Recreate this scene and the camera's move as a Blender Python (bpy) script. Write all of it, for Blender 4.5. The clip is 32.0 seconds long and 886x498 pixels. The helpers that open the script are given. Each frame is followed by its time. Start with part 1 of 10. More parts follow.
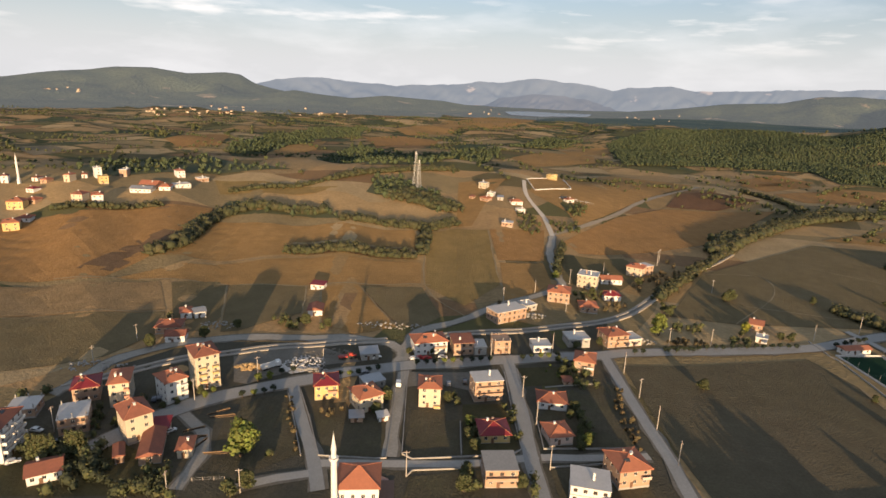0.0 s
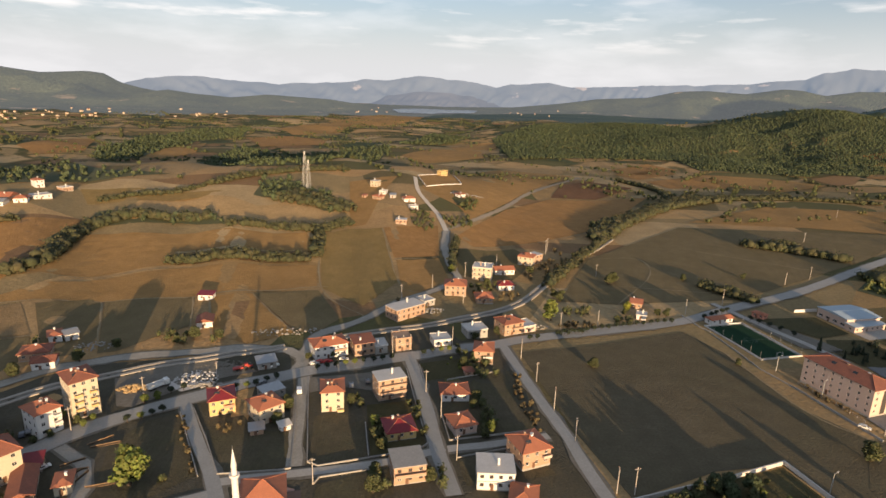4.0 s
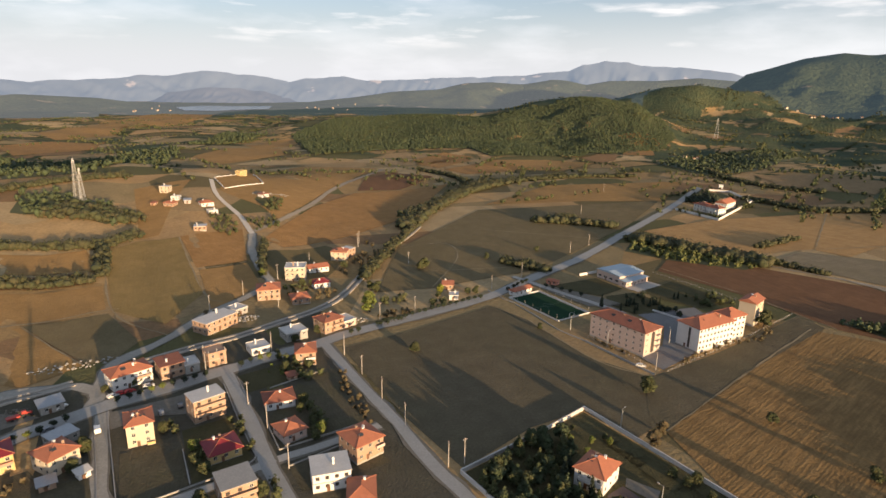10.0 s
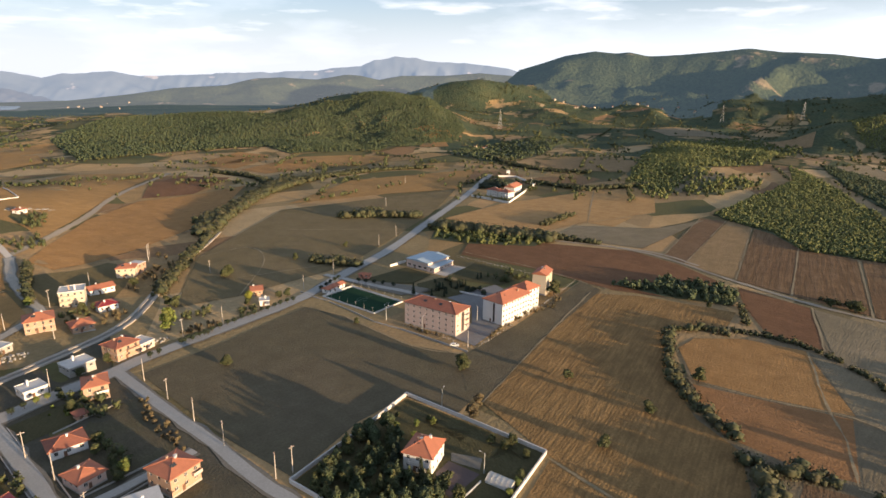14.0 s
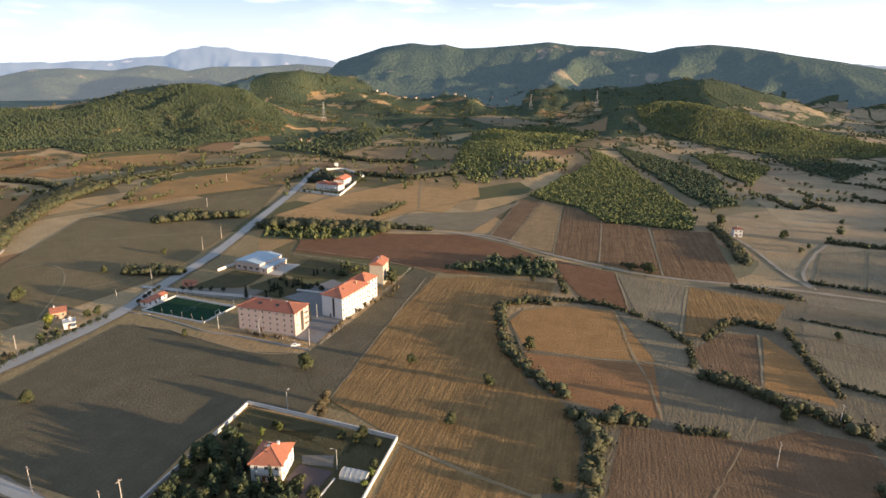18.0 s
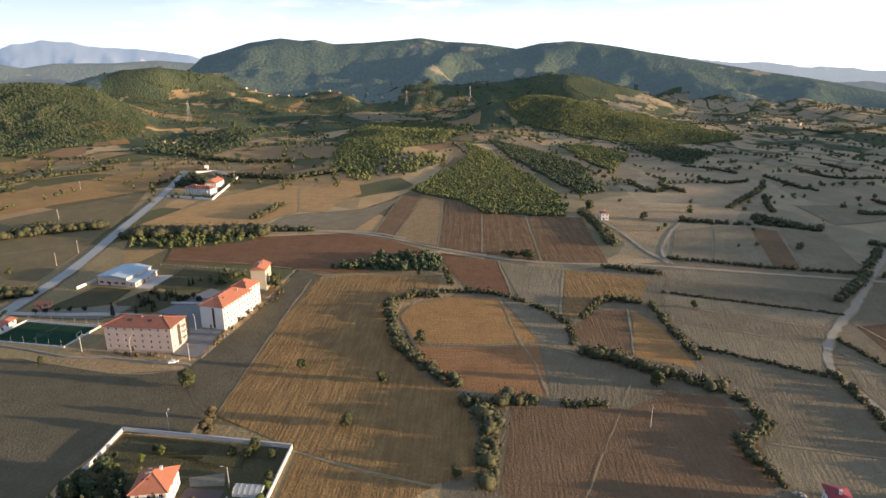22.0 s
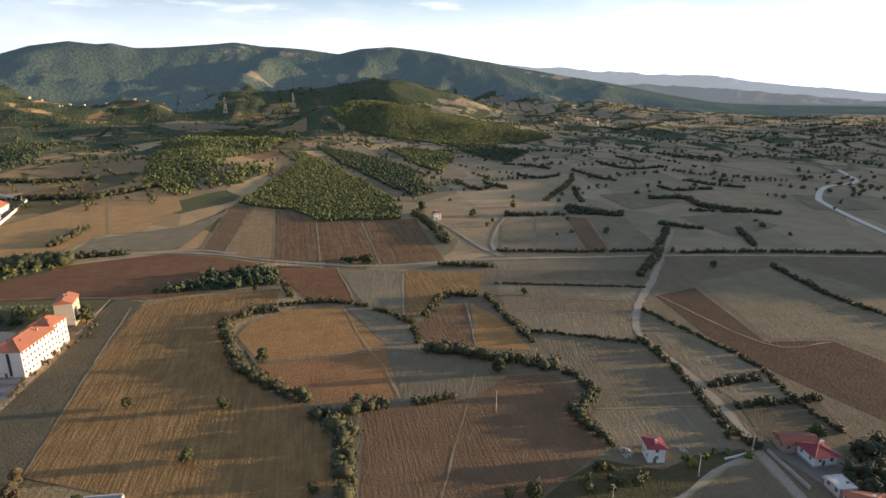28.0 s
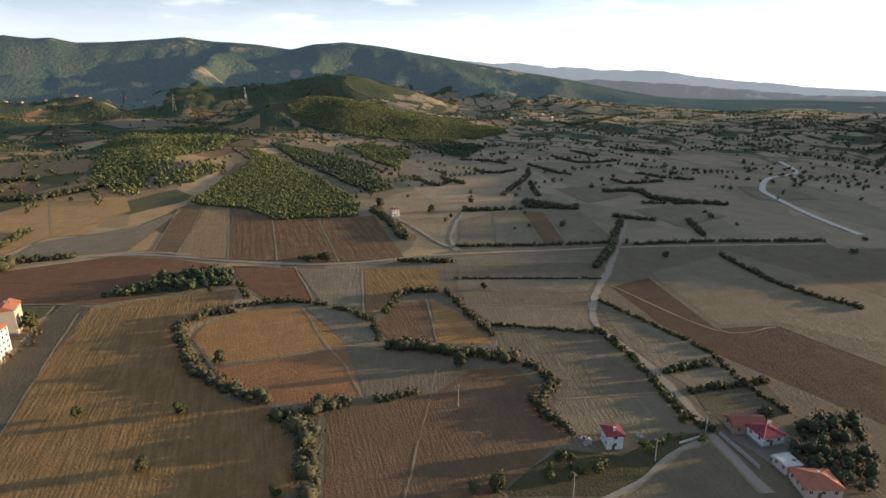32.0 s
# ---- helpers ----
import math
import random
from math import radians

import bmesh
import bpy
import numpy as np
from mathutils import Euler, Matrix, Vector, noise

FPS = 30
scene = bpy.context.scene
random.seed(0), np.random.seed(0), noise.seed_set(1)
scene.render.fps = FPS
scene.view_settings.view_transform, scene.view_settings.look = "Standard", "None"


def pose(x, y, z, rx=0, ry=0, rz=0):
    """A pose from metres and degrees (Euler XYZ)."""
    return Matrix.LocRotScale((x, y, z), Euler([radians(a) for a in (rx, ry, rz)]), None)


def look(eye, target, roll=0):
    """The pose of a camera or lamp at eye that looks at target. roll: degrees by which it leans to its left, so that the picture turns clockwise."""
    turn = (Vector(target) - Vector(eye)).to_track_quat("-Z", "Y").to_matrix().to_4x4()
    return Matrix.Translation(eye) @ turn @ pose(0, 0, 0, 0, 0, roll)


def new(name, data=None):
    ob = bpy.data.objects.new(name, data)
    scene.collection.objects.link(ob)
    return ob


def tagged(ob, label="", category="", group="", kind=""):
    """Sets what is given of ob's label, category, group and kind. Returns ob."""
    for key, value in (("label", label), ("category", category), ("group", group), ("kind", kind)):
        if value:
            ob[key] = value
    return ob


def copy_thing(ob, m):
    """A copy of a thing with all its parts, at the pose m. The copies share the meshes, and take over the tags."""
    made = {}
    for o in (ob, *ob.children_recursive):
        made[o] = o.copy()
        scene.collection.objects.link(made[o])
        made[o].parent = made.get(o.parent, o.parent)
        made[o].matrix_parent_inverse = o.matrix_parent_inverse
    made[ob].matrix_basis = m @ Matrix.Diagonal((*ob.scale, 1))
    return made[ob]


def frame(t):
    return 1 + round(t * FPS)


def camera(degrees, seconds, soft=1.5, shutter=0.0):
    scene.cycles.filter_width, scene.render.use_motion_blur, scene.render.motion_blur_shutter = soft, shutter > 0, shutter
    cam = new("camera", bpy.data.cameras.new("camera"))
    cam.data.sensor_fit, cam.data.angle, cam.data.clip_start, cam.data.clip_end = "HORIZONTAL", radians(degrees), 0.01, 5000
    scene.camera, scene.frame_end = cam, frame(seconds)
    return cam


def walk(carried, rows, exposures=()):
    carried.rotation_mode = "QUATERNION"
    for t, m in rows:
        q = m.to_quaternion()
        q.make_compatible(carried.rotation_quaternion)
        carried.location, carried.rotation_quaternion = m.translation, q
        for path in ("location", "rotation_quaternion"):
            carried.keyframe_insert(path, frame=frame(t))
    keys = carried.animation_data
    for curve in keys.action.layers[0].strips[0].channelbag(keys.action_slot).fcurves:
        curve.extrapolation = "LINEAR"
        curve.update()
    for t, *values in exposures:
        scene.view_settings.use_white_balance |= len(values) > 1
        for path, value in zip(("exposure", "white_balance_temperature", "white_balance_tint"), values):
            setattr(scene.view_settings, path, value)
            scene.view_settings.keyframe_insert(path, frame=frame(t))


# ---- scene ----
# ---- camera ----
cam = camera(74.0, 32.0, soft=1.6)
PATH = [
    (0.0, -15.63, -2.24, 0.00),
    (0.5, -15.64, -2.25, -0.86),
    (1.0, -15.62, -2.20, -1.74),
    (1.5, -15.63, -2.23, -2.43),
    (2.0, -15.61, -2.15, -3.69),
    (2.5, -15.60, -2.06, -5.00),
    (3.0, -15.57, -2.00, -6.56),
    (3.5, -15.52, -1.93, -8.48),
    (4.0, -15.47, -1.82, -10.66),
    (4.5, -15.48, -1.73, -12.00),
    (6.5, -15.49, -1.43, -18.36),
    (7.0, -15.50, -1.38, -19.86),
    (7.5, -15.53, -1.27, -21.34),
    (8.0, -15.58, -1.24, -22.87),
    (8.5, -15.58, -1.14, -24.44),
    (9.0, -15.58, -1.05, -26.28),
    (9.5, -15.60, -1.05, -27.91),
    (10.0, -15.59, -0.96, -29.71),
    (10.5, -15.62, -0.91, -31.55),
    (11.0, -15.64, -0.89, -33.49),
    (11.5, -15.64, -0.86, -35.44),
    (12.0, -15.61, -0.75, -37.77),
    (12.5, -15.63, -0.58, -40.09),
    (13.0, -15.66, -0.56, -43.21),
    (13.5, -15.72, -0.49, -46.23),
    (14.0, -15.76, -0.69, -48.89),
    (14.5, -15.87, -0.57, -51.34),
    (16.5, -16.24, -0.46, -59.62),
    (17.0, -16.26, -0.58, -61.82),
    (17.5, -16.36, -0.69, -63.55),
    (18.0, -16.38, -0.56, -65.54),
    (18.5, -16.41, -0.51, -67.29),
    (19.0, -16.51, -0.43, -69.13),
    (19.5, -16.51, -0.39, -70.82),
    (20.0, -16.53, -0.33, -72.58),
    (20.5, -16.57, -0.30, -74.10),
    (21.0, -16.60, -0.28, -75.59),
    (21.5, -16.62, -0.24, -76.71),
    (22.0, -16.67, -0.19, -77.26),
    (22.5, -16.10, -0.17, -77.65),
    (23.0, -15.75, -0.24, -78.81),
    (23.5, -15.77, -0.19, -80.13),
    (24.0, -15.79, -0.16, -81.24),
    (24.5, -15.86, -0.12, -82.31),
    (25.0, -15.86, -0.10, -83.60),
    (25.5, -15.91, -0.12, -85.22),
    (27.5, -16.11, 0.06, -91.76),
    (28.0, -16.17, 0.13, -93.67),
    (28.5, -16.21, 0.17, -95.13),
    (29.0, -16.27, 0.20, -95.50),
    (29.5, -16.33, 0.19, -95.78),
    (30.0, -16.39, 0.21, -96.19),
    (30.5, -16.45, 0.18, -96.50),
    (31.0, -16.52, 0.17, -96.88),
    (31.5, -16.56, 0.19, -97.57),
    (32.0, -16.57, 0.17, -97.83),
]
walk(cam, [(t, pose(0, 0, 120, 90 + p, r, w)) for t, p, r, w in PATH],
     exposures=[(0, 0.95, 6150, 11), (10, 1.06, 6050, 11), (18, 1.48, 5550, 10), (25, 1.40, 5500, 10), (32, 1.13, 5550, 10)])

# ---- sky and sun ----
SUN_AZ, SUN_EL = 175.5, 5.2
world = bpy.data.worlds.new("sky")
scene.world = world
world.use_nodes = True
wn, wl = world.node_tree.nodes, world.node_tree.links
bg = wn["Background"]
sky = wn.new("ShaderNodeTexSky")
sky.sky_type, sky.sun_disc = "NISHITA", False
sky.sun_elevation, sky.sun_rotation = radians(SUN_EL), radians(SUN_AZ)
sky.air_density, sky.dust_density, sky.ozone_density = 1.0, 1.0, 3.0
# thin layered clouds, drawn on the sky's own directions
tc = wn.new("ShaderNodeTexCoord")
flat = wn.new("ShaderNodeMapping")
flat.inputs["Scale"].default_value = (1.7, 1.7, 6.5)
cl = wn.new("ShaderNodeTexNoise")
cl.inputs["Scale"].default_value, cl.inputs["Detail"].default_value, cl.inputs["Roughness"].default_value = 2.3, 6.0, 0.55
ramp = wn.new("ShaderNodeValToRGB")
ramp.color_ramp.elements[0].position, ramp.color_ramp.elements[1].position = 0.50, 0.72
mixc = wn.new("ShaderNodeMixRGB")
mixc.inputs["Color2"].default_value = (6.0, 5.6, 5.3, 1)
dim = wn.new("ShaderNodeMath")
dim.operation = "MULTIPLY"
dim.inputs[1].default_value = 0.3
wl.new(tc.outputs["Generated"], flat.inputs["Vector"])
wl.new(flat.outputs["Vector"], cl.inputs["Vector"])
wl.new(cl.outputs["Fac"], ramp.inputs["Fac"])
wl.new(ramp.outputs["Color"], dim.inputs[0])
wl.new(dim.outputs[0], mixc.inputs["Fac"])
soften = wn.new("ShaderNodeHueSaturation")
soften.inputs["Saturation"].default_value = 0.62
wl.new(sky.outputs["Color"], soften.inputs["Color"])
# pale summer haze low over the horizon, brighter towards the sun
aim = wn.new("ShaderNodeVectorMath")
aim.operation = "DOT_PRODUCT"
aim.inputs[1].default_value = (math.sin(radians(SUN_AZ)), math.cos(radians(SUN_AZ)), 0)
wl.new(tc.outputs["Generated"], aim.inputs[0])
warm = wn.new("ShaderNodeMapRange")
warm.inputs["From Min"].default_value, warm.inputs["From Max"].default_value = -0.7, 0.8
wl.new(aim.outputs["Value"], warm.inputs["Value"])
veil = wn.new("ShaderNodeMixRGB")
veil.inputs["Color1"].default_value, veil.inputs["Color2"].default_value = (3.95, 3.8, 3.65, 1), (7.2, 7.0, 6.6, 1)
wl.new(warm.outputs["Result"], veil.inputs["Fac"])
level = wn.new("ShaderNodeSeparateXYZ")
wl.new(tc.outputs["Generated"], level.inputs["Vector"])
low = wn.new("ShaderNodeMapRange")
low.interpolation_type = "SMOOTHSTEP"
low.inputs["From Min"].default_value, low.inputs["From Max"].default_value = 0.01, 0.17
low.inputs["To Min"].default_value, low.inputs["To Max"].default_value = 0.92, 0.12
wl.new(level.outputs["Z"], low.inputs["Value"])
hazy = wn.new("ShaderNodeMixRGB")
wl.new(low.outputs["Result"], hazy.inputs["Fac"])
wl.new(soften.outputs["Color"], hazy.inputs["Color1"])
wl.new(veil.outputs["Color"], hazy.inputs["Color2"])
wl.new(hazy.outputs["Color"], mixc.inputs["Color1"])
# small bright heaps of cloud in a low band, away from the sun
puff_map = wn.new("ShaderNodeMapping")
puff_map.inputs["Scale"].default_value = (7.0, 7.0, 46.0)
puff = wn.new("ShaderNodeTexNoise")
puff.inputs["Scale"].default_value, puff.inputs["Detail"].default_value, puff.inputs["Roughness"].default_value = 1.0, 5.0, 0.5
puff_ramp = wn.new("ShaderNodeValToRGB")
puff_ramp.color_ramp.elements[0].position, puff_ramp.color_ramp.elements[1].position = 0.55, 0.72
band = wn.new("ShaderNodeMapRange")
band.interpolation_type = "SMOOTHSTEP"
band.inputs["From Min"].default_value, band.inputs["From Max"].default_value = 0.045, 0.085
band_top = wn.new("ShaderNodeMapRange")
band_top.interpolation_type = "SMOOTHSTEP"
band_top.inputs["From Min"].default_value, band_top.inputs["From Max"].default_value = 0.105, 0.15
band_top.inputs["To Min"].default_value, band_top.inputs["To Max"].default_value = 0.65, 0.0
both = wn.new("ShaderNodeMath")
both.operation = "MULTIPLY"
shaped = wn.new("ShaderNodeMath")
shaped.operation = "MULTIPLY"
heaps = wn.new("ShaderNodeMixRGB")
heaps.inputs["Color2"].default_value = (6.6, 5.9, 5.3, 1)
wl.new(tc.outputs["Generated"], puff_map.inputs["Vector"])
wl.new(puff_map.outputs["Vector"], puff.inputs["Vector"])
wl.new(puff.outputs["Fac"], puff_ramp.inputs["Fac"])
for node in (band, band_top):
    wl.new(level.outputs["Z"], node.inputs["Value"])
wl.new(band.outputs["Result"], both.inputs[0])
wl.new(band_top.outputs["Result"], both.inputs[1])
wl.new(both.outputs[0], shaped.inputs[0])
wl.new(puff_ramp.outputs["Color"], shaped.inputs[1])
wl.new(shaped.outputs[0], heaps.inputs["Fac"])
wl.new(mixc.outputs["Color"], heaps.inputs["Color1"])
wl.new(heaps.outputs["Color"], bg.inputs["Color"])
bg.inputs["Strength"].default_value = 0.11

sun = new("sun", bpy.data.lights.new("sun", "SUN"))
sun.data.energy, sun.data.angle, sun.data.color = 5.0, radians(0.6), (1.0, 0.655, 0.335)
sa, se = radians(SUN_AZ), radians(SUN_EL)
sun.matrix_world = look((0, 0, 0), (-math.sin(sa) * math.cos(se), -math.cos(sa) * math.cos(se), -math.sin(se)))

# ---- materials ----


def tree_of(name):
    m = bpy.data.materials.new(name)
    m.use_nodes = True
    return m, m.node_tree.nodes, m.node_tree.links, m.node_tree.nodes["Principled BSDF"]


def mixed(n, l, fac, a, b):
    x = n.new("ShaderNodeMixRGB")
    for sock, v in ((x.inputs["Fac"], fac), (x.inputs["Color1"], a), (x.inputs["Color2"], b)):
        if isinstance(v, bpy.types.NodeSocket):
            l.new(v, sock)
        else:
            sock.default_value = v if isinstance(v, float) else (*v, 1)
    return x.outputs["Color"]


def noisy(n, l, vec, scale, detail=4.0, lo=0.35, hi=0.65, rough=0.6):
    t = n.new("ShaderNodeTexNoise")
    t.inputs["Scale"].default_value, t.inputs["Detail"].default_value, t.inputs["Roughness"].default_value = scale, detail, rough
    l.new(vec, t.inputs["Vector"])
    r = n.new("ShaderNodeMapRange")
    r.inputs["From Min"].default_value, r.inputs["From Max"].default_value = lo, hi
    l.new(t.outputs["Fac"], r.inputs["Value"])
    return r.outputs["Result"]


def bumped(n, l, bs, height, strength, distance):
    b = n.new("ShaderNodeBump")
    b.inputs["Strength"].default_value, b.inputs["Distance"].default_value = strength, distance
    l.new(height, b.inputs["Height"])
    l.new(b.outputs["Normal"], bs.inputs["Normal"])


def where(n):
    return n.new("ShaderNodeNewGeometry").outputs["Position"]


def plain(name, a, b, big=0.3, small=4.0, rough=0.85, metal=0.0, bump=0.3, dist=0.03):
    """A weathered surface: colour a drifting to b at two sizes, with a fine relief."""
    m, n, l, bs = tree_of(name)
    pos = where(n)
    f1, f2 = noisy(n, l, pos, big), noisy(n, l, pos, small, 5.0, 0.3, 0.75)
    mid = tuple((p + q) / 2 for p, q in zip(a, b))
    c = mixed(n, l, f1, a, mid)
    c = mixed(n, l, f2, c, b)
    l.new(c, bs.inputs["Base Color"])
    bs.inputs["Roughness"].default_value, bs.inputs["Metallic"].default_value = rough, metal
    bumped(n, l, bs, f2, bump, dist)
    return m


def varied(name, cols, rough=0.8, small=3.0, bump=0.3, dist=0.05, island=False):
    """Colours picked piece by piece: by object, or by loose island of one mesh."""
    m, n, l, bs = tree_of(name)
    rnd = n.new("ShaderNodeNewGeometry").outputs["Random Per Island"] if island else n.new("ShaderNodeObjectInfo").outputs["Random"]
    r = n.new("ShaderNodeValToRGB")
    r.color_ramp.elements.remove(r.color_ramp.elements[1])
    for i, c in enumerate(cols):
        e = r.color_ramp.elements[0] if i == 0 else r.color_ramp.elements.new(i / (len(cols) - 1))
        e.color = (*c, 1)
    l.new(rnd, r.inputs["Fac"])
    f = noisy(n, l, where(n), small)
    dark = mixed(n, l, 0.45, r.outputs["Color"], (0.02, 0.02, 0.015))
    l.new(mixed(n, l, f, dark, r.outputs["Color"]), bs.inputs["Base Color"])
    bs.inputs["Roughness"].default_value = rough
    bumped(n, l, bs, f, bump, dist)
    return m


def field_mat(name, a, b, angle, row=2.4, contrast=0.75, patch=0.02, c=None, relief=0.55):
    """Worked land: rows at an angle (degrees from north), blotches and thin weed."""
    m, n, l, bs = tree_of(name)
    pos = where(n)
    mp = n.new("ShaderNodeMapping")
    mp.inputs["Rotation"].default_value = (0, 0, radians(angle))
    l.new(pos, mp.inputs["Vector"])
    rows = n.new("ShaderNodeMapping")
    rows.inputs["Scale"].default_value = (1 / row, 1 / (row * 22), 1)
    l.new(mp.outputs["Vector"], rows.inputs["Vector"])
    streak = noisy(n, l, rows.outputs["Vector"], 1.0, 4.0, 0.3, 0.7, 0.65)
    big = noisy(n, l, pos, patch, 5.0, 0.3, 0.7)
    mid = noisy(n, l, pos, 0.11, 6.0, 0.3, 0.72)
    fine = noisy(n, l, pos, 1.1, 6.0, 0.33, 0.68)
    lines = n.new("ShaderNodeMapping")
    lines.inputs["Scale"].default_value = (1 / (row * 0.62), 1 / (row * 9), 1)
    l.new(mp.outputs["Vector"], lines.inputs["Vector"])
    furrow = noisy(n, l, lines.outputs["Vector"], 1.0, 2.0, 0.42, 0.60, 0.5)
    blend = n.new("ShaderNodeMath")
    blend.operation = "MULTIPLY_ADD"
    l.new(furrow, blend.inputs[0])
    blend.inputs[1].default_value = 0.55
    half = n.new("ShaderNodeMath")
    half.operation = "MULTIPLY"
    half.inputs[1].default_value = 0.5
    l.new(streak, half.inputs[0])
    l.new(half.outputs[0], blend.inputs[2])
    f = n.new("ShaderNodeMath")
    f.operation = "MULTIPLY"
    f.inputs[1].default_value = contrast
    l.new(blend.outputs[0], f.inputs[0])
    col = mixed(n, l, f.outputs[0], a, b)
    col = mixed(n, l, big, col, mixed(n, l, 0.6, col, c or b))
    dk = tuple(0.5 * v for v in a)
    col = mixed(n, l, mid, mixed(n, l, 0.55, col, dk), col)
    col = mixed(n, l, fine, mixed(n, l, 0.52, col, dk), col)
    l.new(col, bs.inputs["Base Color"])
    bs.inputs["Roughness"].default_value = 1.0
    bs.inputs["Specular IOR Level"].default_value = 0.1
    h = n.new("ShaderNodeMath")
    l.new(f.outputs[0], h.inputs[0])
    l.new(fine, h.inputs[1])
    bumped(n, l, bs, h.outputs[0], relief, 0.36)
    return m
# ---- the lie of the land: heights in metres round the hovering camera ----
# each ridge: distance, near and far half-width, then (bearing, height) along it
RIDGES = [
    (3700, 600, 600, [(-75, 40), (-60, 70), (-46, 75), (-35.8, 86), (-33.7, 111), (-32.2, 126), (-30.2, 137), (-28.2, 158), (-25.3, 162), (-22.7, 140), (-19.5, 152),
                      (-18.3, 143), (-17.2, 99), (-15.7, 74), (-13.7, 53), (-10.7, 5), (-8, 0)]),
    (3150, 420, 500, [(-75, 20), (-50, 45), (-35.9, 49), (-31.6, 45), (-29.2, 41), (-27.2, 4), (-25.1, 18), (-20.5, 44), (-17.7, 38), (-13.7, 69), (-11.7, 54), (-8.6, 41),
                      (-5.5, 58), (-3.4, 52), (0.1, 42), (3.1, 20), (5.8, 0)]),
    (4300, 500, 450, [(13, 0), (17, 10), (21.3, 47), (24.8, 90), (29.3, 112), (31.8, 158), (34.2, 166), (37.2, 155), (39.8, 190), (41.3, 184), (42.9, 158), (45, 188),
                      (48.9, 192), (52.4, 212), (56, 192), (60, 120), (66, 0)]),
    (3000, 760, 600, [(50, 0), (52.9, 62), (55, 143), (56, 190), (57.5, 212), (60, 254), (62.6, 275), (64.5, 264), (65.6, 270), (67.2, 253), (69.9, 259), (73, 272), (75.2, 284),
                      (77.7, 266), (81.1, 258), (84.1, 236), (86.2, 260), (88.8, 268), (91.4, 255), (93.7, 237), (95.6, 218), (98.2, 197), (99.7, 181), (102.4, 157),
                      (104.9, 135), (108, 111), (112.4, 65), (117.2, 20), (120.8, 0)]),
    (2300, 330, 260, [(38, 0), (41.3, 30), (44.4, 70), (47.1, 104), (49.7, 124), (52.3, 132), (55, 122), (58.1, 84), (60.8, 56), (62.9, 32), (66, 8), (69, 0)]),
    (1700, 400, 300, [(8, 0), (12.3, 2), (16.1, 14), (20.2, 28), (24.5, 34), (30.1, 38), (34, 48), (37.1, 66), (41.3, 90), (44.4, 94), (47.6, 82), (48.9, 55), (52, 18), (56, 0)]),
    (1480, 260, 300, [(74, 0), (78.7, 14), (81.8, 50), (85, 63), (88.7, 60), (91.3, 49), (94.5, 28), (98.8, 6), (103, 0)]),
    (2150, 330, 350, [(66, 0), (70.7, 30), (73, 44), (76.4, 68), (80.9, 88), (85.1, 103), (88.7, 113), (91.3, 99), (94.5, 67), (98.3, 24), (102.5, 4), (106, 0)]),
    (690, 235, 120, [(-95, 0), (-70, 16), (-45, 28), (-20, 30), (0, 31), (8, 27), (14, 16), (20, 5), (26, 0)]),
    (960, 190, 220, [(60, 0), (66, 6), (72, 13), (80, 10), (87, 3), (92, 0)]),
]
# hills added out of view to the south, behind the camera, to shade the low ground (x, y, height, half-width)
SOUTH = [((-150, -420, 50, 40), (0, -420, 50, 40)), ((400, -900, 70, 90), (800, -960, 74, 90)), ((800, -960, 78, 90), (1050, -1250, 105, 100)),
         ((1050, -1250, 105, 100), (1400, -1750, 135, 120))]


def value_noise(x, y, seed):
    """Smooth noise from -1 to 1 on a unit lattice, for arrays."""
    ix, iy = np.floor(x), np.floor(y)
    fx, fy = x - ix, y - iy
    fx, fy = fx * fx * (3 - 2 * fx), fy * fy * (3 - 2 * fy)

    def at(a, b):
        v = np.sin(a * 127.1 + b * 311.7 + seed * 74.7) * 43758.5453
        return 2 * (v - np.floor(v)) - 1
    lo = at(ix, iy) * (1 - fx) + at(ix + 1, iy) * fx
    hi = at(ix, iy + 1) * (1 - fx) + at(ix + 1, iy + 1) * fx
    return lo * (1 - fy) + hi * fy


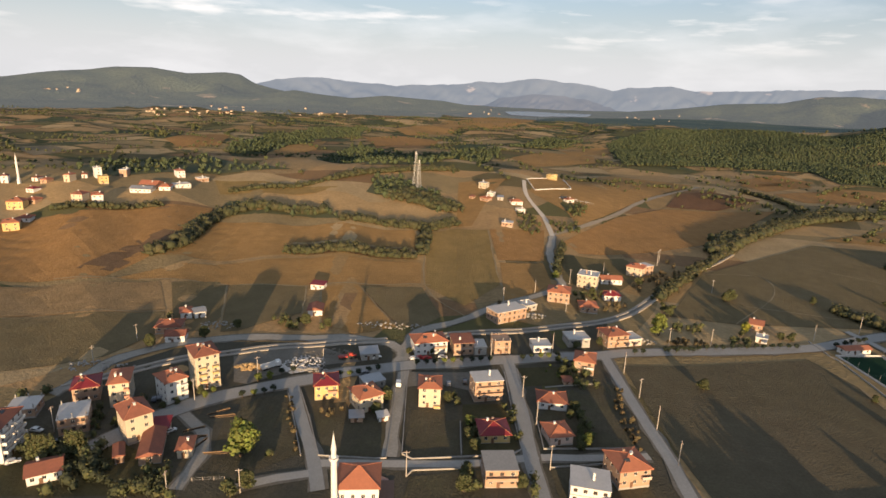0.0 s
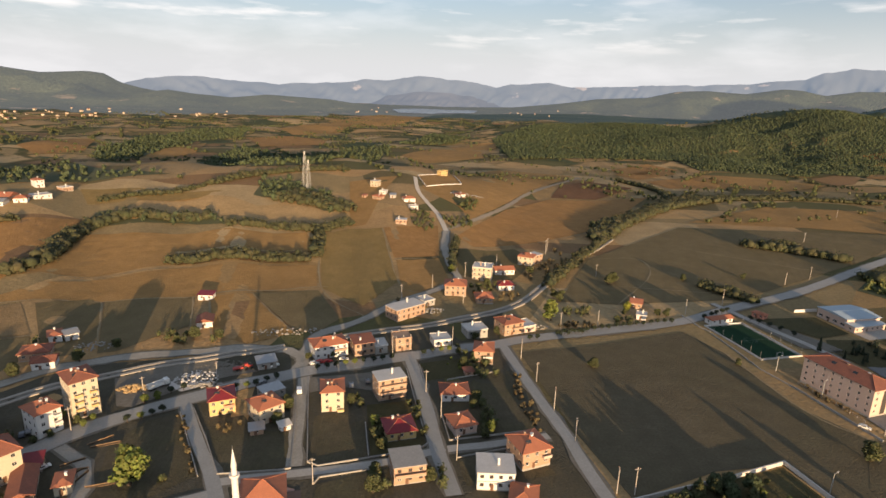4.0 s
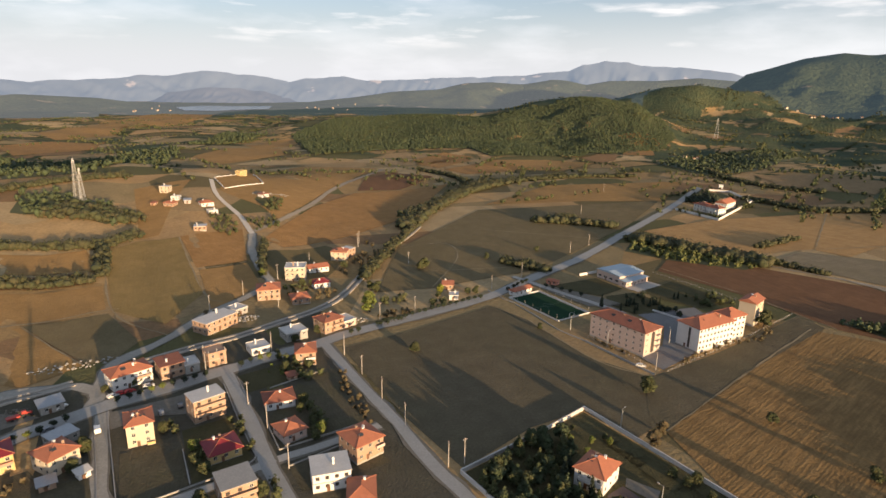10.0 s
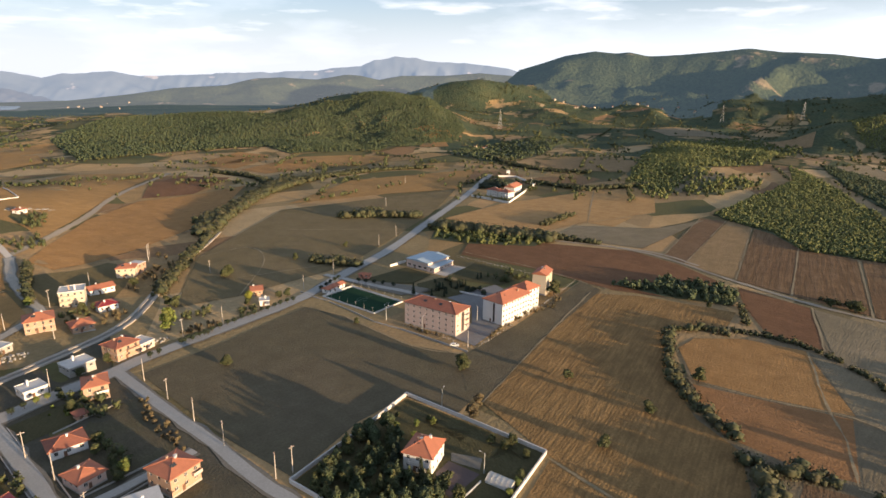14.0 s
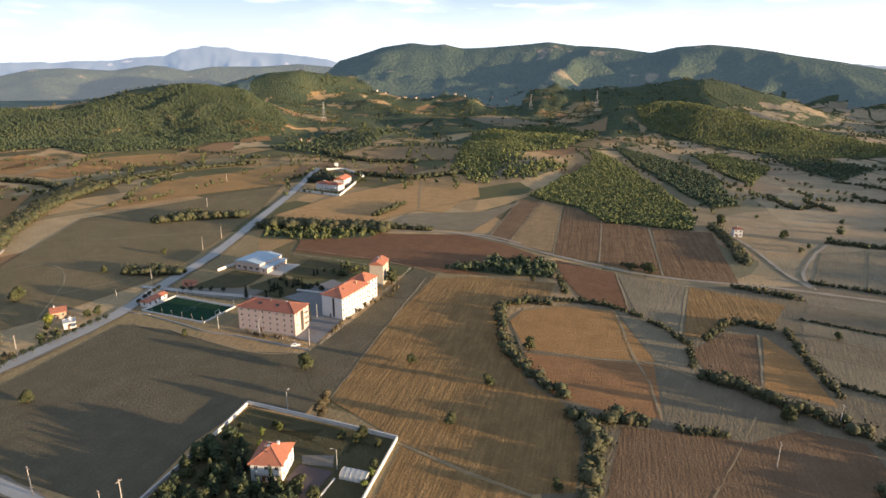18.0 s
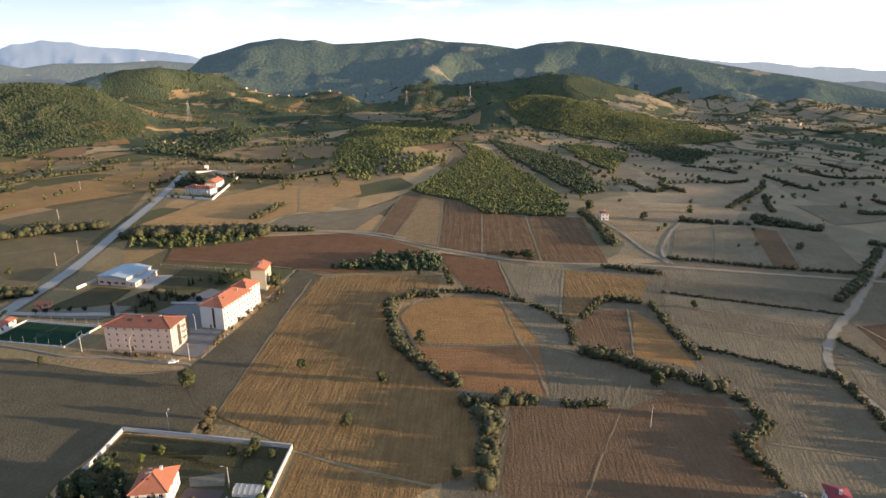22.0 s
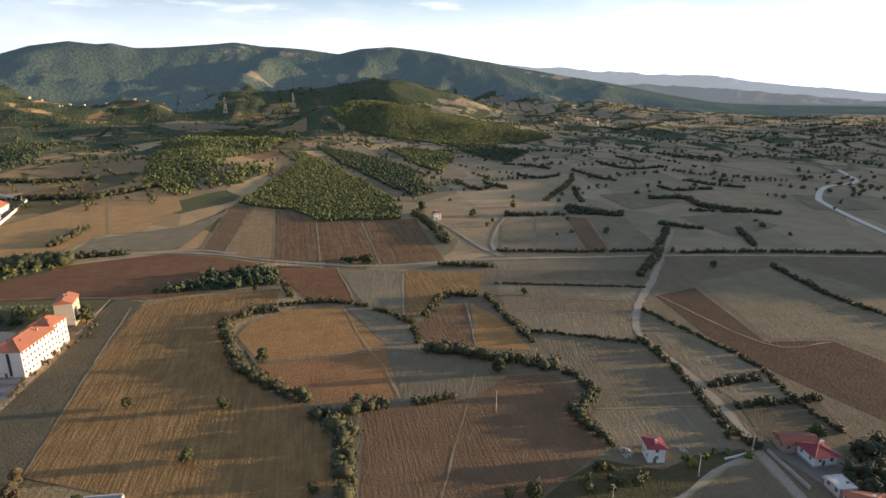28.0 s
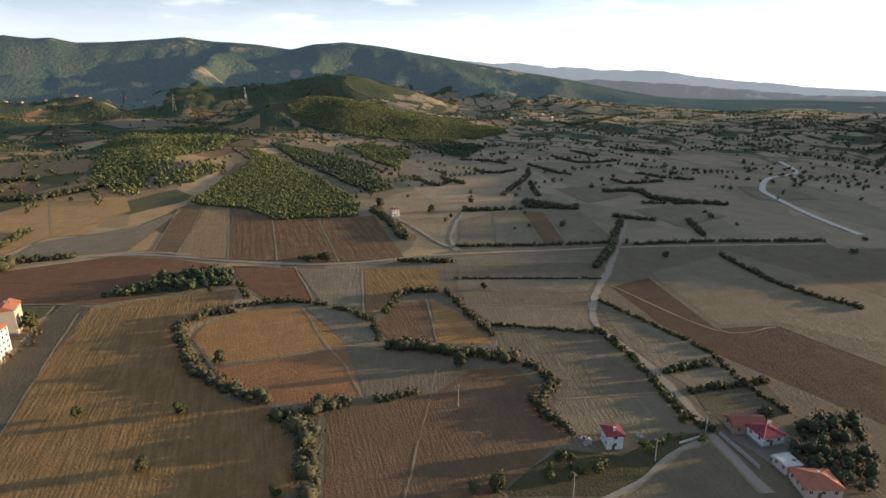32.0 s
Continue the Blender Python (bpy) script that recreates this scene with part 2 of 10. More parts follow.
def land(x, y):
    """Height of the ground at x, y (numbers or arrays)."""
    x, y = np.asarray(x, float), np.asarray(y, float)
    r, az = np.hypot(x, y), np.degrees(np.arctan2(x, y))
    z = -22 * np.clip((r - 2300) / 1800, 0, 1) ** 2
    wob = 3.0 * np.sin(az * 0.31 + 1) + 2.0 * np.sin(az * 0.83)
    top = np.zeros_like(z)
    # spurs and gullies that run down the hillsides from the crest
    wx, wy = x + 90 * value_noise(x / 300, y / 300, 5), y + 90 * value_noise(x / 300, y / 300, 6)
    cut = 0.62 * np.abs(value_noise(wx / 330, wy / 330, 1)) + 0.28 * np.abs(value_noise(wx / 140, wy / 140, 2)) + 0.14 * np.abs(value_noise(wx / 62, wy / 62, 3))
    for dist, near, far, line in RIDGES:
        h = np.interp(az, [a for a, _ in line], [b for _, b in line], left=0, right=0)
        d = r - dist - (0 if dist > 2900 else 8 * wob)
        w = np.exp(-(d / np.where(d < 0, near, far)) ** 2)
        top = top + (h * w * (1 - ((1.8 if dist < 2000 else 1.4 if dist < 2900 else 2.0) * cut * (1 - w ** 2.5) * 0.8 if dist > 1000 else 0))).clip(0) ** 3
    top = np.cbrt(top)
    for (ax, ay, ah, aw), (bx, by, bh, bw) in SOUTH:
        k = np.clip(((x - ax) * (bx - ax) + (y - ay) * (by - ay)) / ((bx - ax) ** 2 + (by - ay) ** 2), 0, 1)
        d = np.hypot(x - ax - k * (bx - ax), y - ay - k * (by - ay))
        jag = 1 + 0.035 * np.sin(x / 15) + 0.035 * np.sin(x / 4.6 + 1)
        top = np.maximum(top, (ah + k * (bh - ah)) * jag * np.exp(-(d / (aw + k * (bw - aw))) ** 4))
    # gentle swells on the plain
    u, v = x / 210, y / 210
    rough = (np.sin(1.9 * u + 1.3 * np.sin(1.1 * v)) * np.cos(2.3 * v + np.sin(1.7 * u))
             + 0.5 * np.sin(4.1 * u - 2.2 * v + 2 * np.sin(v)) + 0.3 * np.sin(7.3 * v + 3.1 * u + 1.5 * np.sin(2 * u)))
    far_in = np.clip((r - 780) / 500, 0, 1)
    return z + top + rough * far_in * 5.0 * np.clip((2600 - r) / 600, 0.2, 1)


def mesh_of(name, verts, faces, mat, smooth=False):
    me = bpy.data.meshes.new(name)
    me.from_pydata([tuple(v) for v in verts], [], [tuple(f) for f in faces])
    me.materials.append(mat)
    if smooth:
        me.shade_smooth()
    return me


def ground_mat():
    """Farmland as far as one sees: a patchwork of plots with hedges between, woods on the hills."""
    m, n, l, bs = tree_of("farmland")
    pos = where(n)
    warp = n.new("ShaderNodeTexNoise")
    warp.inputs["Scale"].default_value = 0.006
    l.new(pos, warp.inputs["Vector"])
    mul = n.new("ShaderNodeVectorMath")
    mul.operation = "MULTIPLY_ADD"
    mul.inputs[1].default_value = (70, 70, 0)
    l.new(warp.outputs["Color"], mul.inputs[0])
    l.new(pos, mul.inputs[2])
    mp = n.new("ShaderNodeMapping")
    mp.inputs["Rotation"].default_value = (0, 0, radians(24))
    mp.inputs["Scale"].default_value = (1 / 95, 1 / 55, 0)
    l.new(mul.outputs[0], mp.inputs["Vector"])
    cell = n.new("ShaderNodeTexVoronoi")
    cell.inputs["Scale"].default_value = 1.0
    cell.inputs["Randomness"].default_value = 0.75
    l.new(mp.outputs["Vector"], cell.inputs["Vector"])
    edge = n.new("ShaderNodeTexVoronoi")
    edge.feature = "DISTANCE_TO_EDGE"
    edge.inputs["Scale"].default_value = 1.0
    edge.inputs["Randomness"].default_value = 0.75
    l.new(mp.outputs["Vector"], edge.inputs["Vector"])
    r = n.new("ShaderNodeValToRGB")
    r.color_ramp.interpolation = "CONSTANT"
    r.color_ramp.elements.remove(r.color_ramp.elements[1])
    cols = [(0.40, 0.27, 0.125), (0.54, 0.37, 0.18), (0.17, 0.14, 0.07), (0.50, 0.33, 0.16), (0.13, 0.13, 0.058),
            (0.52, 0.39, 0.215), (0.33, 0.255, 0.135), (0.29, 0.18, 0.095), (0.40, 0.285, 0.15)]
    for i, c in enumerate(cols):
        e = r.color_ramp.elements[0] if i == 0 else r.color_ramp.elements.new(i / len(cols))
        e.color = (*c, 1)
    sep = n.new("ShaderNodeSeparateColor")
    l.new(cell.outputs["Color"], sep.inputs["Color"])
    l.new(sep.outputs["Red"], r.inputs["Fac"])
    mid = noisy(n, l, pos, 0.05, 6.0, 0.3, 0.7)
    fine = noisy(n, l, pos, 0.5, 6.0, 0.3, 0.75)
    col = mixed(n, l, mid, mixed(n, l, 0.32, r.outputs["Color"], (0.13, 0.105, 0.055)), r.outputs["Color"])
    col = mixed(n, l, fine, mixed(n, l, 0.4, col, (0.06, 0.05, 0.03)), col)
    # the low plain to the south-east lies under grey-tan stubble
    side = n.new("ShaderNodeVectorMath")
    side.operation = "DOT_PRODUCT"
    side.inputs[1].default_value = (0.15, -1.0, 0.0)
    l.new(pos, side.inputs[0])
    plain_in = n.new("ShaderNodeMapRange")
    plain_in.inputs["From Min"].default_value, plain_in.inputs["From Max"].default_value = -60, 220
    plain_in.inputs["To Max"].default_value = 0.65
    l.new(side.outputs["Value"], plain_in.inputs["Value"])
    col = mixed(n, l, plain_in.outputs["Result"], col, mixed(n, l, mid, (0.25, 0.212, 0.145), (0.34, 0.29, 0.205)))
    # scrub along the plot borders, broken up
    brd = n.new("ShaderNodeMapRange")
    brd.inputs["From Min"].default_value, brd.inputs["From Max"].default_value = 0.045, 0.075
    brd.inputs["To Min"].default_value, brd.inputs["To Max"].default_value = 1.0, 0.0
    l.new(edge.outputs["Distance"], brd.inputs["Value"])
    gaps = noisy(n, l, pos, 0.013, 4.0, 0.40, 0.48)
    cut = n.new("ShaderNodeMath")
    cut.operation = "MULTIPLY"
    l.new(brd.outputs["Result"], cut.inputs[0])
    l.new(gaps, cut.inputs[1])
    att = n.new("ShaderNodeAttribute")
    att.attribute_name = "wooded"
    wide = n.new("ShaderNodeMath")
    wide.operation = "MULTIPLY"
    wide.use_clamp = True
    wide.inputs[1].default_value = 3.0
    l.new(att.outputs["Fac"], wide.inputs[0])
    cut2 = n.new("ShaderNodeMath")
    cut2.operation = "MULTIPLY"
    l.new(cut.outputs[0], cut2.inputs[0])
    l.new(wide.outputs[0], cut2.inputs[1])
    col = mixed(n, l, cut2.outputs[0], col, (0.045, 0.056, 0.025))
    # wooded patches: the mesh carries how wooded each stretch of land is
    wn1 = noisy(n, l, pos, 0.0065, 5.0, 0.32, 0.68)
    add = n.new("ShaderNodeMath")
    l.new(att.outputs["Fac"], add.inputs[0])
    l.new(wn1, add.inputs[1])
    edge2 = n.new("ShaderNodeMapRange")
    edge2.inputs["From Min"].default_value, edge2.inputs["From Max"].default_value = 1.02, 1.1
    l.new(add.outputs[0], edge2.inputs["Value"])
    leafy = n.new("ShaderNodeTexVoronoi")
    leafy.inputs["Scale"].default_value = 0.16
    l.new(pos, leafy.inputs["Vector"])
    lr = n.new("ShaderNodeMapRange")
    lr.inputs["From Max"].default_value = 0.75
    l.new(leafy.outputs["Distance"], lr.inputs["Value"])
    wcol = mixed(n, l, lr.outputs["Result"], (0.085, 0.112, 0.062), (0.042, 0.06, 0.038))
    wcol = mixed(n, l, noisy(n, l, pos, 0.02, 4.0), wcol, mixed(n, l, 0.5, wcol, (0.10, 0.10, 0.05)))
    col = mixed(n, l, edge2.outputs["Result"], col, wcol)
    l.new(col, bs.inputs["Base Color"])
    bs.inputs["Roughness"].default_value = 1.0
    bs.inputs["Specular IOR Level"].default_value = 0.08
    inv = n.new("ShaderNodeMath")
    inv.operation = "MULTIPLY_ADD"
    l.new(lr.outputs["Result"], inv.inputs[0])
    inv.inputs[1].default_value, inv.inputs[2].default_value = -1.0, 1.0
    hh = n.new("ShaderNodeMath")
    hh.operation = "MULTIPLY"
    l.new(inv.outputs[0], hh.inputs[0])
    l.new(edge2.outputs["Result"], hh.inputs[1])
    h2 = n.new("ShaderNodeMath")
    h2.operation = "MULTIPLY_ADD"
    l.new(hh.outputs[0], h2.inputs[0])
    h2.inputs[1].default_value = 6.0
    l.new(fine, h2.inputs[2])
    bumped(n, l, bs, h2.outputs[0], 0.5, 0.8)
    return m


def wooded(x, y):
    """0 to 1: how far the woods have taken the land."""
    r, az = np.hypot(x, y), np.degrees(np.arctan2(x, y))
    up = land(x, y)
    w = np.clip((up - 22) / 45, 0, 1) * np.clip((r - 1000) / 300, 0, 1)
    far = np.clip((r - 2300) / 500, 0, 1)
    w = np.maximum(w, 0.5 * np.clip((r - 800) / 400, 0, 1) * np.where((az > 46) & (az < 84), 1.45, np.where((az > 84) & (az < 100), 1.0, 0.75)))
    w = np.where(r > 2700, np.maximum(w, 0.75 * far * np.clip((up + 5) / 25, 0, 1)), w)
    return w


def hill_mat(name, haze_glow, strength, haze_lift):
    """Far wooded hills with clearings; evening haze is put in as emission and a lifted colour."""
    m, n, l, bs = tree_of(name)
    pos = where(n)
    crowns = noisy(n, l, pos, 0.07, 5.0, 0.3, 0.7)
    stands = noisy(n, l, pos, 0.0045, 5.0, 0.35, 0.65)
    wood_col = mixed(n, l, stands, tuple(haze_lift + v for v in (0.044, 0.063, 0.038)), tuple(haze_lift + v for v in (0.08, 0.097, 0.05)))
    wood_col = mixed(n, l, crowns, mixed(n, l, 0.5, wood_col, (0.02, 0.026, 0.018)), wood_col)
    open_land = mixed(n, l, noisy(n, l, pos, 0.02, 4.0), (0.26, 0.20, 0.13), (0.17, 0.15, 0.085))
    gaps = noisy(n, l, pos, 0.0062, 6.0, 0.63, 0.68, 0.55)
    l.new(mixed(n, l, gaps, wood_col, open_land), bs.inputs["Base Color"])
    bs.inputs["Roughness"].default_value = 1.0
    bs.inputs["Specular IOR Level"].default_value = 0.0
    bs.inputs["Emission Color"].default_value = (*haze_glow, 1)
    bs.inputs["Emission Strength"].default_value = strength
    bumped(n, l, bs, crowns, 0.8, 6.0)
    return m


def build_ground():
    rings = np.concatenate([[30.0], np.geomspace(60, 4900, 300)])
    az = np.radians(np.linspace(0, 360, 1080, endpoint=False))
    xx, yy = rings[:, None] * np.sin(az), rings[:, None] * np.cos(az)
    zz = land(xx, yy)
    nr, na = xx.shape
    verts = np.stack([xx, yy, zz], 2).reshape(-1, 3)
    i, j = np.meshgrid(np.arange(nr - 1), np.arange(na), indexing="ij")
    k = (j + 1) % na
    quads = np.stack([i * na + j, i * na + k, (i + 1) * na + k, (i + 1) * na + j], 2)[:, :, ::-1]
    # the sheet goes on as far hills past an uneven line
    deg = np.degrees(az)
    near_edge = 2330 - 260 * np.exp(-((deg - 75) / 7) ** 2) + 170 * value_noise(np.degrees(az) / 4, 0 * az, 8) + 60 * value_noise(np.degrees(az) / 1.1, 0 * az, 9)
    far_edge = near_edge + (3420 - near_edge) * np.clip((deg - 6) / 16, 0, 1) * (deg < 180)
    mid_r = (rings[:-1] + rings[1:])[:, None] / 2
    zone = (mid_r > near_edge).astype(int) + (mid_r > far_edge)
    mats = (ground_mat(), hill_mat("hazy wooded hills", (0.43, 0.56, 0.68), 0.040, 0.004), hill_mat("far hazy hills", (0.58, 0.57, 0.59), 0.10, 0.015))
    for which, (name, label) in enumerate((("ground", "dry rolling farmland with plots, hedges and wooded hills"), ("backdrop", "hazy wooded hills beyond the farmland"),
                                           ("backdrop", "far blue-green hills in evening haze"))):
        q = quads[zone == which]
        used, inv = np.unique(q, return_inverse=True)
        vs, fs = verts[used], inv.reshape(-1, 4).tolist()
        if which == 0:
            fs += [(int(a), len(vs), int((a + 1) % na)) for a in range(na)]
            vs = np.vstack([vs, [[0, 0, float(land(0, 0))]]])
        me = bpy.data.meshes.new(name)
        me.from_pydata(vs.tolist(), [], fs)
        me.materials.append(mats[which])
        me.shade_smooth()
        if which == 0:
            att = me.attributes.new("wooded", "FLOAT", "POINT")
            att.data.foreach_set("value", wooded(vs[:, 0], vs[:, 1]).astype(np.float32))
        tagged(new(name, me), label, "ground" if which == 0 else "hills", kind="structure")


build_ground()


# haze over the ranges is put into their bluish or pale colour and emission
def range_mat(name, col, haze_glow, mix):
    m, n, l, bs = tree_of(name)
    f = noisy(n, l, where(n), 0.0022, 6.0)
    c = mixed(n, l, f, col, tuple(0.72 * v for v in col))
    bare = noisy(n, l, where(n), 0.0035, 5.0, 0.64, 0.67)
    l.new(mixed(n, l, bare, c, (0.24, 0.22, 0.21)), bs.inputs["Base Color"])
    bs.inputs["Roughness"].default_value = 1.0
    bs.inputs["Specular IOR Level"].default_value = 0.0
    bs.inputs["Emission Color"].default_value = (*haze_glow, 1)
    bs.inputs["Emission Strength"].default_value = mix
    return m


def far_range(dist, line, mat, seed, label):
    """A range of mountains on the horizon: a long slope, cut by gullies, up to an uneven crest. Heights are in metres at dist."""
    az = np.linspace(line[0][0], line[-1][0], 420)
    top = np.interp(az, [a for a, _ in line], [b for _, b in line])
    top = top + 5 * value_noise(az * 0.9, 0 * az, seed) + 2.5 * value_noise(az * 2.3, 0 * az, seed + 1)
    rows = np.linspace(0, 1, 22)
    a = np.radians(az)
    verts = []
    for u in rows:
        r = dist - 420 * (1 - u)
        gully = 0.7 * np.abs(value_noise(az * 0.55 + 2.0 * u, 1.4 * u + 0 * az, seed + 2)) + 0.4 * np.abs(value_noise(az * 1.5 - 3 * u, 3 * u + 0 * az, seed + 3))
        z = -60 + (top + 60) * (u ** 0.8 - 0.2 * gully * math.sin(math.pi * u))
        verts += np.stack([r * np.sin(a), r * np.cos(a), z], 1).tolist()
    k = len(az)
    faces = [(i * k + j, (i + 1) * k + j, (i + 1) * k + j + 1, i * k + j + 1) for i in range(len(rows) - 1) for j in range(k - 1)]
    ob = new("backdrop", mesh_of("backdrop", verts, faces, mat, True))
    tagged(ob, label, "mountains", kind="structure")


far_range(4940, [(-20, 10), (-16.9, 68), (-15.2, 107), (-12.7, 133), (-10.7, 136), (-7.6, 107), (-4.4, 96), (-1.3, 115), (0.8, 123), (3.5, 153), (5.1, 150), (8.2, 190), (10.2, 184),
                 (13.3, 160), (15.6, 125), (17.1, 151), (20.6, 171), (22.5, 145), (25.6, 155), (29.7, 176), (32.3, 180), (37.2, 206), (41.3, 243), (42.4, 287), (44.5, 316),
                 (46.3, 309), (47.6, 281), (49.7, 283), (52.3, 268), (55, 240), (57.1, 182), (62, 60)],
          range_mat("haze-blue mountains", (0.105, 0.12, 0.135), (0.47, 0.57, 0.71), 0.18), 1, "range of haze-blue mountains on the horizon")
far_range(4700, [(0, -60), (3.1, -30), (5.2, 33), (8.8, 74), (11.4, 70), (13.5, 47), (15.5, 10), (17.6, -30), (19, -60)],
          range_mat("haze-blue lake hills", (0.11, 0.115, 0.125), (0.46, 0.56, 0.70), 0.15), 4, "haze-blue hill behind the reservoir")
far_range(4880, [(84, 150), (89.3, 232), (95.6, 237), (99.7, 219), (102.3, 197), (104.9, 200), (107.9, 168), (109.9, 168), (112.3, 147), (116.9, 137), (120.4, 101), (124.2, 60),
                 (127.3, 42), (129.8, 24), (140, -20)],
          range_mat("haze-pale mountains", (0.19, 0.185, 0.175), (0.85, 0.82, 0.76), 0.17), 2, "pale hazy mountains below the evening sun")
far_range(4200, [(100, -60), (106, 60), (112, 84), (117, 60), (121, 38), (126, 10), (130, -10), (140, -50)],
          range_mat("haze-pale middle hills", (0.13, 0.13, 0.12), (0.8, 0.78, 0.70), 0.085), 7, "grey-green hazy hills beyond the plain")


def lift(x, y, off):
    return float(land(x, y)) + off + 0.0005 * math.hypot(x, y)


def drape(name, pts, mat, off=0.06, cell=14.0, label="", category="", kind="structure"):
    """A flat patch that lies on the land."""
    bm = bmesh.new()
    f = bm.faces.new([bm.verts.new((x, y, 0)) for x, y in pts])
    f.normal_update()
    if f.normal.z < 0:
        f.normal_flip()
    for axis in (0, 1):
        vals = [p[axis] for p in pts]
        for c in np.arange(math.ceil(min(vals) / cell) * cell, max(vals), cell):
            co, no = [0, 0, 0], [0, 0, 0]
            co[axis], no[axis] = float(c), 1
            bmesh.ops.bisect_plane(bm, geom=bm.verts[:] + bm.edges[:] + bm.faces[:], plane_co=co, plane_no=no)
    for v in bm.verts:
        v.co.z = lift(v.co.x, v.co.y, off)
    me = bpy.data.meshes.new(name)
    bm.to_mesh(me)
    bm.free()
    me.materials.append(mat)
    return tagged(new(name, me), label, category, kind=kind)


def smooth_line(pts, step=6.0):
    """Points along a soft curve through pts (Catmull-Rom), about step metres apart."""
    p = [Vector((*q, 0)) for q in pts]
    p = [2 * p[0] - p[1]] + p + [2 * p[-1] - p[-2]]
    out = []
    for a, b, c, d in zip(p, p[1:], p[2:], p[3:]):
        k = max(1, int((c - b).length / step))
        for i in range(k):
            t = i / k
            out.append(0.5 * (2 * b + (c - a) * t + (2 * a - 5 * b + 4 * c - d) * t * t + (3 * b - a - 3 * c + d) * t ** 3))
    out.append(p[-2])
    return out


def ribbon_mesh(name, pts, width, mat, off=0.1, side=0.0, thick=0.0, ragged=0.0):
    """A strip along a line, width metres wide, shifted sideways by side; thick raises it as a kerb or wall."""
    line = smooth_line(pts)
    rnd = random.Random(len(pts) * 7 + int(pts[0][0]))
    verts, faces = [], []
    for i, q in enumerate(line):
        t = (line[min(i + 1, len(line) - 1)] - line[max(i - 1, 0)]).normalized()
        nrm = Vector((-t.y, t.x, 0))
        w0 = width / 2 + rnd.uniform(-ragged, ragged)
        w1 = width / 2 + rnd.uniform(-ragged, ragged)
        for s, up in ((-w0, 0), (w1, 0)) if not thick else ((-w0, -0.3), (-w0, thick), (w1, thick), (w1, -0.3)):
            v = q + nrm * (side + s)
            verts.append((v.x, v.y, lift(v.x, v.y, off) + up))
    k = 4 if thick else 2
    for i in range(len(line) - 1):
        a, b = i * k, (i + 1) * k
        for j in range(k - 1):
            faces.append((a + j, a + j + 1, b + j + 1, b + j))
    if thick:
        faces += [(0, 1, 2, 3), tuple(len(verts) - 1 - j for j in range(4))]
    me = mesh_of(name, verts, faces, mat)
    bm = bmesh.new()
    bm.from_mesh(me)
    bmesh.ops.recalc_face_normals(bm, faces=bm.faces)
    if not thick and bm.faces[:][0].normal.z < 0:
        bmesh.ops.reverse_faces(bm, faces=bm.faces[:])
    bm.to_mesh(me)
    bm.free()
    return me


def road(name, pts, width, mat, label, off=0.14, ragged=0.0, kind="structure"):
    return tagged(new(name, ribbon_mesh(name, pts, width, mat, off, ragged=ragged)), label, "road", kind=kind)


ICO = [(0, 0, 1), (0.894, 0, 0.447), (0.276, 0.851, 0.447), (-0.724, 0.526, 0.447), (-0.724, -0.526, 0.447), (0.276, -0.851, 0.447),
       (0.724, 0.526, -0.447), (-0.276, 0.851, -0.447), (-0.894, 0, -0.447), (-0.276, -0.851, -0.447), (0.724, -0.526, -0.447), (0, 0, -1)]
ICOF = [(0, 1, 2), (0, 2, 3), (0, 3, 4), (0, 4, 5), (0, 5, 1), (1, 6, 2), (2, 7, 3), (3, 8, 4), (4, 9, 5), (5, 10, 1),
        (6, 7, 2), (7, 8, 3), (8, 9, 4), (9, 10, 5), (10, 6, 1), (11, 7, 6), (11, 8, 7), (11, 9, 8), (11, 10, 9), (11, 6, 10)]


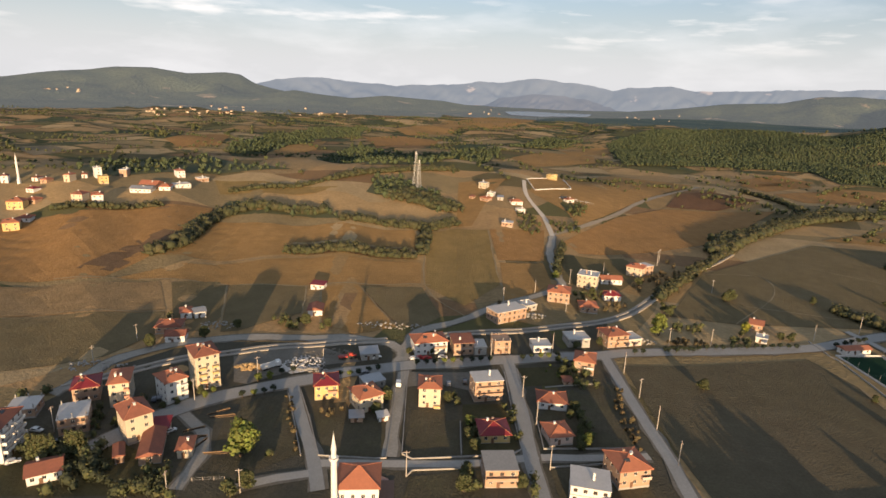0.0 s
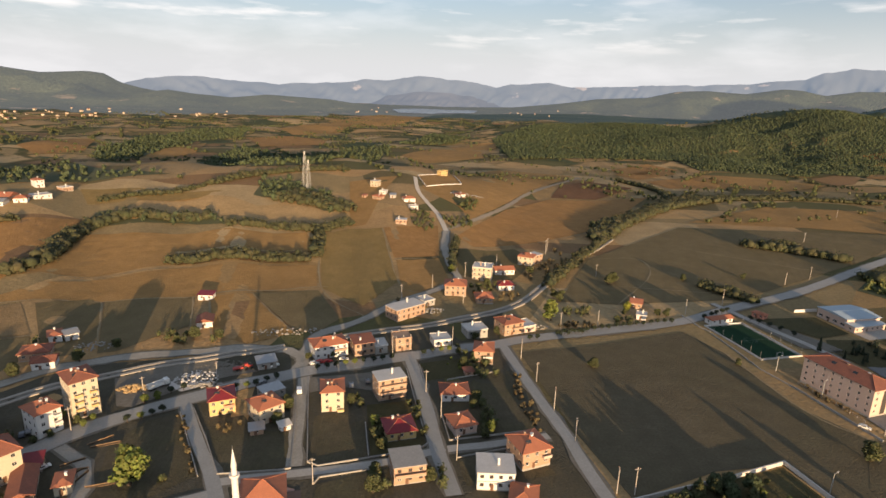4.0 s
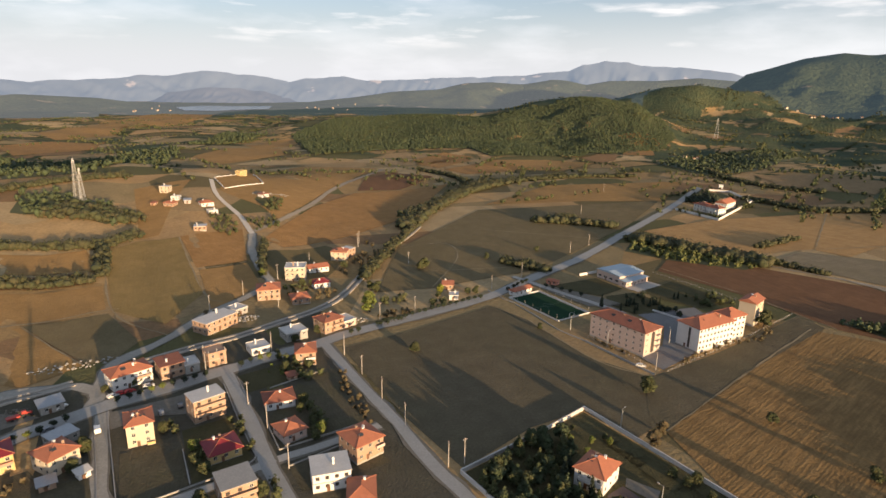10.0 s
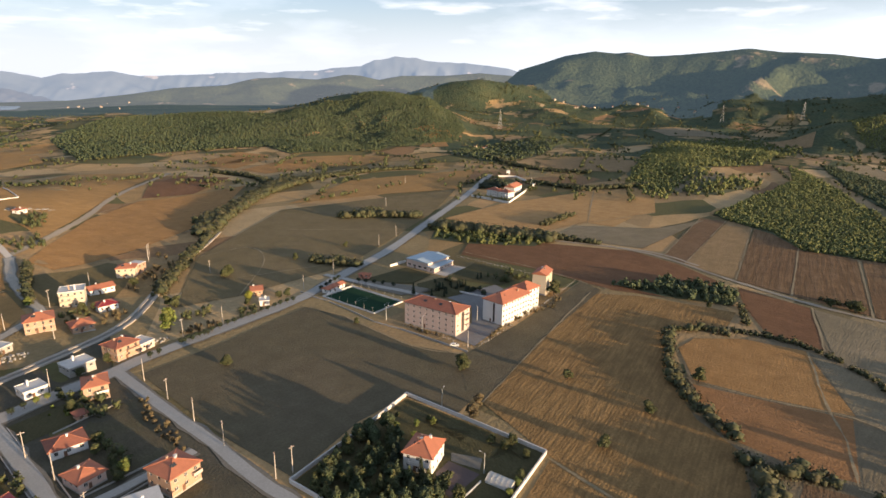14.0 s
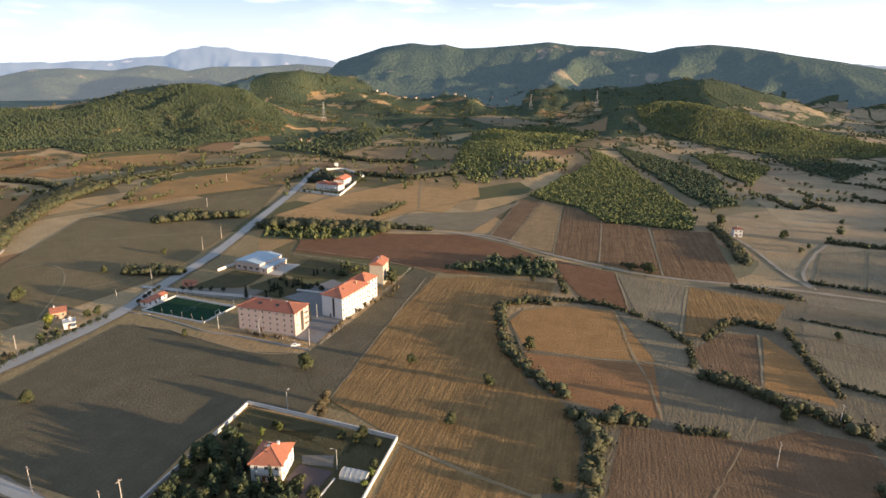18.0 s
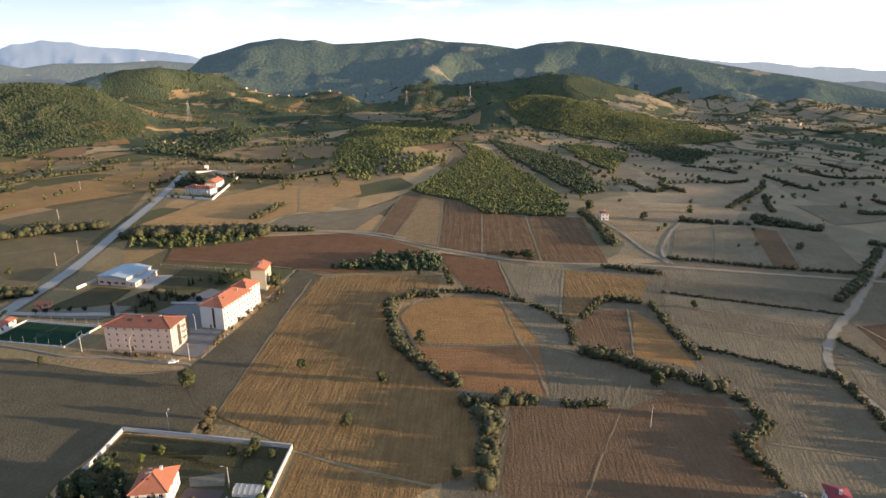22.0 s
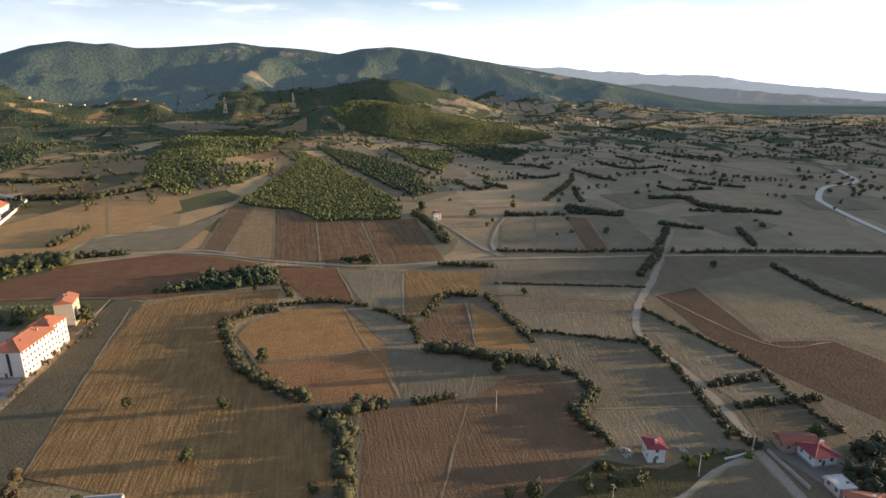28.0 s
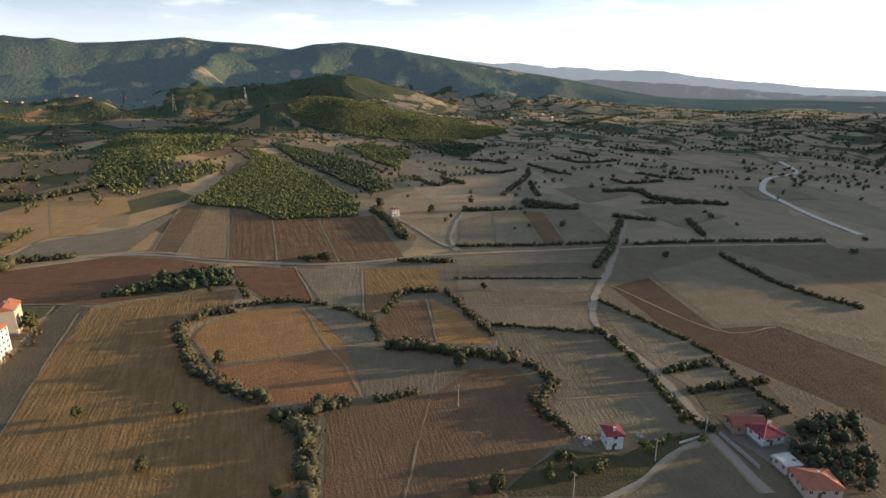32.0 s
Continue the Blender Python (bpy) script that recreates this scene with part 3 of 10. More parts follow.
def foliage_mesh(name, blobs, per, leaf, mat, seed=1, core=0.72):
    """Leaf clumps: blobs are (x, y, z, rx, rz); per leaves on each, leaf metres across, round a ragged dark core."""
    rg = np.random.default_rng(seed)
    b = np.asarray(blobs, float)
    nb = len(b)
    ctr, rad = b[:, :3], np.stack([b[:, 3], b[:, 3], b[:, 4]], 1)
    # cores
    ico = np.asarray(ICO)
    jit = rg.uniform(0.72, 1.1, (nb, 12, 1))
    cv = ctr[:, None] + ico[None] * jit * rad[:, None] * core
    cf = (np.asarray(ICOF)[None] + np.arange(nb)[:, None, None] * 12).reshape(-1, 3)
    # leaves
    dirs = rg.normal(size=(nb, per, 3))
    dirs /= np.linalg.norm(dirs, axis=2, keepdims=True)
    dist = rg.uniform(0.62, 1.12, (nb, per, 1))
    p = ctr[:, None] + dirs * dist * rad[:, None]
    nrm = dirs + rg.normal(scale=0.55, size=dirs.shape)
    nrm /= np.linalg.norm(nrm, axis=2, keepdims=True)
    u = np.cross(nrm, rg.normal(size=dirs.shape))
    u /= np.linalg.norm(u, axis=2, keepdims=True) + 1e-9
    v = np.cross(nrm, u)
    s = leaf * rg.uniform(0.55, 1.25, (nb, per, 1)) * (0.5 + 0.5 * b[:, 3].reshape(-1, 1, 1) / max(b[:, 3].mean(), 0.1))
    q = np.stack([p - u * s - v * s * 0.5, p + u * s * 0.7 - v * s * 0.8, p + u * s + v * s * 0.6, p - u * s * 0.6 + v * s * 0.9], 2)
    lv = q.reshape(-1, 3)
    lf = (np.arange(nb * per * 4) + nb * 12).reshape(-1, 4)
    verts = np.vstack([cv.reshape(-1, 3), lv])
    me = bpy.data.meshes.new(name)
    me.vertices.add(len(verts))
    me.vertices.foreach_set("co", verts.astype(np.float32).ravel())
    me.loops.add(cf.size + lf.size)
    me.loops.foreach_set("vertex_index", np.concatenate([cf.ravel(), lf.ravel()]).astype(np.int32))
    sizes = np.concatenate([np.full(len(cf), 3), np.full(len(lf), 4)])
    me.polygons.add(len(sizes))
    me.polygons.foreach_set("loop_start", (np.cumsum(sizes) - sizes).astype(np.int32))
    me.update(calc_edges=True)
    me.materials.append(mat)
    return me


M_FOREST = varied("forest leaves", [(0.042, 0.066, 0.028), (0.06, 0.086, 0.034), (0.052, 0.076, 0.032), (0.078, 0.096, 0.038), (0.047, 0.07, 0.03)], 0.9, 0.4, island=True)
# lighter, yellower copy of the forest leaves, with evening sun put into the colour
M_LITWOOD = varied("sun-tinted wood leaves", [(0.095, 0.118, 0.034), (0.145, 0.16, 0.042), (0.115, 0.138, 0.038), (0.175, 0.178, 0.052), (0.085, 0.112, 0.034)], 0.9, 0.4, island=True)
M_LEAF = varied("leaves", [(0.04, 0.058, 0.018), (0.075, 0.09, 0.027), (0.06, 0.078, 0.025), (0.11, 0.105, 0.036), (0.055, 0.06, 0.02)], 0.9, 0.8, island=True)
M_HEDGE = varied("hedge leaves", [(0.032, 0.042, 0.015), (0.055, 0.064, 0.021), (0.068, 0.066, 0.025), (0.042, 0.05, 0.018), (0.085, 0.072, 0.03)], 0.9, 0.8, island=True)
M_BRIGHT = varied("young leaves", [(0.10, 0.15, 0.02), (0.15, 0.19, 0.03), (0.12, 0.14, 0.03), (0.19, 0.20, 0.035)], 0.85, 0.8, island=True)
M_DRY = varied("dry leaves", [(0.12, 0.085, 0.042), (0.165, 0.12, 0.058), (0.09, 0.08, 0.036), (0.135, 0.105, 0.05)], 0.9, 0.8, island=True)
M_FLOOR = plain("woodland floor", (0.075, 0.085, 0.036), (0.05, 0.06, 0.026), 0.05, 0.4, 1.0)
M_BARK = plain("bark", (0.10, 0.07, 0.045), (0.045, 0.033, 0.022), 1.0, 9.0, 0.95)


def hedge(pts, width=5.0, height=3.5, step=2.0, label="dense green hedgerow between dry fields", mat=None, per=26, leaf=0.38, gaps=0.05, name="hedgerow"):
    """A line of bushes grown together, of uneven height, with gaps."""
    width, height = width * 1.55, height * 1.15
    line = smooth_line(pts, step)
    rnd = random.Random(int(abs(pts[0][0]) * 10 + abs(pts[-1][1])))
    blobs = []
    for q in line:
        if rnd.random() < gaps:
            continue
        for _ in range(max(2, round(width / 2.4))):
            h = height * rnd.choice((0.5, 0.65, 0.75, 0.85, 0.95, 1.2)) * rnd.uniform(0.85, 1.15)
            x, y = q.x + rnd.uniform(-1, 1) * width * 0.36, q.y + rnd.uniform(-1, 1) * width * 0.36
            blobs.append((x, y, float(land(x, y)) + h * 0.42, max(1.1, h * rnd.uniform(0.46, 0.74)), h * 0.56))
    me = foliage_mesh(name, blobs, per, leaf, mat or M_HEDGE, len(blobs))
    return tagged(new(name, me), label, "hedge", kind="stuff")


def wood(pts, spacing, size, label, mat=None, per=14, leaf=1.0, seed=3, keep=1.0, name="woodland", floor=False):
    """Trees at random over a patch of land given by its corners."""
    rg = np.random.default_rng(seed)
    xs, ys = [p[0] for p in pts], [p[1] for p in pts]
    px, py = np.meshgrid(np.arange(min(xs), max(xs), spacing), np.arange(min(ys), max(ys), spacing))
    px = (px + rg.uniform(-0.5, 0.5, px.shape) * spacing).ravel()
    py = (py + rg.uniform(-0.5, 0.5, py.shape) * spacing).ravel()
    # an uneven edge: the test point is pushed about
    tx, ty = px + 1.2 * spacing * value_noise(px / 23, py / 23, seed), py + 1.2 * spacing * value_noise(px / 23, py / 23, seed + 1)
    inside = np.zeros(len(px), bool)
    for (ax, ay), (bx, by) in zip(pts, pts[1:] + pts[:1]):
        if ay != by:
            inside ^= ((ay > ty) != (by > ty)) & (tx < (bx - ax) * (ty - ay) / (by - ay) + ax)
    inside &= rg.random(len(px)) < keep
    px, py = px[inside], py[inside]
    if not len(px):
        return None
    h = size * rg.uniform(0.6, 1.25, len(px))
    blobs = np.stack([px, py, land(px, py) + h * 0.5, h * rg.uniform(0.36, 0.52, len(px)), h * 0.55], 1)
    if floor:
        drape("forest_floor", pts, M_FLOOR, 0.1, 20, "dark leaf-strewn woodland floor", "ground")
    me = foliage_mesh(name, blobs, per, leaf, mat or M_FOREST, seed)
    return tagged(new(name, me), label, "woods", kind="stuff")


M_ASPH = plain("worn asphalt", (0.355, 0.355, 0.34), (0.26, 0.26, 0.245), 0.15, 1.5, 0.95)
M_CONCRD = plain("pale concrete paving", (0.44, 0.42, 0.38), (0.32, 0.305, 0.275), 0.2, 1.5, 0.95)
M_GRAVEL = plain("packed gravel", (0.38, 0.36, 0.315), (0.26, 0.245, 0.21), 0.15, 1.2, 1.0)
M_GRAVELW = plain("white gravel", (0.62, 0.57, 0.49), (0.45, 0.41, 0.35), 0.15, 1.2, 1.0)
M_DIRT = plain("dirt track", (0.345, 0.30, 0.235), (0.24, 0.205, 0.155), 0.15, 1.2, 1.0)
M_CANAL = plain("canal concrete", (0.42, 0.385, 0.33), (0.29, 0.26, 0.22), 0.2, 1.5, 0.95)
M_DUST = plain("dusty ground", (0.205, 0.188, 0.155), (0.13, 0.118, 0.094), 0.12, 0.9, 1.0)
M_VERGE = plain("dry grass verge", (0.34, 0.265, 0.15), (0.19, 0.15, 0.085), 0.1, 0.8, 1.0)
M_BED = plain("silted canal bed", (0.22, 0.21, 0.185), (0.15, 0.14, 0.12), 0.2, 1.5, 0.9)
F_OLIVE = field_mat("olive stubble", (0.15, 0.127, 0.084), (0.198, 0.168, 0.112), 103, 1.6, 0.35, c=(0.125, 0.117, 0.066))
F_GOLD = field_mat("gold stubble", (0.215, 0.137, 0.06), (0.43, 0.27, 0.113), 80, 1.9, 1.0, c=(0.295, 0.20, 0.085))
F_GOLDG = field_mat("gold-green stubble", (0.325, 0.230, 0.092), (0.414, 0.297, 0.123), 5, 1.8, 0.6, c=(0.24, 0.18, 0.075))
F_RED = field_mat("red ploughed soil", (0.20, 0.112, 0.06), (0.31, 0.172, 0.092), 12, 2.4, 0.7, c=(0.15, 0.085, 0.05))
F_ORANGE = field_mat("orange stubble", (0.385, 0.220, 0.086), (0.512, 0.308, 0.123), 168, 1.7, 0.7, c=(0.30, 0.19, 0.085))
F_RUSSET = field_mat("russet soil", (0.35, 0.19, 0.085), (0.44, 0.25, 0.115), 165, 1.7, 0.7, c=(0.17, 0.105, 0.055))
F_GREY = field_mat("grey-tan stubble", (0.265, 0.225, 0.152), (0.36, 0.305, 0.205), 93, 1.7, 0.7, c=(0.16, 0.135, 0.075))
F_PLAIN = field_mat("grey plain stubble", (0.215, 0.178, 0.118), (0.285, 0.238, 0.16), 93, 1.8, 0.6, c=(0.17, 0.148, 0.09))
# brighter copy of the orange stubble: low sunlight is put into the colour
F_ORANGE_LIT = field_mat("sun-tinted orange stubble", (0.46, 0.285, 0.12), (0.60, 0.40, 0.185), 168, 2.2, 0.8, c=(0.40, 0.26, 0.12))
F_BROWN = field_mat("brown soil", (0.20, 0.13, 0.075), (0.26, 0.175, 0.105), 82, 1.6, 0.7, c=(0.15, 0.105, 0.06))
F_DARK = field_mat("dark soil", (0.125, 0.085, 0.055), (0.16, 0.11, 0.07), 93, 2.0, 0.3, c=(0.11, 0.08, 0.05))
F_PLOUGH = field_mat("furrowed soil", (0.165, 0.107, 0.056), (0.32, 0.215, 0.12), 79, 3.0, 1.0, c=(0.15, 0.09, 0.055))
F_STRAW = field_mat("straw", (0.302, 0.213, 0.112), (0.426, 0.314, 0.174), 79, 2.2, 0.5, c=(0.29, 0.21, 0.11))
F_HILL = field_mat("dry hill grass", (0.409, 0.252, 0.099), (0.526, 0.336, 0.140), 78, 3.2, 0.5, c=(0.26, 0.17, 0.075))
F_VILLAGE = field_mat("trodden village ground", (0.115, 0.107, 0.084), (0.17, 0.157, 0.122), 20, 2.0, 0.3, 0.05, c=(0.10, 0.095, 0.05))
F_DULLG = field_mat("dull pasture", (0.225, 0.18, 0.10), (0.29, 0.235, 0.135), 30, 3.0, 0.4, c=(0.13, 0.11, 0.05))


def canal(name, pts):
    """A small irrigation canal: dark bed between two raised pale banks."""
    ob = tagged(new(name), "concrete-lined irrigation canal curving along the village", "canal", kind="structure")
    part_of = (("bed", 2.4, M_BED, 0.12, 0.0, 0.0), ("bank", 1.5, M_CANAL, 0.12, 1.9, 0.4), ("bank", 1.5, M_CANAL, 0.12, -1.9, 0.4))
    for nm, wd, mt, off, side, thick in part_of:
        o = new(nm, ribbon_mesh(nm, pts, wd, mt, off, side, thick))
        o.parent = ob


# ---- roads and tracks ----
road("verge", [(-112.4, 165.3), (-99.7, 185.1), (-84.8, 201.1), (-67.1, 211.3), (-42.9, 222.3), (-15.8, 232.7), (3.7, 237.4), (24.1, 240.9), (37.3, 243.8)], 9.8, M_DUST, "dusty trodden verge beside the way", 0.22, ragged=0.9)
road("main_street", [(-112.4, 165.3), (-99.7, 185.1), (-84.8, 201.1), (-67.1, 211.3), (-42.9, 222.3), (-15.8, 232.7), (3.7, 237.4), (24.1, 240.9), (37.3, 243.8)], 8, M_ASPH, "worn pale village street with gravel edges", 0.3, ragged=0.15)
road("verge", [(34.6, 243.0), (79.0, 251.9), (91.2, 255.9), (139.2, 261.9), (184.3, 268.3), (234.4, 286.2), (293, 306), (384, 348), (505, 404), (650, 479)], 9.3, M_DUST, "dusty trodden verge beside the way", 0.22, ragged=0.9)
road("main_road", [(34.6, 243.0), (79.0, 251.9), (91.2, 255.9), (139.2, 261.9), (184.3, 268.3), (234.4, 286.2), (293, 306), (384, 348), (505, 404), (650, 479)], 7.5, M_ASPH, "straight pale asphalt road out of the village", 0.3, ragged=0.15)
road("verge", [(-144.8, 200.9), (-139.7, 212.6), (-134.3, 230.5), (-117.7, 244.5), (-97.3, 255.1), (-70.1, 258.2), (-38.8, 258.5), (-20.1, 255.9), (-13.0, 247.4), (-16.0, 234.9)], 7.1, M_DUST, "dusty trodden verge beside the way", 0.10, ragged=0.9)
road("upper_road", [(-144.8, 200.9), (-139.7, 212.6), (-134.3, 230.5), (-117.7, 244.5), (-97.3, 255.1), (-70.1, 258.2), (-38.8, 258.5), (-20.1, 255.9), (-13.0, 247.4), (-16.0, 234.9)], 5.5, M_GRAVEL, "pale gravel road along the foot of the fields", 0.18, ragged=0.5)
road("verge", [(-14.1, 244.1), (-7.3, 269.9), (15.9, 289.0), (43, 314), (65, 329), (78, 343), (78, 363), (81, 404), (90, 445)], 6.6, M_DUST, "dusty trodden verge beside the way", 0.10, ragged=0.9)
road("lane_east", [(-14.1, 244.1), (-7.3, 269.9), (15.9, 289.0), (43, 314), (65, 329), (78, 343), (78, 363), (81, 404), (90, 445)], 5, M_GRAVEL, "narrow gravel lane climbing to the hilltop houses", 0.18, ragged=0.5)
road("hill_lane", [(90, 445), (91, 498), (85, 563), (90, 623)], 4, M_GRAVELW, "white gravel lane up the hill", 0.18, ragged=0.15)
road("verge", [(90, 448), (113, 470), (168, 545), (239, 653), (349, 785)], 5.6, M_VERGE, "dusty trodden verge beside the way", 0.06, ragged=0.9)
road("hill_track", [(90, 448), (113, 470), (168, 545), (239, 653), (349, 785)], 4, M_DIRT, "pale dirt track along the slope", 0.14, ragged=0.5)
road("verge", [(-56.0, 214.6), (-47.3, 190.5), (-39.2, 170.4), (-33.2, 151.3)], 6.1, M_DUST, "dusty trodden verge beside the way", 0.22, ragged=0.9)
road("street_a", [(-56.0, 214.6), (-47.3, 190.5), (-39.2, 170.4), (-33.2, 151.3)], 4.3, M_ASPH, "short pale side street between gardens", 0.3, ragged=0.15)
road("verge", [(-12.3, 233.9), (-13.2, 193.6), (-13.4, 169.2)], 6.4, M_DUST, "dusty trodden verge beside the way", 0.10, ragged=0.9)
road("street_b", [(-12.3, 233.9), (-13.2, 193.6), (-13.4, 169.2)], 4.8, M_GRAVEL, "pale gravel side street", 0.18, ragged=0.5)
road("verge", [(34.1, 243.1), (34.8, 197.9), (34.2, 172.7), (35.2, 148.0)], 6.8, M_DUST, "dusty trodden verge beside the way", 0.22, ragged=0.9)
road("street_c", [(34.1, 243.1), (34.8, 197.9), (34.2, 172.7), (35.2, 148.0)], 5.0, M_ASPH, "pale side street with broken kerbs", 0.3, ragged=0.15)
road("verge", [(80.1, 252.8), (80.7, 206.4), (81.8, 172.9), (81.2, 146.0), (83.5, 119.2), (83.1, 99.5)], 6.1, M_DUST, "dusty trodden verge beside the way", 0.22, ragged=0.9)
road("street_d", [(80.1, 252.8), (80.7, 206.4), (81.8, 172.9), (81.2, 146.0), (83.5, 119.2), (83.1, 99.5)], 4.3, M_ASPH, "pale straight street beside the large field", 0.3, ragged=0.15)
road("verge", [(-37.1, 164.4), (-11.3, 165.6), (18.3, 167.6), (34.0, 171.3), (57.7, 172.6), (75.4, 174.6)], 5.2, M_DUST, "dusty trodden verge beside the way", 0.16, ragged=0.9)
road("cross_lane", [(-37.1, 164.4), (-11.3, 165.6), (18.3, 167.6), (34.0, 171.3), (57.7, 172.6), (75.4, 174.6)], 3.6, M_CONCRD, "narrow concrete lane between walled plots", 0.24, ragged=0.15)
road("verge", [(-75.3, 149.6), (-74.5, 166.2), (-79.1, 179.8), (-93.8, 193.4), (-98.7, 193.4)], 5.6, M_DUST, "dusty trodden verge beside the way", 0.10, ragged=0.9)
road("path_west", [(-75.3, 149.6), (-74.5, 166.2), (-79.1, 179.8), (-93.8, 193.4), (-98.7, 193.4)], 4, M_GRAVEL, "curving dirt drive past a timber yard", 0.18, ragged=0.5)
road("verge", [(-58.4, 151.6), (-46.7, 156.8), (-35.4, 160.0)], 5.1, M_DUST, "dusty trodden verge beside the way", 0.16, ragged=0.9)
road("low_lane", [(-58.4, 151.6), (-46.7, 156.8), (-35.4, 160.0)], 3.5, M_CONCRD, "light concrete lane beside the mosque", 0.24, ragged=0.15)
road("verge", [(132.5, -115.6), (156.8, -115.9), (184.9, -117.6), (221.6, -117.1), (252.3, -111.5), (287.7, -122.6), (342, -155), (454, -217)], 4.3, M_VERGE, "dusty trodden verge beside the way", 0.06, ragged=0.9)
road("farm_track", [(132.5, -115.6), (156.8, -115.9), (184.9, -117.6), (221.6, -117.1), (252.3, -111.5), (287.7, -122.6), (342, -155), (454, -217)], 3.1, M_DIRT, "dirt farm track between hedged fields", 0.14, ragged=0.5)
road("verge", [(136.2, -64.8), (142.7, -79.8), (153.4, -95.4), (160.6, -112.3)], 3.1, M_VERGE, "dusty trodden verge beside the way", 0.06, ragged=0.9)
road("side_track", [(136.2, -64.8), (142.7, -79.8), (153.4, -95.4), (160.6, -112.3)], 1.9, M_DIRT, "rutted dirt track to a farmhouse", 0.14, ragged=0.5)
road("verge", [(415, 191), (414, 149), (390, 86), (375, 22), (385, -48), (385, -128), (383, -210), (371, -332)], 3.9, M_VERGE, "dusty trodden verge beside the way", 0.06, ragged=0.9)
road("field_track", [(415, 191), (414, 149), (390, 86), (375, 22), (385, -48), (385, -128), (383, -210), (371, -332)], 2.7, M_DIRT, "long dirt track crossing the fields", 0.14, ragged=0.5)
road("verge", [(377, 334), (392, 279), (400, 231), (421, 162), (411, 121)], 3.9, M_VERGE, "dusty trodden verge beside the way", 0.06, ragged=0.9)
road("field_track_west", [(377, 334), (392, 279), (400, 231), (421, 162), (411, 121)], 2.7, M_DIRT, "dirt track behind the school", 0.14, ragged=0.5)
road("verge", [(501, -26), (466, -39), (421, -52), (391, -66)], 3.3, M_VERGE, "dusty trodden verge beside the way", 0.06, ragged=0.9)
road("house_track", [(501, -26), (466, -39), (421, -52), (391, -66)], 2.1, M_DIRT, "curved track to a small white house", 0.14, ragged=0.5)
road("verge", [(512, -89), (471, -75), (418, -63), (391, -66)], 3.1, M_VERGE, "dusty trodden verge beside the way", 0.06, ragged=0.9)
road("hook_track", [(512, -89), (471, -75), (418, -63), (391, -66)], 1.9, M_DIRT, "short curved farm track", 0.14, ragged=0.5)
road("far_road", [(389, -378), (452, -388), (542, -412), (576, -428), (634, -478), (672, -543), (751, -579)], 6, M_GRAVELW, "far pale road winding over the plain", 0.18, ragged=0.15)
road("verge", [(222.4, 293.1), (225.4, 277.2), (230.6, 250.4), (235.0, 232.8), (238.1, 212.5)], 5.6, M_DUST, "dusty trodden verge beside the way", 0.16, ragged=0.9)
road("yard_road", [(222.4, 293.1), (225.4, 277.2), (230.6, 250.4), (235.0, 232.8), (238.1, 212.5)], 4, M_CONCRD, "paved drive through the school grounds", 0.24, ragged=0.15)

# canal: concrete banks with a dark bed
canal("canal", [(-1.6, 263.2), (9.5, 269.5), (41.1, 274.6), (72.5, 284.8), (106, 304), (140, 344), (170, 381), (207, 418), (231, 444)])
canal("canal_west", [(-143.2, 204.7), (-128.8, 215.7), (-107.7, 231.9), (-72.4, 247.4), (-38.2, 254.1), (-21.6, 259.0)])

# ---- fields ----
drape("big_field", [(86.1, 242.5), (122.8, 245.9), (179.6, 255.9), (185.6, 229.8), (183.7, 178.5), (193.1, 154.6), (210.7, 153.5), (165.2, 126.1), (151.9, 123.9), (148.3, 147.2), (123.7, 147.4), (89.2, 138.7), (86.1, 176.1)], F_OLIVE, 0.05, 14, "large harvested field of dull brown stubble", "field")
drape("verge_field", [(201.0, 153.6), (240.8, 155.8), (324, 165), (318, 148), (231.0, 136.4), (165.4, 121.9), (167.8, 131.9), (185.4, 149.8)], F_OLIVE, 0.09, 14, "dull strip of stubble by the school fence", "field")
drape("stubble_field", [(165.2, 121.8), (228.2, 134.7), (308, 151), (324, 126), (335, 76), (305, 73), (289.8, 92.3), (255.7, 84.9), (236.3, 76.6), (209.9, 55.4), (199.4, 37.4), (178.4, 28.3), (152.8, 24.2), (146.4, 36.0), (148.5, 58.7), (153.0, 84.1)], F_GOLD, 0.05, 14, "golden stubble field with combed rows", "field")
drape("low_stubble", [(150.9, 82.9), (146.5, 57.8), (145.2, 35.7), (106.9, 66.7), (99.6, 72.4)], F_GOLD, 0.05, 14, "golden stubble below a garden wall", "field")
drape("ploughed_field", [(346, 274), (386, 238), (414, 172), (404, 132), (382, 96), (345, 80), (322, 144), (324, 165), (326, 201), (319, 259)], F_RED, 0.05, 14, "reddish ploughed field behind the school", "field")
drape("orange_field", [(267.8, 83.2), (284.2, 81.2), (299.7, 63.1), (305, 37), (252.6, 10.6), (244.0, 41.0), (240.5, 66.6)], F_ORANGE, 0.05, 14, "orange-tan harvested field", "field")
drape("russet_field", [(236.2, 65.6), (241.7, 40.7), (249.2, 11.1), (206.4, 3.9), (202.1, 20.7), (205.3, 44.0), (221.9, 58.4)], F_RUSSET, 0.05, 14, "russet bare field", "field")
drape("grey_field", [(305, 35), (291.0, 12.1), (272.7, -2.4), (247.1, -7.5), (251.5, 9.8)], F_GREY, 0.05, 14, "grey-brown dry field", "field")
drape("dull_field", [(248.3, 9.8), (242.8, -8.1), (226.6, -28.0), (218.8, -34.2), (207.0, -18.8), (203.1, 2.4)], F_PLAIN, 0.05, 14, "dull olive-brown field", "field")
drape("brown_field", [(194.2, 17.0), (199.7, -0.8), (203.8, -25.2), (219.9, -41.6), (220.0, -61.1), (199.3, -66.0), (170.0, -68.2), (152.8, -47.5), (141.1, -30.8), (146.2, 15.2)], F_BROWN, 0.05, 14, "bare brown field with wheel marks", "field")
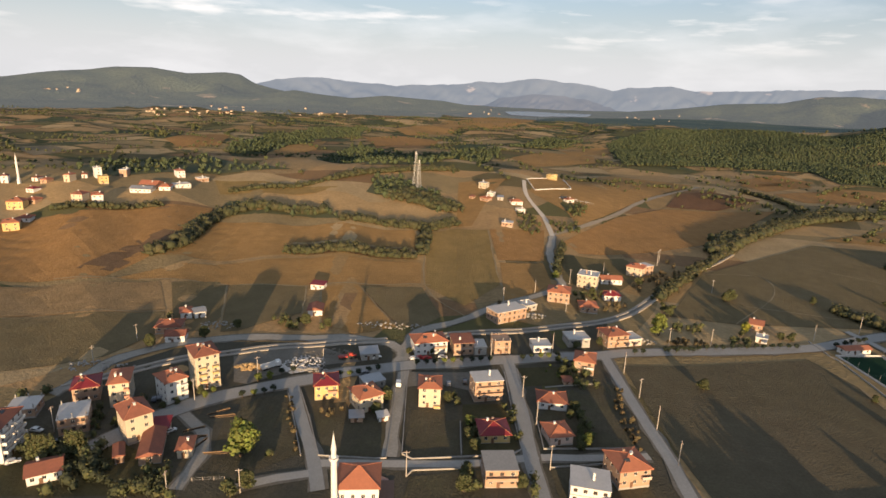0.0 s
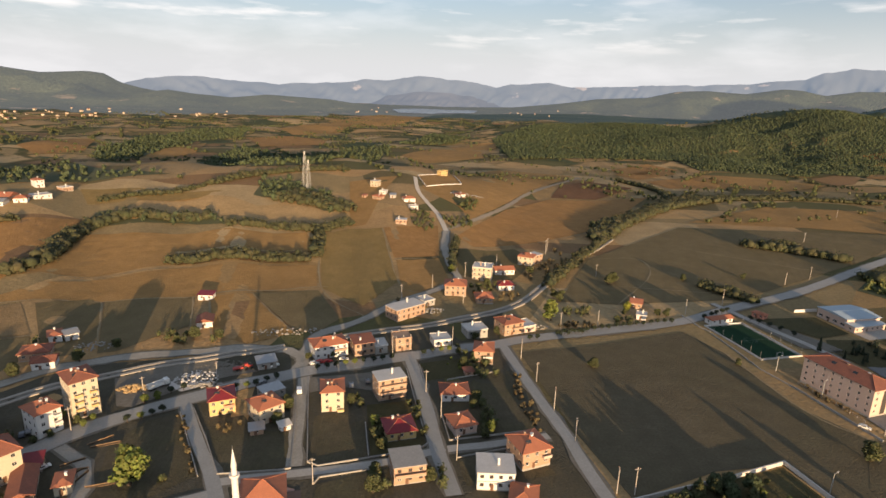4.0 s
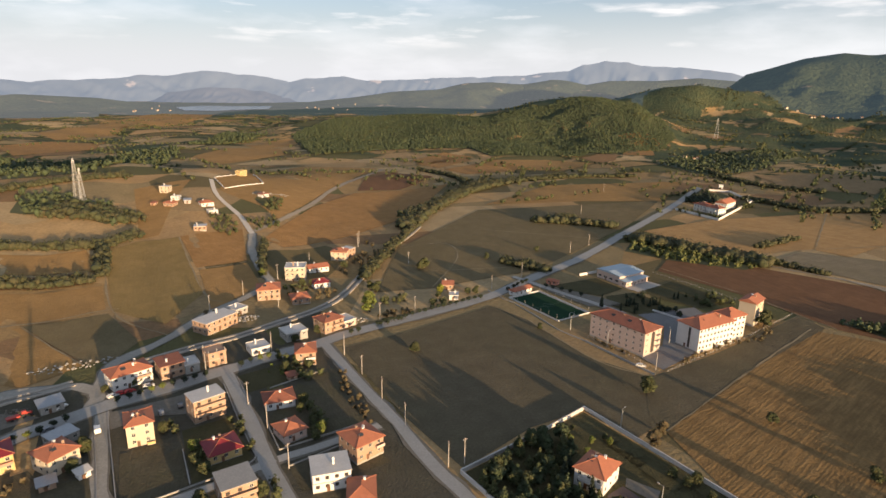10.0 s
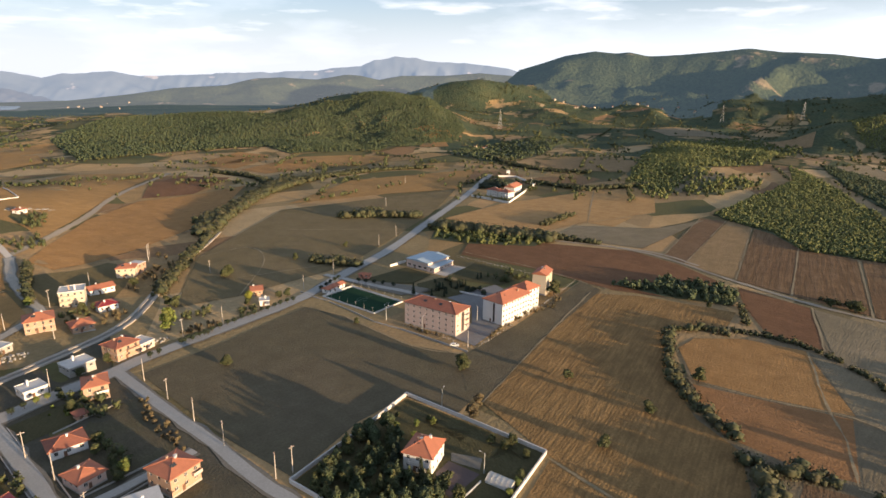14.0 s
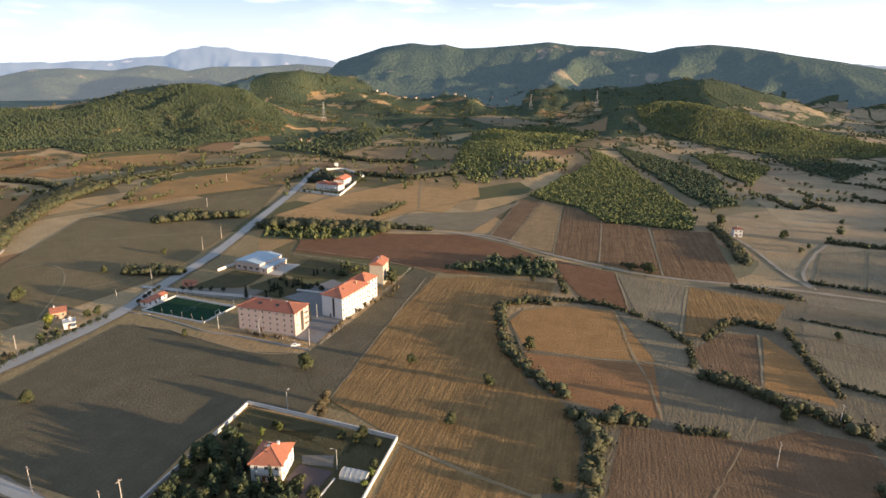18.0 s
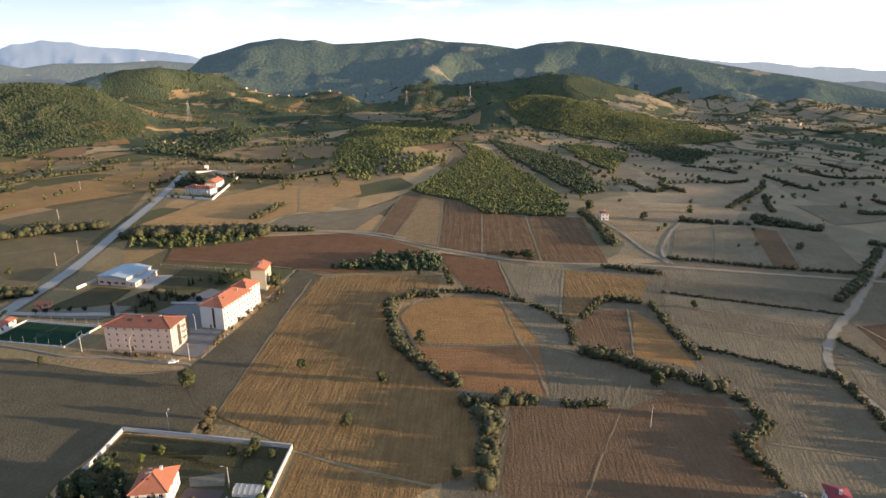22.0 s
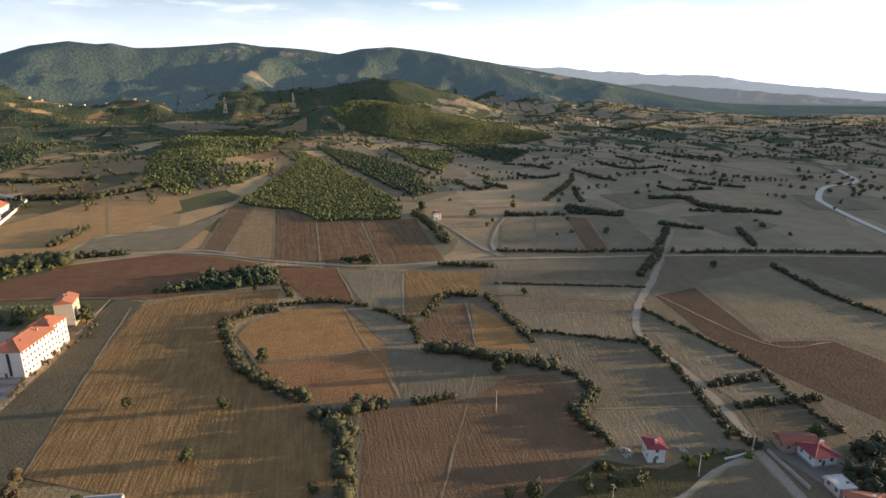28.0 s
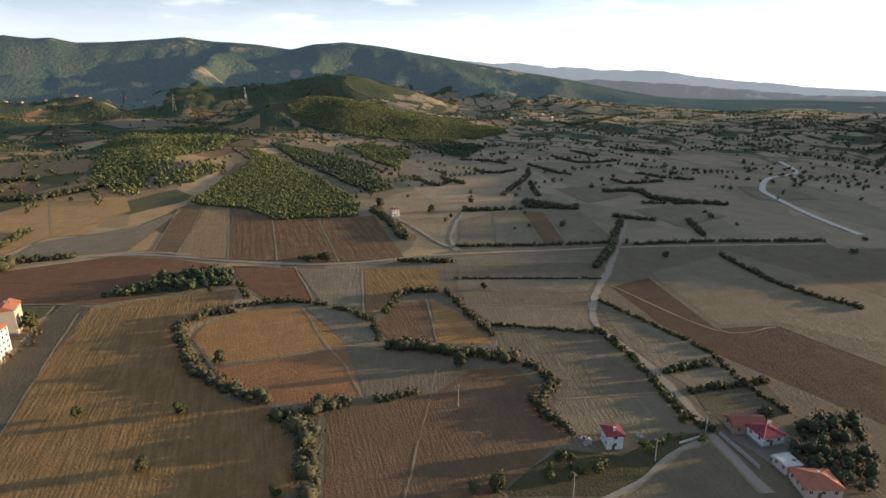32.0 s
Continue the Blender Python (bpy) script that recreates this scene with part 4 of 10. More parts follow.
drape("narrow_plot", [(298.3, -16.7), (304, -32), (247.7, -30.6), (253.8, -9.4), (271.5, -2.9)], F_BROWN, 0.08, 14, "narrow brown plot", "field")
drape("straw_plot", [(304, -34), (283.0, -46.9), (243.2, -56.4), (247.5, -31.7)], F_ORANGE, 0.08, 14, "straw-coloured plot", "field")
drape("red_plot", [(381, 88), (371, 47), (312, 30), (315, 56), (348, 75)], F_RED, 0.08, 14, "dark red ploughed plot", "field")
drape("tan_plot", [(370, 45), (362, 4), (286.8, 3.8), (305, 25)], F_GREY, 0.08, 14, "tan plot with a grassy edge", "field")
drape("gold_plot", [(363, 2), (355, -48), (322, -40), (319, -20), (288.9, -9.3), (285.8, 0.9)], F_GOLD, 0.08, 14, "golden stubble plot", "field")
drape("strip_one", [(421, 149), (564, 171), (570, 149), (410, 131)], F_BROWN, 0.08, 22, "ploughed brown strip", "field")
drape("strip_two", [(408, 130), (577, 149), (581, 129), (397, 94)], F_STRAW, 0.08, 22, "pale straw strip", "field")
drape("strip_three", [(395, 92), (560, 123), (532, 83), (387, 60)], F_PLOUGH, 0.08, 14, "dark ploughed strip with pale furrows", "field")
drape("strip_four", [(387, 59), (510, 79), (505, 41), (380, 19)], F_PLOUGH, 0.08, 14, "dark ploughed strip", "field")
drape("strip_five", [(379, 17), (506, 38), (510, -8), (380, -26)], F_PLOUGH, 0.08, 14, "brown ploughed strip", "field")
drape("plain_strip_a", [(378, -58), (381, -126), (378, -170), (352, -156), (363, -60)], F_GREY, 0.08, 14, "dry grey-green strip", "field")
drape("plain_strip_b", [(360, -59), (348, -153), (324, -140), (336, -54)], F_PLAIN, 0.08, 14, "dull strip", "field")
drape("plain_strip_c", [(333, -53), (322, -139), (303, -125), (318, -53)], F_GREY, 0.08, 14, "dry strip", "field")
drape("plain_strip_d", [(314, -52), (299.1, -123.1), (281.8, -117.1), (294.2, -51.9)], F_PLAIN, 0.08, 14, "dull strip", "field")
drape("plain_strip_e", [(290.9, -51.9), (278.8, -116.0), (249.9, -106.3), (264.3, -62.4)], F_GREY, 0.08, 14, "dry grey strip", "field")
drape("plain_patch", [(260.1, -61.5), (246.5, -105.8), (216.7, -112.3), (193.7, -112.0), (193.3, -69.8), (211.4, -69.6), (228.2, -64.5)], F_PLAIN, 0.05, 14, "olive-grey field", "field")
drape("corner_field", [(190.9, -69.4), (190.2, -111.4), (163.8, -116.1), (167.3, -85.4), (169.0, -69.9), (185.0, -64.9)], F_GREY, 0.05, 14, "brown corner field", "field")
drape("dark_field", [(307, -141), (319, -170), (244.4, -167.9), (243.2, -199.8), (185.3, -221.8), (149.0, -184.6), (211.9, -155.5), (248.1, -144.0)], F_DARK, 0.05, 14, "freshly ploughed dark field", "field")
drape("track_field", [(271.5, -122.3), (248.4, -141.2), (217.9, -148.9), (207.1, -122.5), (238.9, -117.1)], F_GREY, 0.05, 14, "dry field beside the track", "field")
drape("track_plot", [(204.7, -122.4), (215.3, -152.5), (195.5, -149.8), (191.8, -126.1)], F_GREY, 0.08, 14, "small russet plot", "field")
drape("track_plot_low", [(188.6, -124.7), (192.5, -157.3), (171.0, -153.0), (165.5, -125.5), (172.6, -121.5)], F_OLIVE, 0.08, 14, "small brown plot", "field")
drape("plain_gold", [(329, -177), (362, -252), (252.2, -290.4), (207.1, -244.2), (247.9, -202.6), (247.7, -172.8)], F_GREY, 0.05, 14, "grey-tan field with long furrows", "field")
drape("plain_east", [(367, -260), (351, -392), (262, -301)], F_PLAIN, 0.05, 14, "dull field", "field")
drape("mid_gold", [(400, 345), (492, 348), (632, 316), (643, 247), (563, 213), (466, 245), (417, 252), (404, 299)], F_ORANGE_LIT, 0.05, 22, "sunlit orange field on a rise", "field")
drape("mid_gold_east", [(629, 313), (671, 273), (591, 227), (478, 216), (475, 244)], F_ORANGE_LIT, 0.05, 22, "sunlit stubble with curved rows", "field")
drape("mid_plot", [(412, 238), (460, 242), (498, 186), (560, 166), (426, 168)], F_GREY, 0.08, 22, "dry sloping plot", "field")
drape("yard_fields", [(481, -81), (504, -112), (398, -92), (404, -67)], F_GREY, 0.05, 14, "grey plot", "field")
drape("yard_fields_mid", [(504, -114), (509, -142), (400, -128), (399, -94)], F_GREY, 0.05, 14, "grey plot", "field")
drape("yard_plough", [(509, -143), (502, -160), (401, -146), (400, -130)], F_BROWN, 0.05, 14, "dark brown ploughed plot", "field")
drape("yard_fields_east", [(507, -164), (498, -195), (402, -185), (401, -147)], F_GREY, 0.05, 14, "grey plot", "field")
drape("plain_ground", [(267.8, 83.2), (284.2, 81.2), (299.7, 63.1), (343, 41), (402, -74), (403, -133), (377, -337), (250, -302), (105.8, -146.6), (125.7, 25.4), (232.8, 64.9)], F_PLAIN, 0.02, 14, "dull dry open land", "field")
drape("village_ground", [(-147.5, 187.5), (-137.5, 208.9), (-131.2, 224.6), (-115.9, 240.4), (-96.2, 252.0), (-38.2, 254.2), (-17.4, 255.0), (-1.6, 264.3), (41.3, 275.6), (77.1, 291.4), (93.7, 295.2), (80.7, 258.3), (79.0, 251.9), (80.7, 206.4), (81.8, 172.9), (80.8, 139.5), (81.4, 109.3), (-96.0, 111.3), (-142.1, 148.5)], F_VILLAGE, 0.02, 14, "trodden dusty village ground", "field")
drape("far_plot", [(-288, 1009), (-274, 1155), (-237, 1236), (-216, 1031), (-254, 953)], F_HILL, 0.08, 22, "far golden plot", "field")
drape("far_plot", [(-170, 1328), (-86, 1378), (6, 1437), (-12, 1238), (-128, 1177)], F_ORANGE, 0.08, 22, "far golden plot", "field")
drape("far_plot", [(235, 1173), (320, 1291), (409, 1295), (316, 1140), (243, 1104)], F_HILL, 0.08, 22, "far golden plot", "field")
drape("far_plot", [(-502, 1081), (-482, 1240), (-436, 1236), (-390, 1054), (-441, 1007)], F_ORANGE, 0.08, 22, "far golden plot", "field")
drape("far_plot", [(123, 1025), (195, 1133), (285, 1101), (263, 995), (145, 934)], F_HILL, 0.08, 22, "far golden plot", "field")
drape("far_plot", [(-120, 1575), (-37, 1832), (81, 1758), (28, 1559), (-84, 1466)], F_HILL, 0.08, 22, "far golden plot", "field")
drape("far_plot", [(443, 877), (530, 921), (550, 858), (479, 793), (426, 795)], F_ORANGE, 0.08, 22, "far golden plot", "field")
drape("far_plot", [(432, 748), (517, 780), (569, 746), (515, 690), (435, 692)], F_ORANGE, 0.08, 22, "far golden plot", "field")
drape("far_plot", [(-3, 1952), (201, 2433), (392, 2336), (215, 1920), (30, 1656)], F_HILL, 0.08, 22, "far golden plot", "field")
drape("far_plot", [(-647, 894), (-633, 966), (-567, 903), (-576, 839)], F_GREY, 0.08, 22, "far dull plot", "field")
drape("far_plot", [(-215, 560), (-166, 559), (-93, 542), (-111, 528), (-195, 518)], F_GOLDG, 0.08, 22, "far plot on the plain", "field")
drape("far_plot", [(420, 817), (522, 909), (522, 815), (431, 765)], F_ORANGE, 0.08, 22, "far golden plot", "field")
drape("far_plot", [(538, 808), (653, 781), (701, 717), (596, 674), (510, 720)], F_HILL, 0.08, 22, "far golden plot", "field")
drape("far_plot", [(993, 940), (1079, 953), (1012, 849), (903, 816)], F_ORANGE, 0.08, 22, "far golden plot", "field")
drape("far_plot", [(1515, 611), (1594, 525), (1560, 443), (1496, 402), (1467, 544)], F_GREY, 0.08, 22, "far pale plot", "field")
drape("far_plot", [(1392, 319), (1386, 222), (1274, 206), (1272, 276)], F_STRAW, 0.08, 22, "far pale plot", "field")
drape("far_plot", [(734, 270), (830, 228), (731, 198), (667, 236)], F_GREY, 0.08, 22, "far dull plot", "field")
drape("far_plot", [(975, 936), (1049, 911), (859, 734), (809, 761)], F_ORANGE, 0.08, 22, "far golden plot", "field")
drape("far_plot", [(815, 514), (906, 458), (878, 367), (780, 339), (755, 428)], F_STRAW, 0.08, 22, "far pale plot", "field")
drape("far_plot", [(988, 141), (1123, 103), (935, 32), (873, 76)], F_GREY, 0.08, 22, "far dull plot", "field")
drape("far_plot", [(609, -206), (621, -260), (565, -273), (532, -214)], F_GREY, 0.08, 22, "far dull plot", "field")
drape("far_plot", [(500, -243), (512, -297), (463, -314), (434, -254)], F_GREY, 0.08, 22, "far dull plot", "field")
drape("far_plot", [(594, -410), (575, -459), (515, -447), (520, -384)], F_GREY, 0.08, 22, "far dull plot", "field")
drape("hill_field_west", [(-324, 395), (-247, 444), (-186, 478), (-178, 439), (-181, 366), (-191, 318), (-259, 309)], F_ORANGE, 0.05, 14, "orange-gold sloping field", "field")
drape("hill_brown_strip", [(-212, 330), (-202, 391), (-180, 437), (-173, 440), (-191, 330)], F_BROWN, 0.08, 14, "ploughed brown strip", "field")
drape("hill_field_mid", [(-176, 361), (-173, 446), (-73, 442), (-18, 440), (-7, 390), (-20, 403), (-103, 408), (-100, 382), (-142, 364)], F_HILL, 0.05, 14, "golden field on the sunny slope", "field")
drape("hill_dark_plot", [(-98, 382), (-100, 404), (-59, 401), (-19, 401), (-16, 379)], F_BROWN, 0.08, 14, "dark plot ringed by bushes", "field")
drape("hill_field_low", [(-186, 320), (-156, 350), (-97, 375), (-10, 374), (-9, 337), (-68, 328), (-145, 324)], F_HILL, 0.05, 14, "golden harvested slope", "field")
drape("hill_field_centre", [(-8, 438), (14, 461), (40, 453), (40, 341), (17, 308), (-6, 335)], F_GOLDG, 0.05, 14, "gold-green stubble on the slope", "field")
drape("hill_field_east", [(41, 453), (86, 460), (74, 389), (42, 385)], F_ORANGE, 0.05, 14, "orange slope below the hilltop houses", "field")
drape("hill_field_corner", [(43, 380), (73, 384), (72, 343), (40, 314)], F_HILL, 0.05, 14, "golden corner field", "field")
drape("low_tan_a", [(-253, 300), (-158, 320), (-138.2, 282.9), (-175.7, 275.7), (-226.0, 264.3)], F_STRAW, 0.05, 14, "pale furrowed field", "field")
# this field and most low_olive ones: their shade is put into a duller colour
drape("low_tan_b", [(-224.1, 261.8), (-174.6, 273.7), (-136.9, 280.0), (-129.7, 258.0), (-141.0, 230.5), (-185.4, 211.0)], F_DULLG, 0.05, 14, "tan field at the foot of the slope", "field")
drape("low_olive_a", [(-151, 319), (-123, 330), (-108.9, 280.9), (-110.7, 260.7), (-123.3, 257.7)], F_DULLG, 0.05, 14, "dry field", "field")
drape("low_olive_b", [(-121, 329), (-75, 326), (-69.1, 289.0), (-95.2, 264.1), (-102.9, 262.4)], F_DULLG, 0.05, 14, "dry field", "field")
drape("low_olive_c", [(-66, 324), (-45, 327), (-18.7, 274.9), (-39.4, 262.9), (-56.2, 274.2)], F_HILL, 0.05, 14, "dry field", "field")
drape("low_olive_d", [(-44, 328), (-8, 331), (4.0, 291.6), (-7.4, 274.3), (-17.3, 275.0)], F_DULLG, 0.05, 14, "dry stubble field", "field")
drape("hill_top_gold", [(162, 781), (248, 849), (347, 800), (245, 669), (153, 530), (118, 481), (115, 519), (90, 581)], F_HILL, 0.05, 22, "golden hilltop field", "field")
drape("hill_top_red", [(291, 709), (349, 748), (385, 696), (298, 619), (242, 614)], F_RED, 0.05, 22, "reddish ploughed patch", "field")
drape("hill_top_east", [(165, 534), (233, 600), (295, 612), (369, 631), (241, 482), (164, 434), (104, 409), (95, 430)], F_ORANGE, 0.05, 22, "orange field above the canal", "field")
drape("hill_top_crest", [(20, 605), (71, 621), (48, 549), (28, 468), (15, 467)], F_HILL, 0.05, 22, "dry grass crest", "field")
drape("east_field", [(186, 389), (318, 482), (526, 437), (407, 368), (311, 326), (243.6, 297.7), (164.6, 298.0), (131, 306)], F_DULLG, 0.05, 14, "dull green-brown pasture", "field")
drape("east_field_top", [(340, 503), (481, 572), (668, 520), (531, 434), (447, 473)], F_HILL, 0.05, 22, "tan field", "field")

# grassy margins between plots
road("field_margin", [(305, 36), (254.4, 20.4), (230.3, 10.6), (204.3, 3.9)], 0.87, M_VERGE, "strip of dry grass between plots", 0.16, ragged=0.35)
road("field_margin", [(239.4, 70.4), (242.8, 40.8), (250.4, 10.6), (243.9, -8.2)], 0.74, M_VERGE, "strip of dry grass between plots", 0.16, ragged=0.35)
road("field_margin", [(240.8, 69.6), (236.2, 65.6)], 0.62, M_VERGE, "strip of dry grass between plots", 0.16, ragged=0.35)
road("field_margin", [(203.2, 3.9), (205.7, -18.7)], 0.62, M_VERGE, "strip of dry grass between plots", 0.16, ragged=0.35)
road("field_margin", [(304, -32), (247.6, -31.2)], 0.99, M_VERGE, "strip of dry grass between plots", 0.16, ragged=0.35)
road("field_margin", [(272.7, -2.9), (252.7, -8.6), (247.6, -31.2)], 0.74, M_VERGE, "strip of dry grass between plots", 0.16, ragged=0.35)
road("field_margin", [(372, 46), (311, 30)], 0.99, M_VERGE, "strip of dry grass between plots", 0.16, ragged=0.35)
road("field_margin", [(361, 3), (286.8, 2.6)], 1.24, M_VERGE, "strip of dry grass between plots", 0.16, ragged=0.35)
road("field_margin", [(572, 150), (408, 130)], 0.62, M_VERGE, "strip of dry grass between plots", 0.16, ragged=0.35)
road("field_margin", [(581, 129), (396, 93)], 0.62, M_VERGE, "strip of dry grass between plots", 0.16, ragged=0.35)
road("field_margin", [(521, 81), (386, 59)], 0.87, M_VERGE, "strip of dry grass between plots", 0.16, ragged=0.35)
road("field_margin", [(505, 40), (378, 18)], 0.99, M_VERGE, "strip of dry grass between plots", 0.16, ragged=0.35)
road("field_margin", [(564, 171), (419, 149)], 0.62, M_VERGE, "strip of dry grass between plots", 0.16, ragged=0.35)
road("field_margin", [(361, -59), (349, -154)], 0.62, M_VERGE, "strip of dry grass between plots", 0.16, ragged=0.35)
road("field_margin", [(334, -53), (323, -140)], 0.87, M_VERGE, "strip of dry grass between plots", 0.16, ragged=0.35)
road("field_margin", [(316, -52), (301, -124)], 0.87, M_VERGE, "strip of dry grass between plots", 0.16, ragged=0.35)
road("field_margin", [(293.1, -51.7), (279.9, -116.4)], 0.74, M_VERGE, "strip of dry grass between plots", 0.16, ragged=0.35)
road("field_margin", [(192.0, -69.4), (191.2, -111.9)], 0.74, M_VERGE, "strip of dry grass between plots", 0.16, ragged=0.35)
road("field_margin", [(271.5, -122.3), (248.1, -144.0), (215.3, -152.5)], 0.87, M_VERGE, "strip of dry grass between plots", 0.16, ragged=0.35)
road("field_margin", [(310, -142), (242.7, -166.8), (241.6, -198.6)], 0.74, M_VERGE, "strip of dry grass between plots", 0.16, ragged=0.35)
road("field_margin", [(321, -171), (242.2, -169.4)], 0.56, M_VERGE, "strip of dry grass between plots", 0.16, ragged=0.35)
road("field_margin", [(205.6, -123.0), (215.2, -147.2)], 0.62, M_VERGE, "strip of dry grass between plots", 0.16, ragged=0.35)
road("field_margin", [(262.1, -61.9), (247.8, -105.5)], 0.74, M_VERGE, "strip of dry grass between plots", 0.16, ragged=0.35)
road("field_margin", [(222.0, -27.5), (188.1, -19.1), (144.5, -7.9)], 0.50, M_VERGE, "strip of dry grass between plots", 0.16, ragged=0.35)
road("field_margin", [(165.3, 121.8), (229.2, 135.3), (310, 151)], 0.56, M_VERGE, "strip of dry grass between plots", 0.16, ragged=0.35)
road("field_margin", [(151.9, 83.9), (147.6, 58.3), (145.4, 35.7)], 0.74, M_VERGE, "strip of dry grass between plots", 0.16, ragged=0.35)
road("field_margin", [(325, 263), (328, 203), (324, 165), (322, 144)], 0.62, M_VERGE, "strip of dry grass between plots", 0.16, ragged=0.35)
road("field_margin", [(185.6, 229.8), (183.7, 178.5), (193.1, 154.6)], 0.99, M_VERGE, "strip of dry grass between plots", 0.16, ragged=0.35)
road("field_margin", [(-8, 438), (-6, 335), (16.1, 293.3)], 0.87, M_VERGE, "strip of dry grass between plots", 0.16, ragged=0.35)
road("field_margin", [(40, 452), (40, 341), (47, 324)], 0.87, M_VERGE, "strip of dry grass between plots", 0.16, ragged=0.35)
road("field_margin", [(-186, 320), (-145, 324), (-68, 328), (-3, 337)], 1.36, M_VERGE, "strip of dry grass between plots", 0.16, ragged=0.35)
road("field_margin", [(-217, 317), (-186, 320)], 1.24, M_VERGE, "strip of dry grass between plots", 0.16, ragged=0.35)
road("field_margin", [(-76, 330), (-69.2, 286.8)], 0.87, M_VERGE, "strip of dry grass between plots", 0.16, ragged=0.35)
road("field_margin", [(-67, 326), (-56.4, 270.8)], 0.99, M_VERGE, "strip of dry grass between plots", 0.16, ragged=0.35)
road("field_margin", [(-45, 328), (-18.1, 273.8)], 0.74, M_VERGE, "strip of dry grass between plots", 0.16, ragged=0.35)
road("field_margin", [(-123, 330), (-105.8, 270.6)], 0.87, M_VERGE, "strip of dry grass between plots", 0.16, ragged=0.35)
road("field_margin", [(42, 382), (73, 386)], 0.74, M_VERGE, "strip of dry grass between plots", 0.16, ragged=0.35)
road("field_margin", [(-190.5, 274.2), (-137.4, 281.1)], 0.99, M_VERGE, "strip of dry grass between plots", 0.16, ragged=0.35)
road("field_margin", [(103, 407), (163, 432), (240, 479)], 0.87, M_VERGE, "strip of dry grass between plots", 0.16, ragged=0.35)
road("field_margin", [(152, 526), (234, 603), (297, 616)], 0.74, M_VERGE, "strip of dry grass between plots", 0.16, ragged=0.35)
road("field_margin", [(-178, 363), (-141, 362), (-98, 377)], 0.99, M_VERGE, "strip of dry grass between plots", 0.16, ragged=0.35)
road("field_margin", [(186, 389), (224, 386), (213, 348), (164.6, 298.0)], 0.74, M_VERGE, "strip of dry grass between plots", 0.16, ragged=0.35)
road("field_margin", [(277, 410), (315, 372), (349, 339)], 0.74, M_VERGE, "strip of dry grass between plots", 0.16, ragged=0.35)
road("field_margin", [(181, 328), (238, 309)], 0.74, M_VERGE, "strip of dry grass between plots", 0.16, ragged=0.35)
road("field_margin", [(417, 252), (464, 244), (560, 212)], 0.87, M_VERGE, "strip of dry grass between plots", 0.16, ragged=0.35)
road("field_margin", [(629, 313), (475, 240)], 0.99, M_VERGE, "strip of dry grass between plots", 0.16, ragged=0.35)

# ---- hedges ----
hedge([(268.5, 87.9), (286.0, 93.5), (296.0, 82.6), (300, 70)], 3.7, 3.7)
hedge([(269.2, 88.9), (244.1, 78.0), (236.1, 73.6)], 3.7, 3.7)
hedge([(233.1, 72.4), (214.7, 54.7), (205.7, 42.3)], 4.3, 3.7)
hedge([(195.4, 34.2), (184.0, 24.3), (166.9, 21.9), (148.1, 19.9)], 5.0, 4.5)
hedge([(195.6, 24.4), (199.0, 16.2), (200.6, 10.3)], 4.3, 4.5)
hedge([(200.8, -3.0), (204.5, -18.6)], 2.5, 2.5)
hedge([(306, 69), (310, 56), (309, 37), (294.1, 12.2), (277.0, -2.5)], 2.5, 2.5)
hedge([(255.0, -4.7), (271.6, -2.4)], 1.9, 2.0)
hedge([(287.8, -9.2), (313, -20), (315, -39)], 3.1, 3.3)
hedge([(245.1, -8.2), (244.3, -19.8), (236.6, -36.9), (229.4, -50.9), (226.0, -60.1)], 5.0, 4.5)
hedge([(314, -45), (284.5, -50.2), (251.8, -58.3)], 2.5, 2.5)
hedge([(228.2, -60.7), (216.4, -68.7), (206.0, -71.5)], 2.5, 2.5)
hedge([(202.1, -72.6), (193.0, -63.0), (185.0, -61.7), (169.9, -68.2)], 3.1, 3.3)
hedge([(390, 45), (388, 24)], 3.1, 3.3)
hedge([(374, -23), (368, -57)], 3.1, 3.3)
hedge([(348, 77), (319, 66)], 2.5, 2.5)
hedge([(252.0, -110.0), (219.6, -113.6), (193.3, -112.9), (175.9, -112.6), (163.6, -116.1)], 2.2, 2.5)
hedge([(343, -146), (378, -170), (454, -212)], 3.1, 4.1)
hedge([(404, -66), (397, -132), (397, -183)], 2.2, 2.3)
hedge([(390, -192), (388, -256), (377, -337)], 2.2, 2.5)
hedge([(516, -90), (516, -142)], 3.1, 3.3)
hedge([(522, -152), (509, -194)], 3.7, 3.7)
hedge([(474, -216), (455, -242)], 3.1, 3.3)
hedge([(583, -251), (579, -286), (536, -289), (504, -339)], 4.3, 4.1)
hedge([(690, -92), (650, -113)], 3.7, 4.1)
hedge([(582, -142), (678, -192), (740, -213)], 3.7, 3.7)
hedge([(456, -273), (404, -257)], 2.5, 3.3)
hedge([(356, -240), (295.7, -241.1), (256.0, -258.2)], 2.5, 2.5)
hedge([(189.8, -124.9), (192.5, -157.3)], 2.2, 2.5)
hedge([(263.5, -60.8), (255.0, -86.9), (247.9, -105.5)], 1.6, 1.5)
hedge([(287.5, -125.7), (248.4, -141.2), (220.7, -150.6)], 1.6, 1.6)
hedge([(335, -54), (322, -140)], 1.2, 1.1)
hedge([(205.8, -120.6), (210.4, -144.4)], 2.2, 2.9)
hedge([(215.6, -150.1), (193.6, -148.5), (171.3, -151.0)], 1.6, 1.6)
hedge([(-184, 363), (-173, 382), (-176, 450), (-151, 480), (-96, 472)], 9, 6)
hedge([(-289, 435), (-255, 445), (-220, 458)], 6, 4)
hedge([(-100, 387), (-72, 387), (-42, 386), (-17, 384)], 9, 5)
hedge([(-74, 450), (-49, 455), (-13, 446), (14, 474)], 7, 5)
hedge([(-8, 441), (-10, 391)], 6, 5)
hedge([(-36, 535), (-10, 517), (12, 516)], 22, 6)
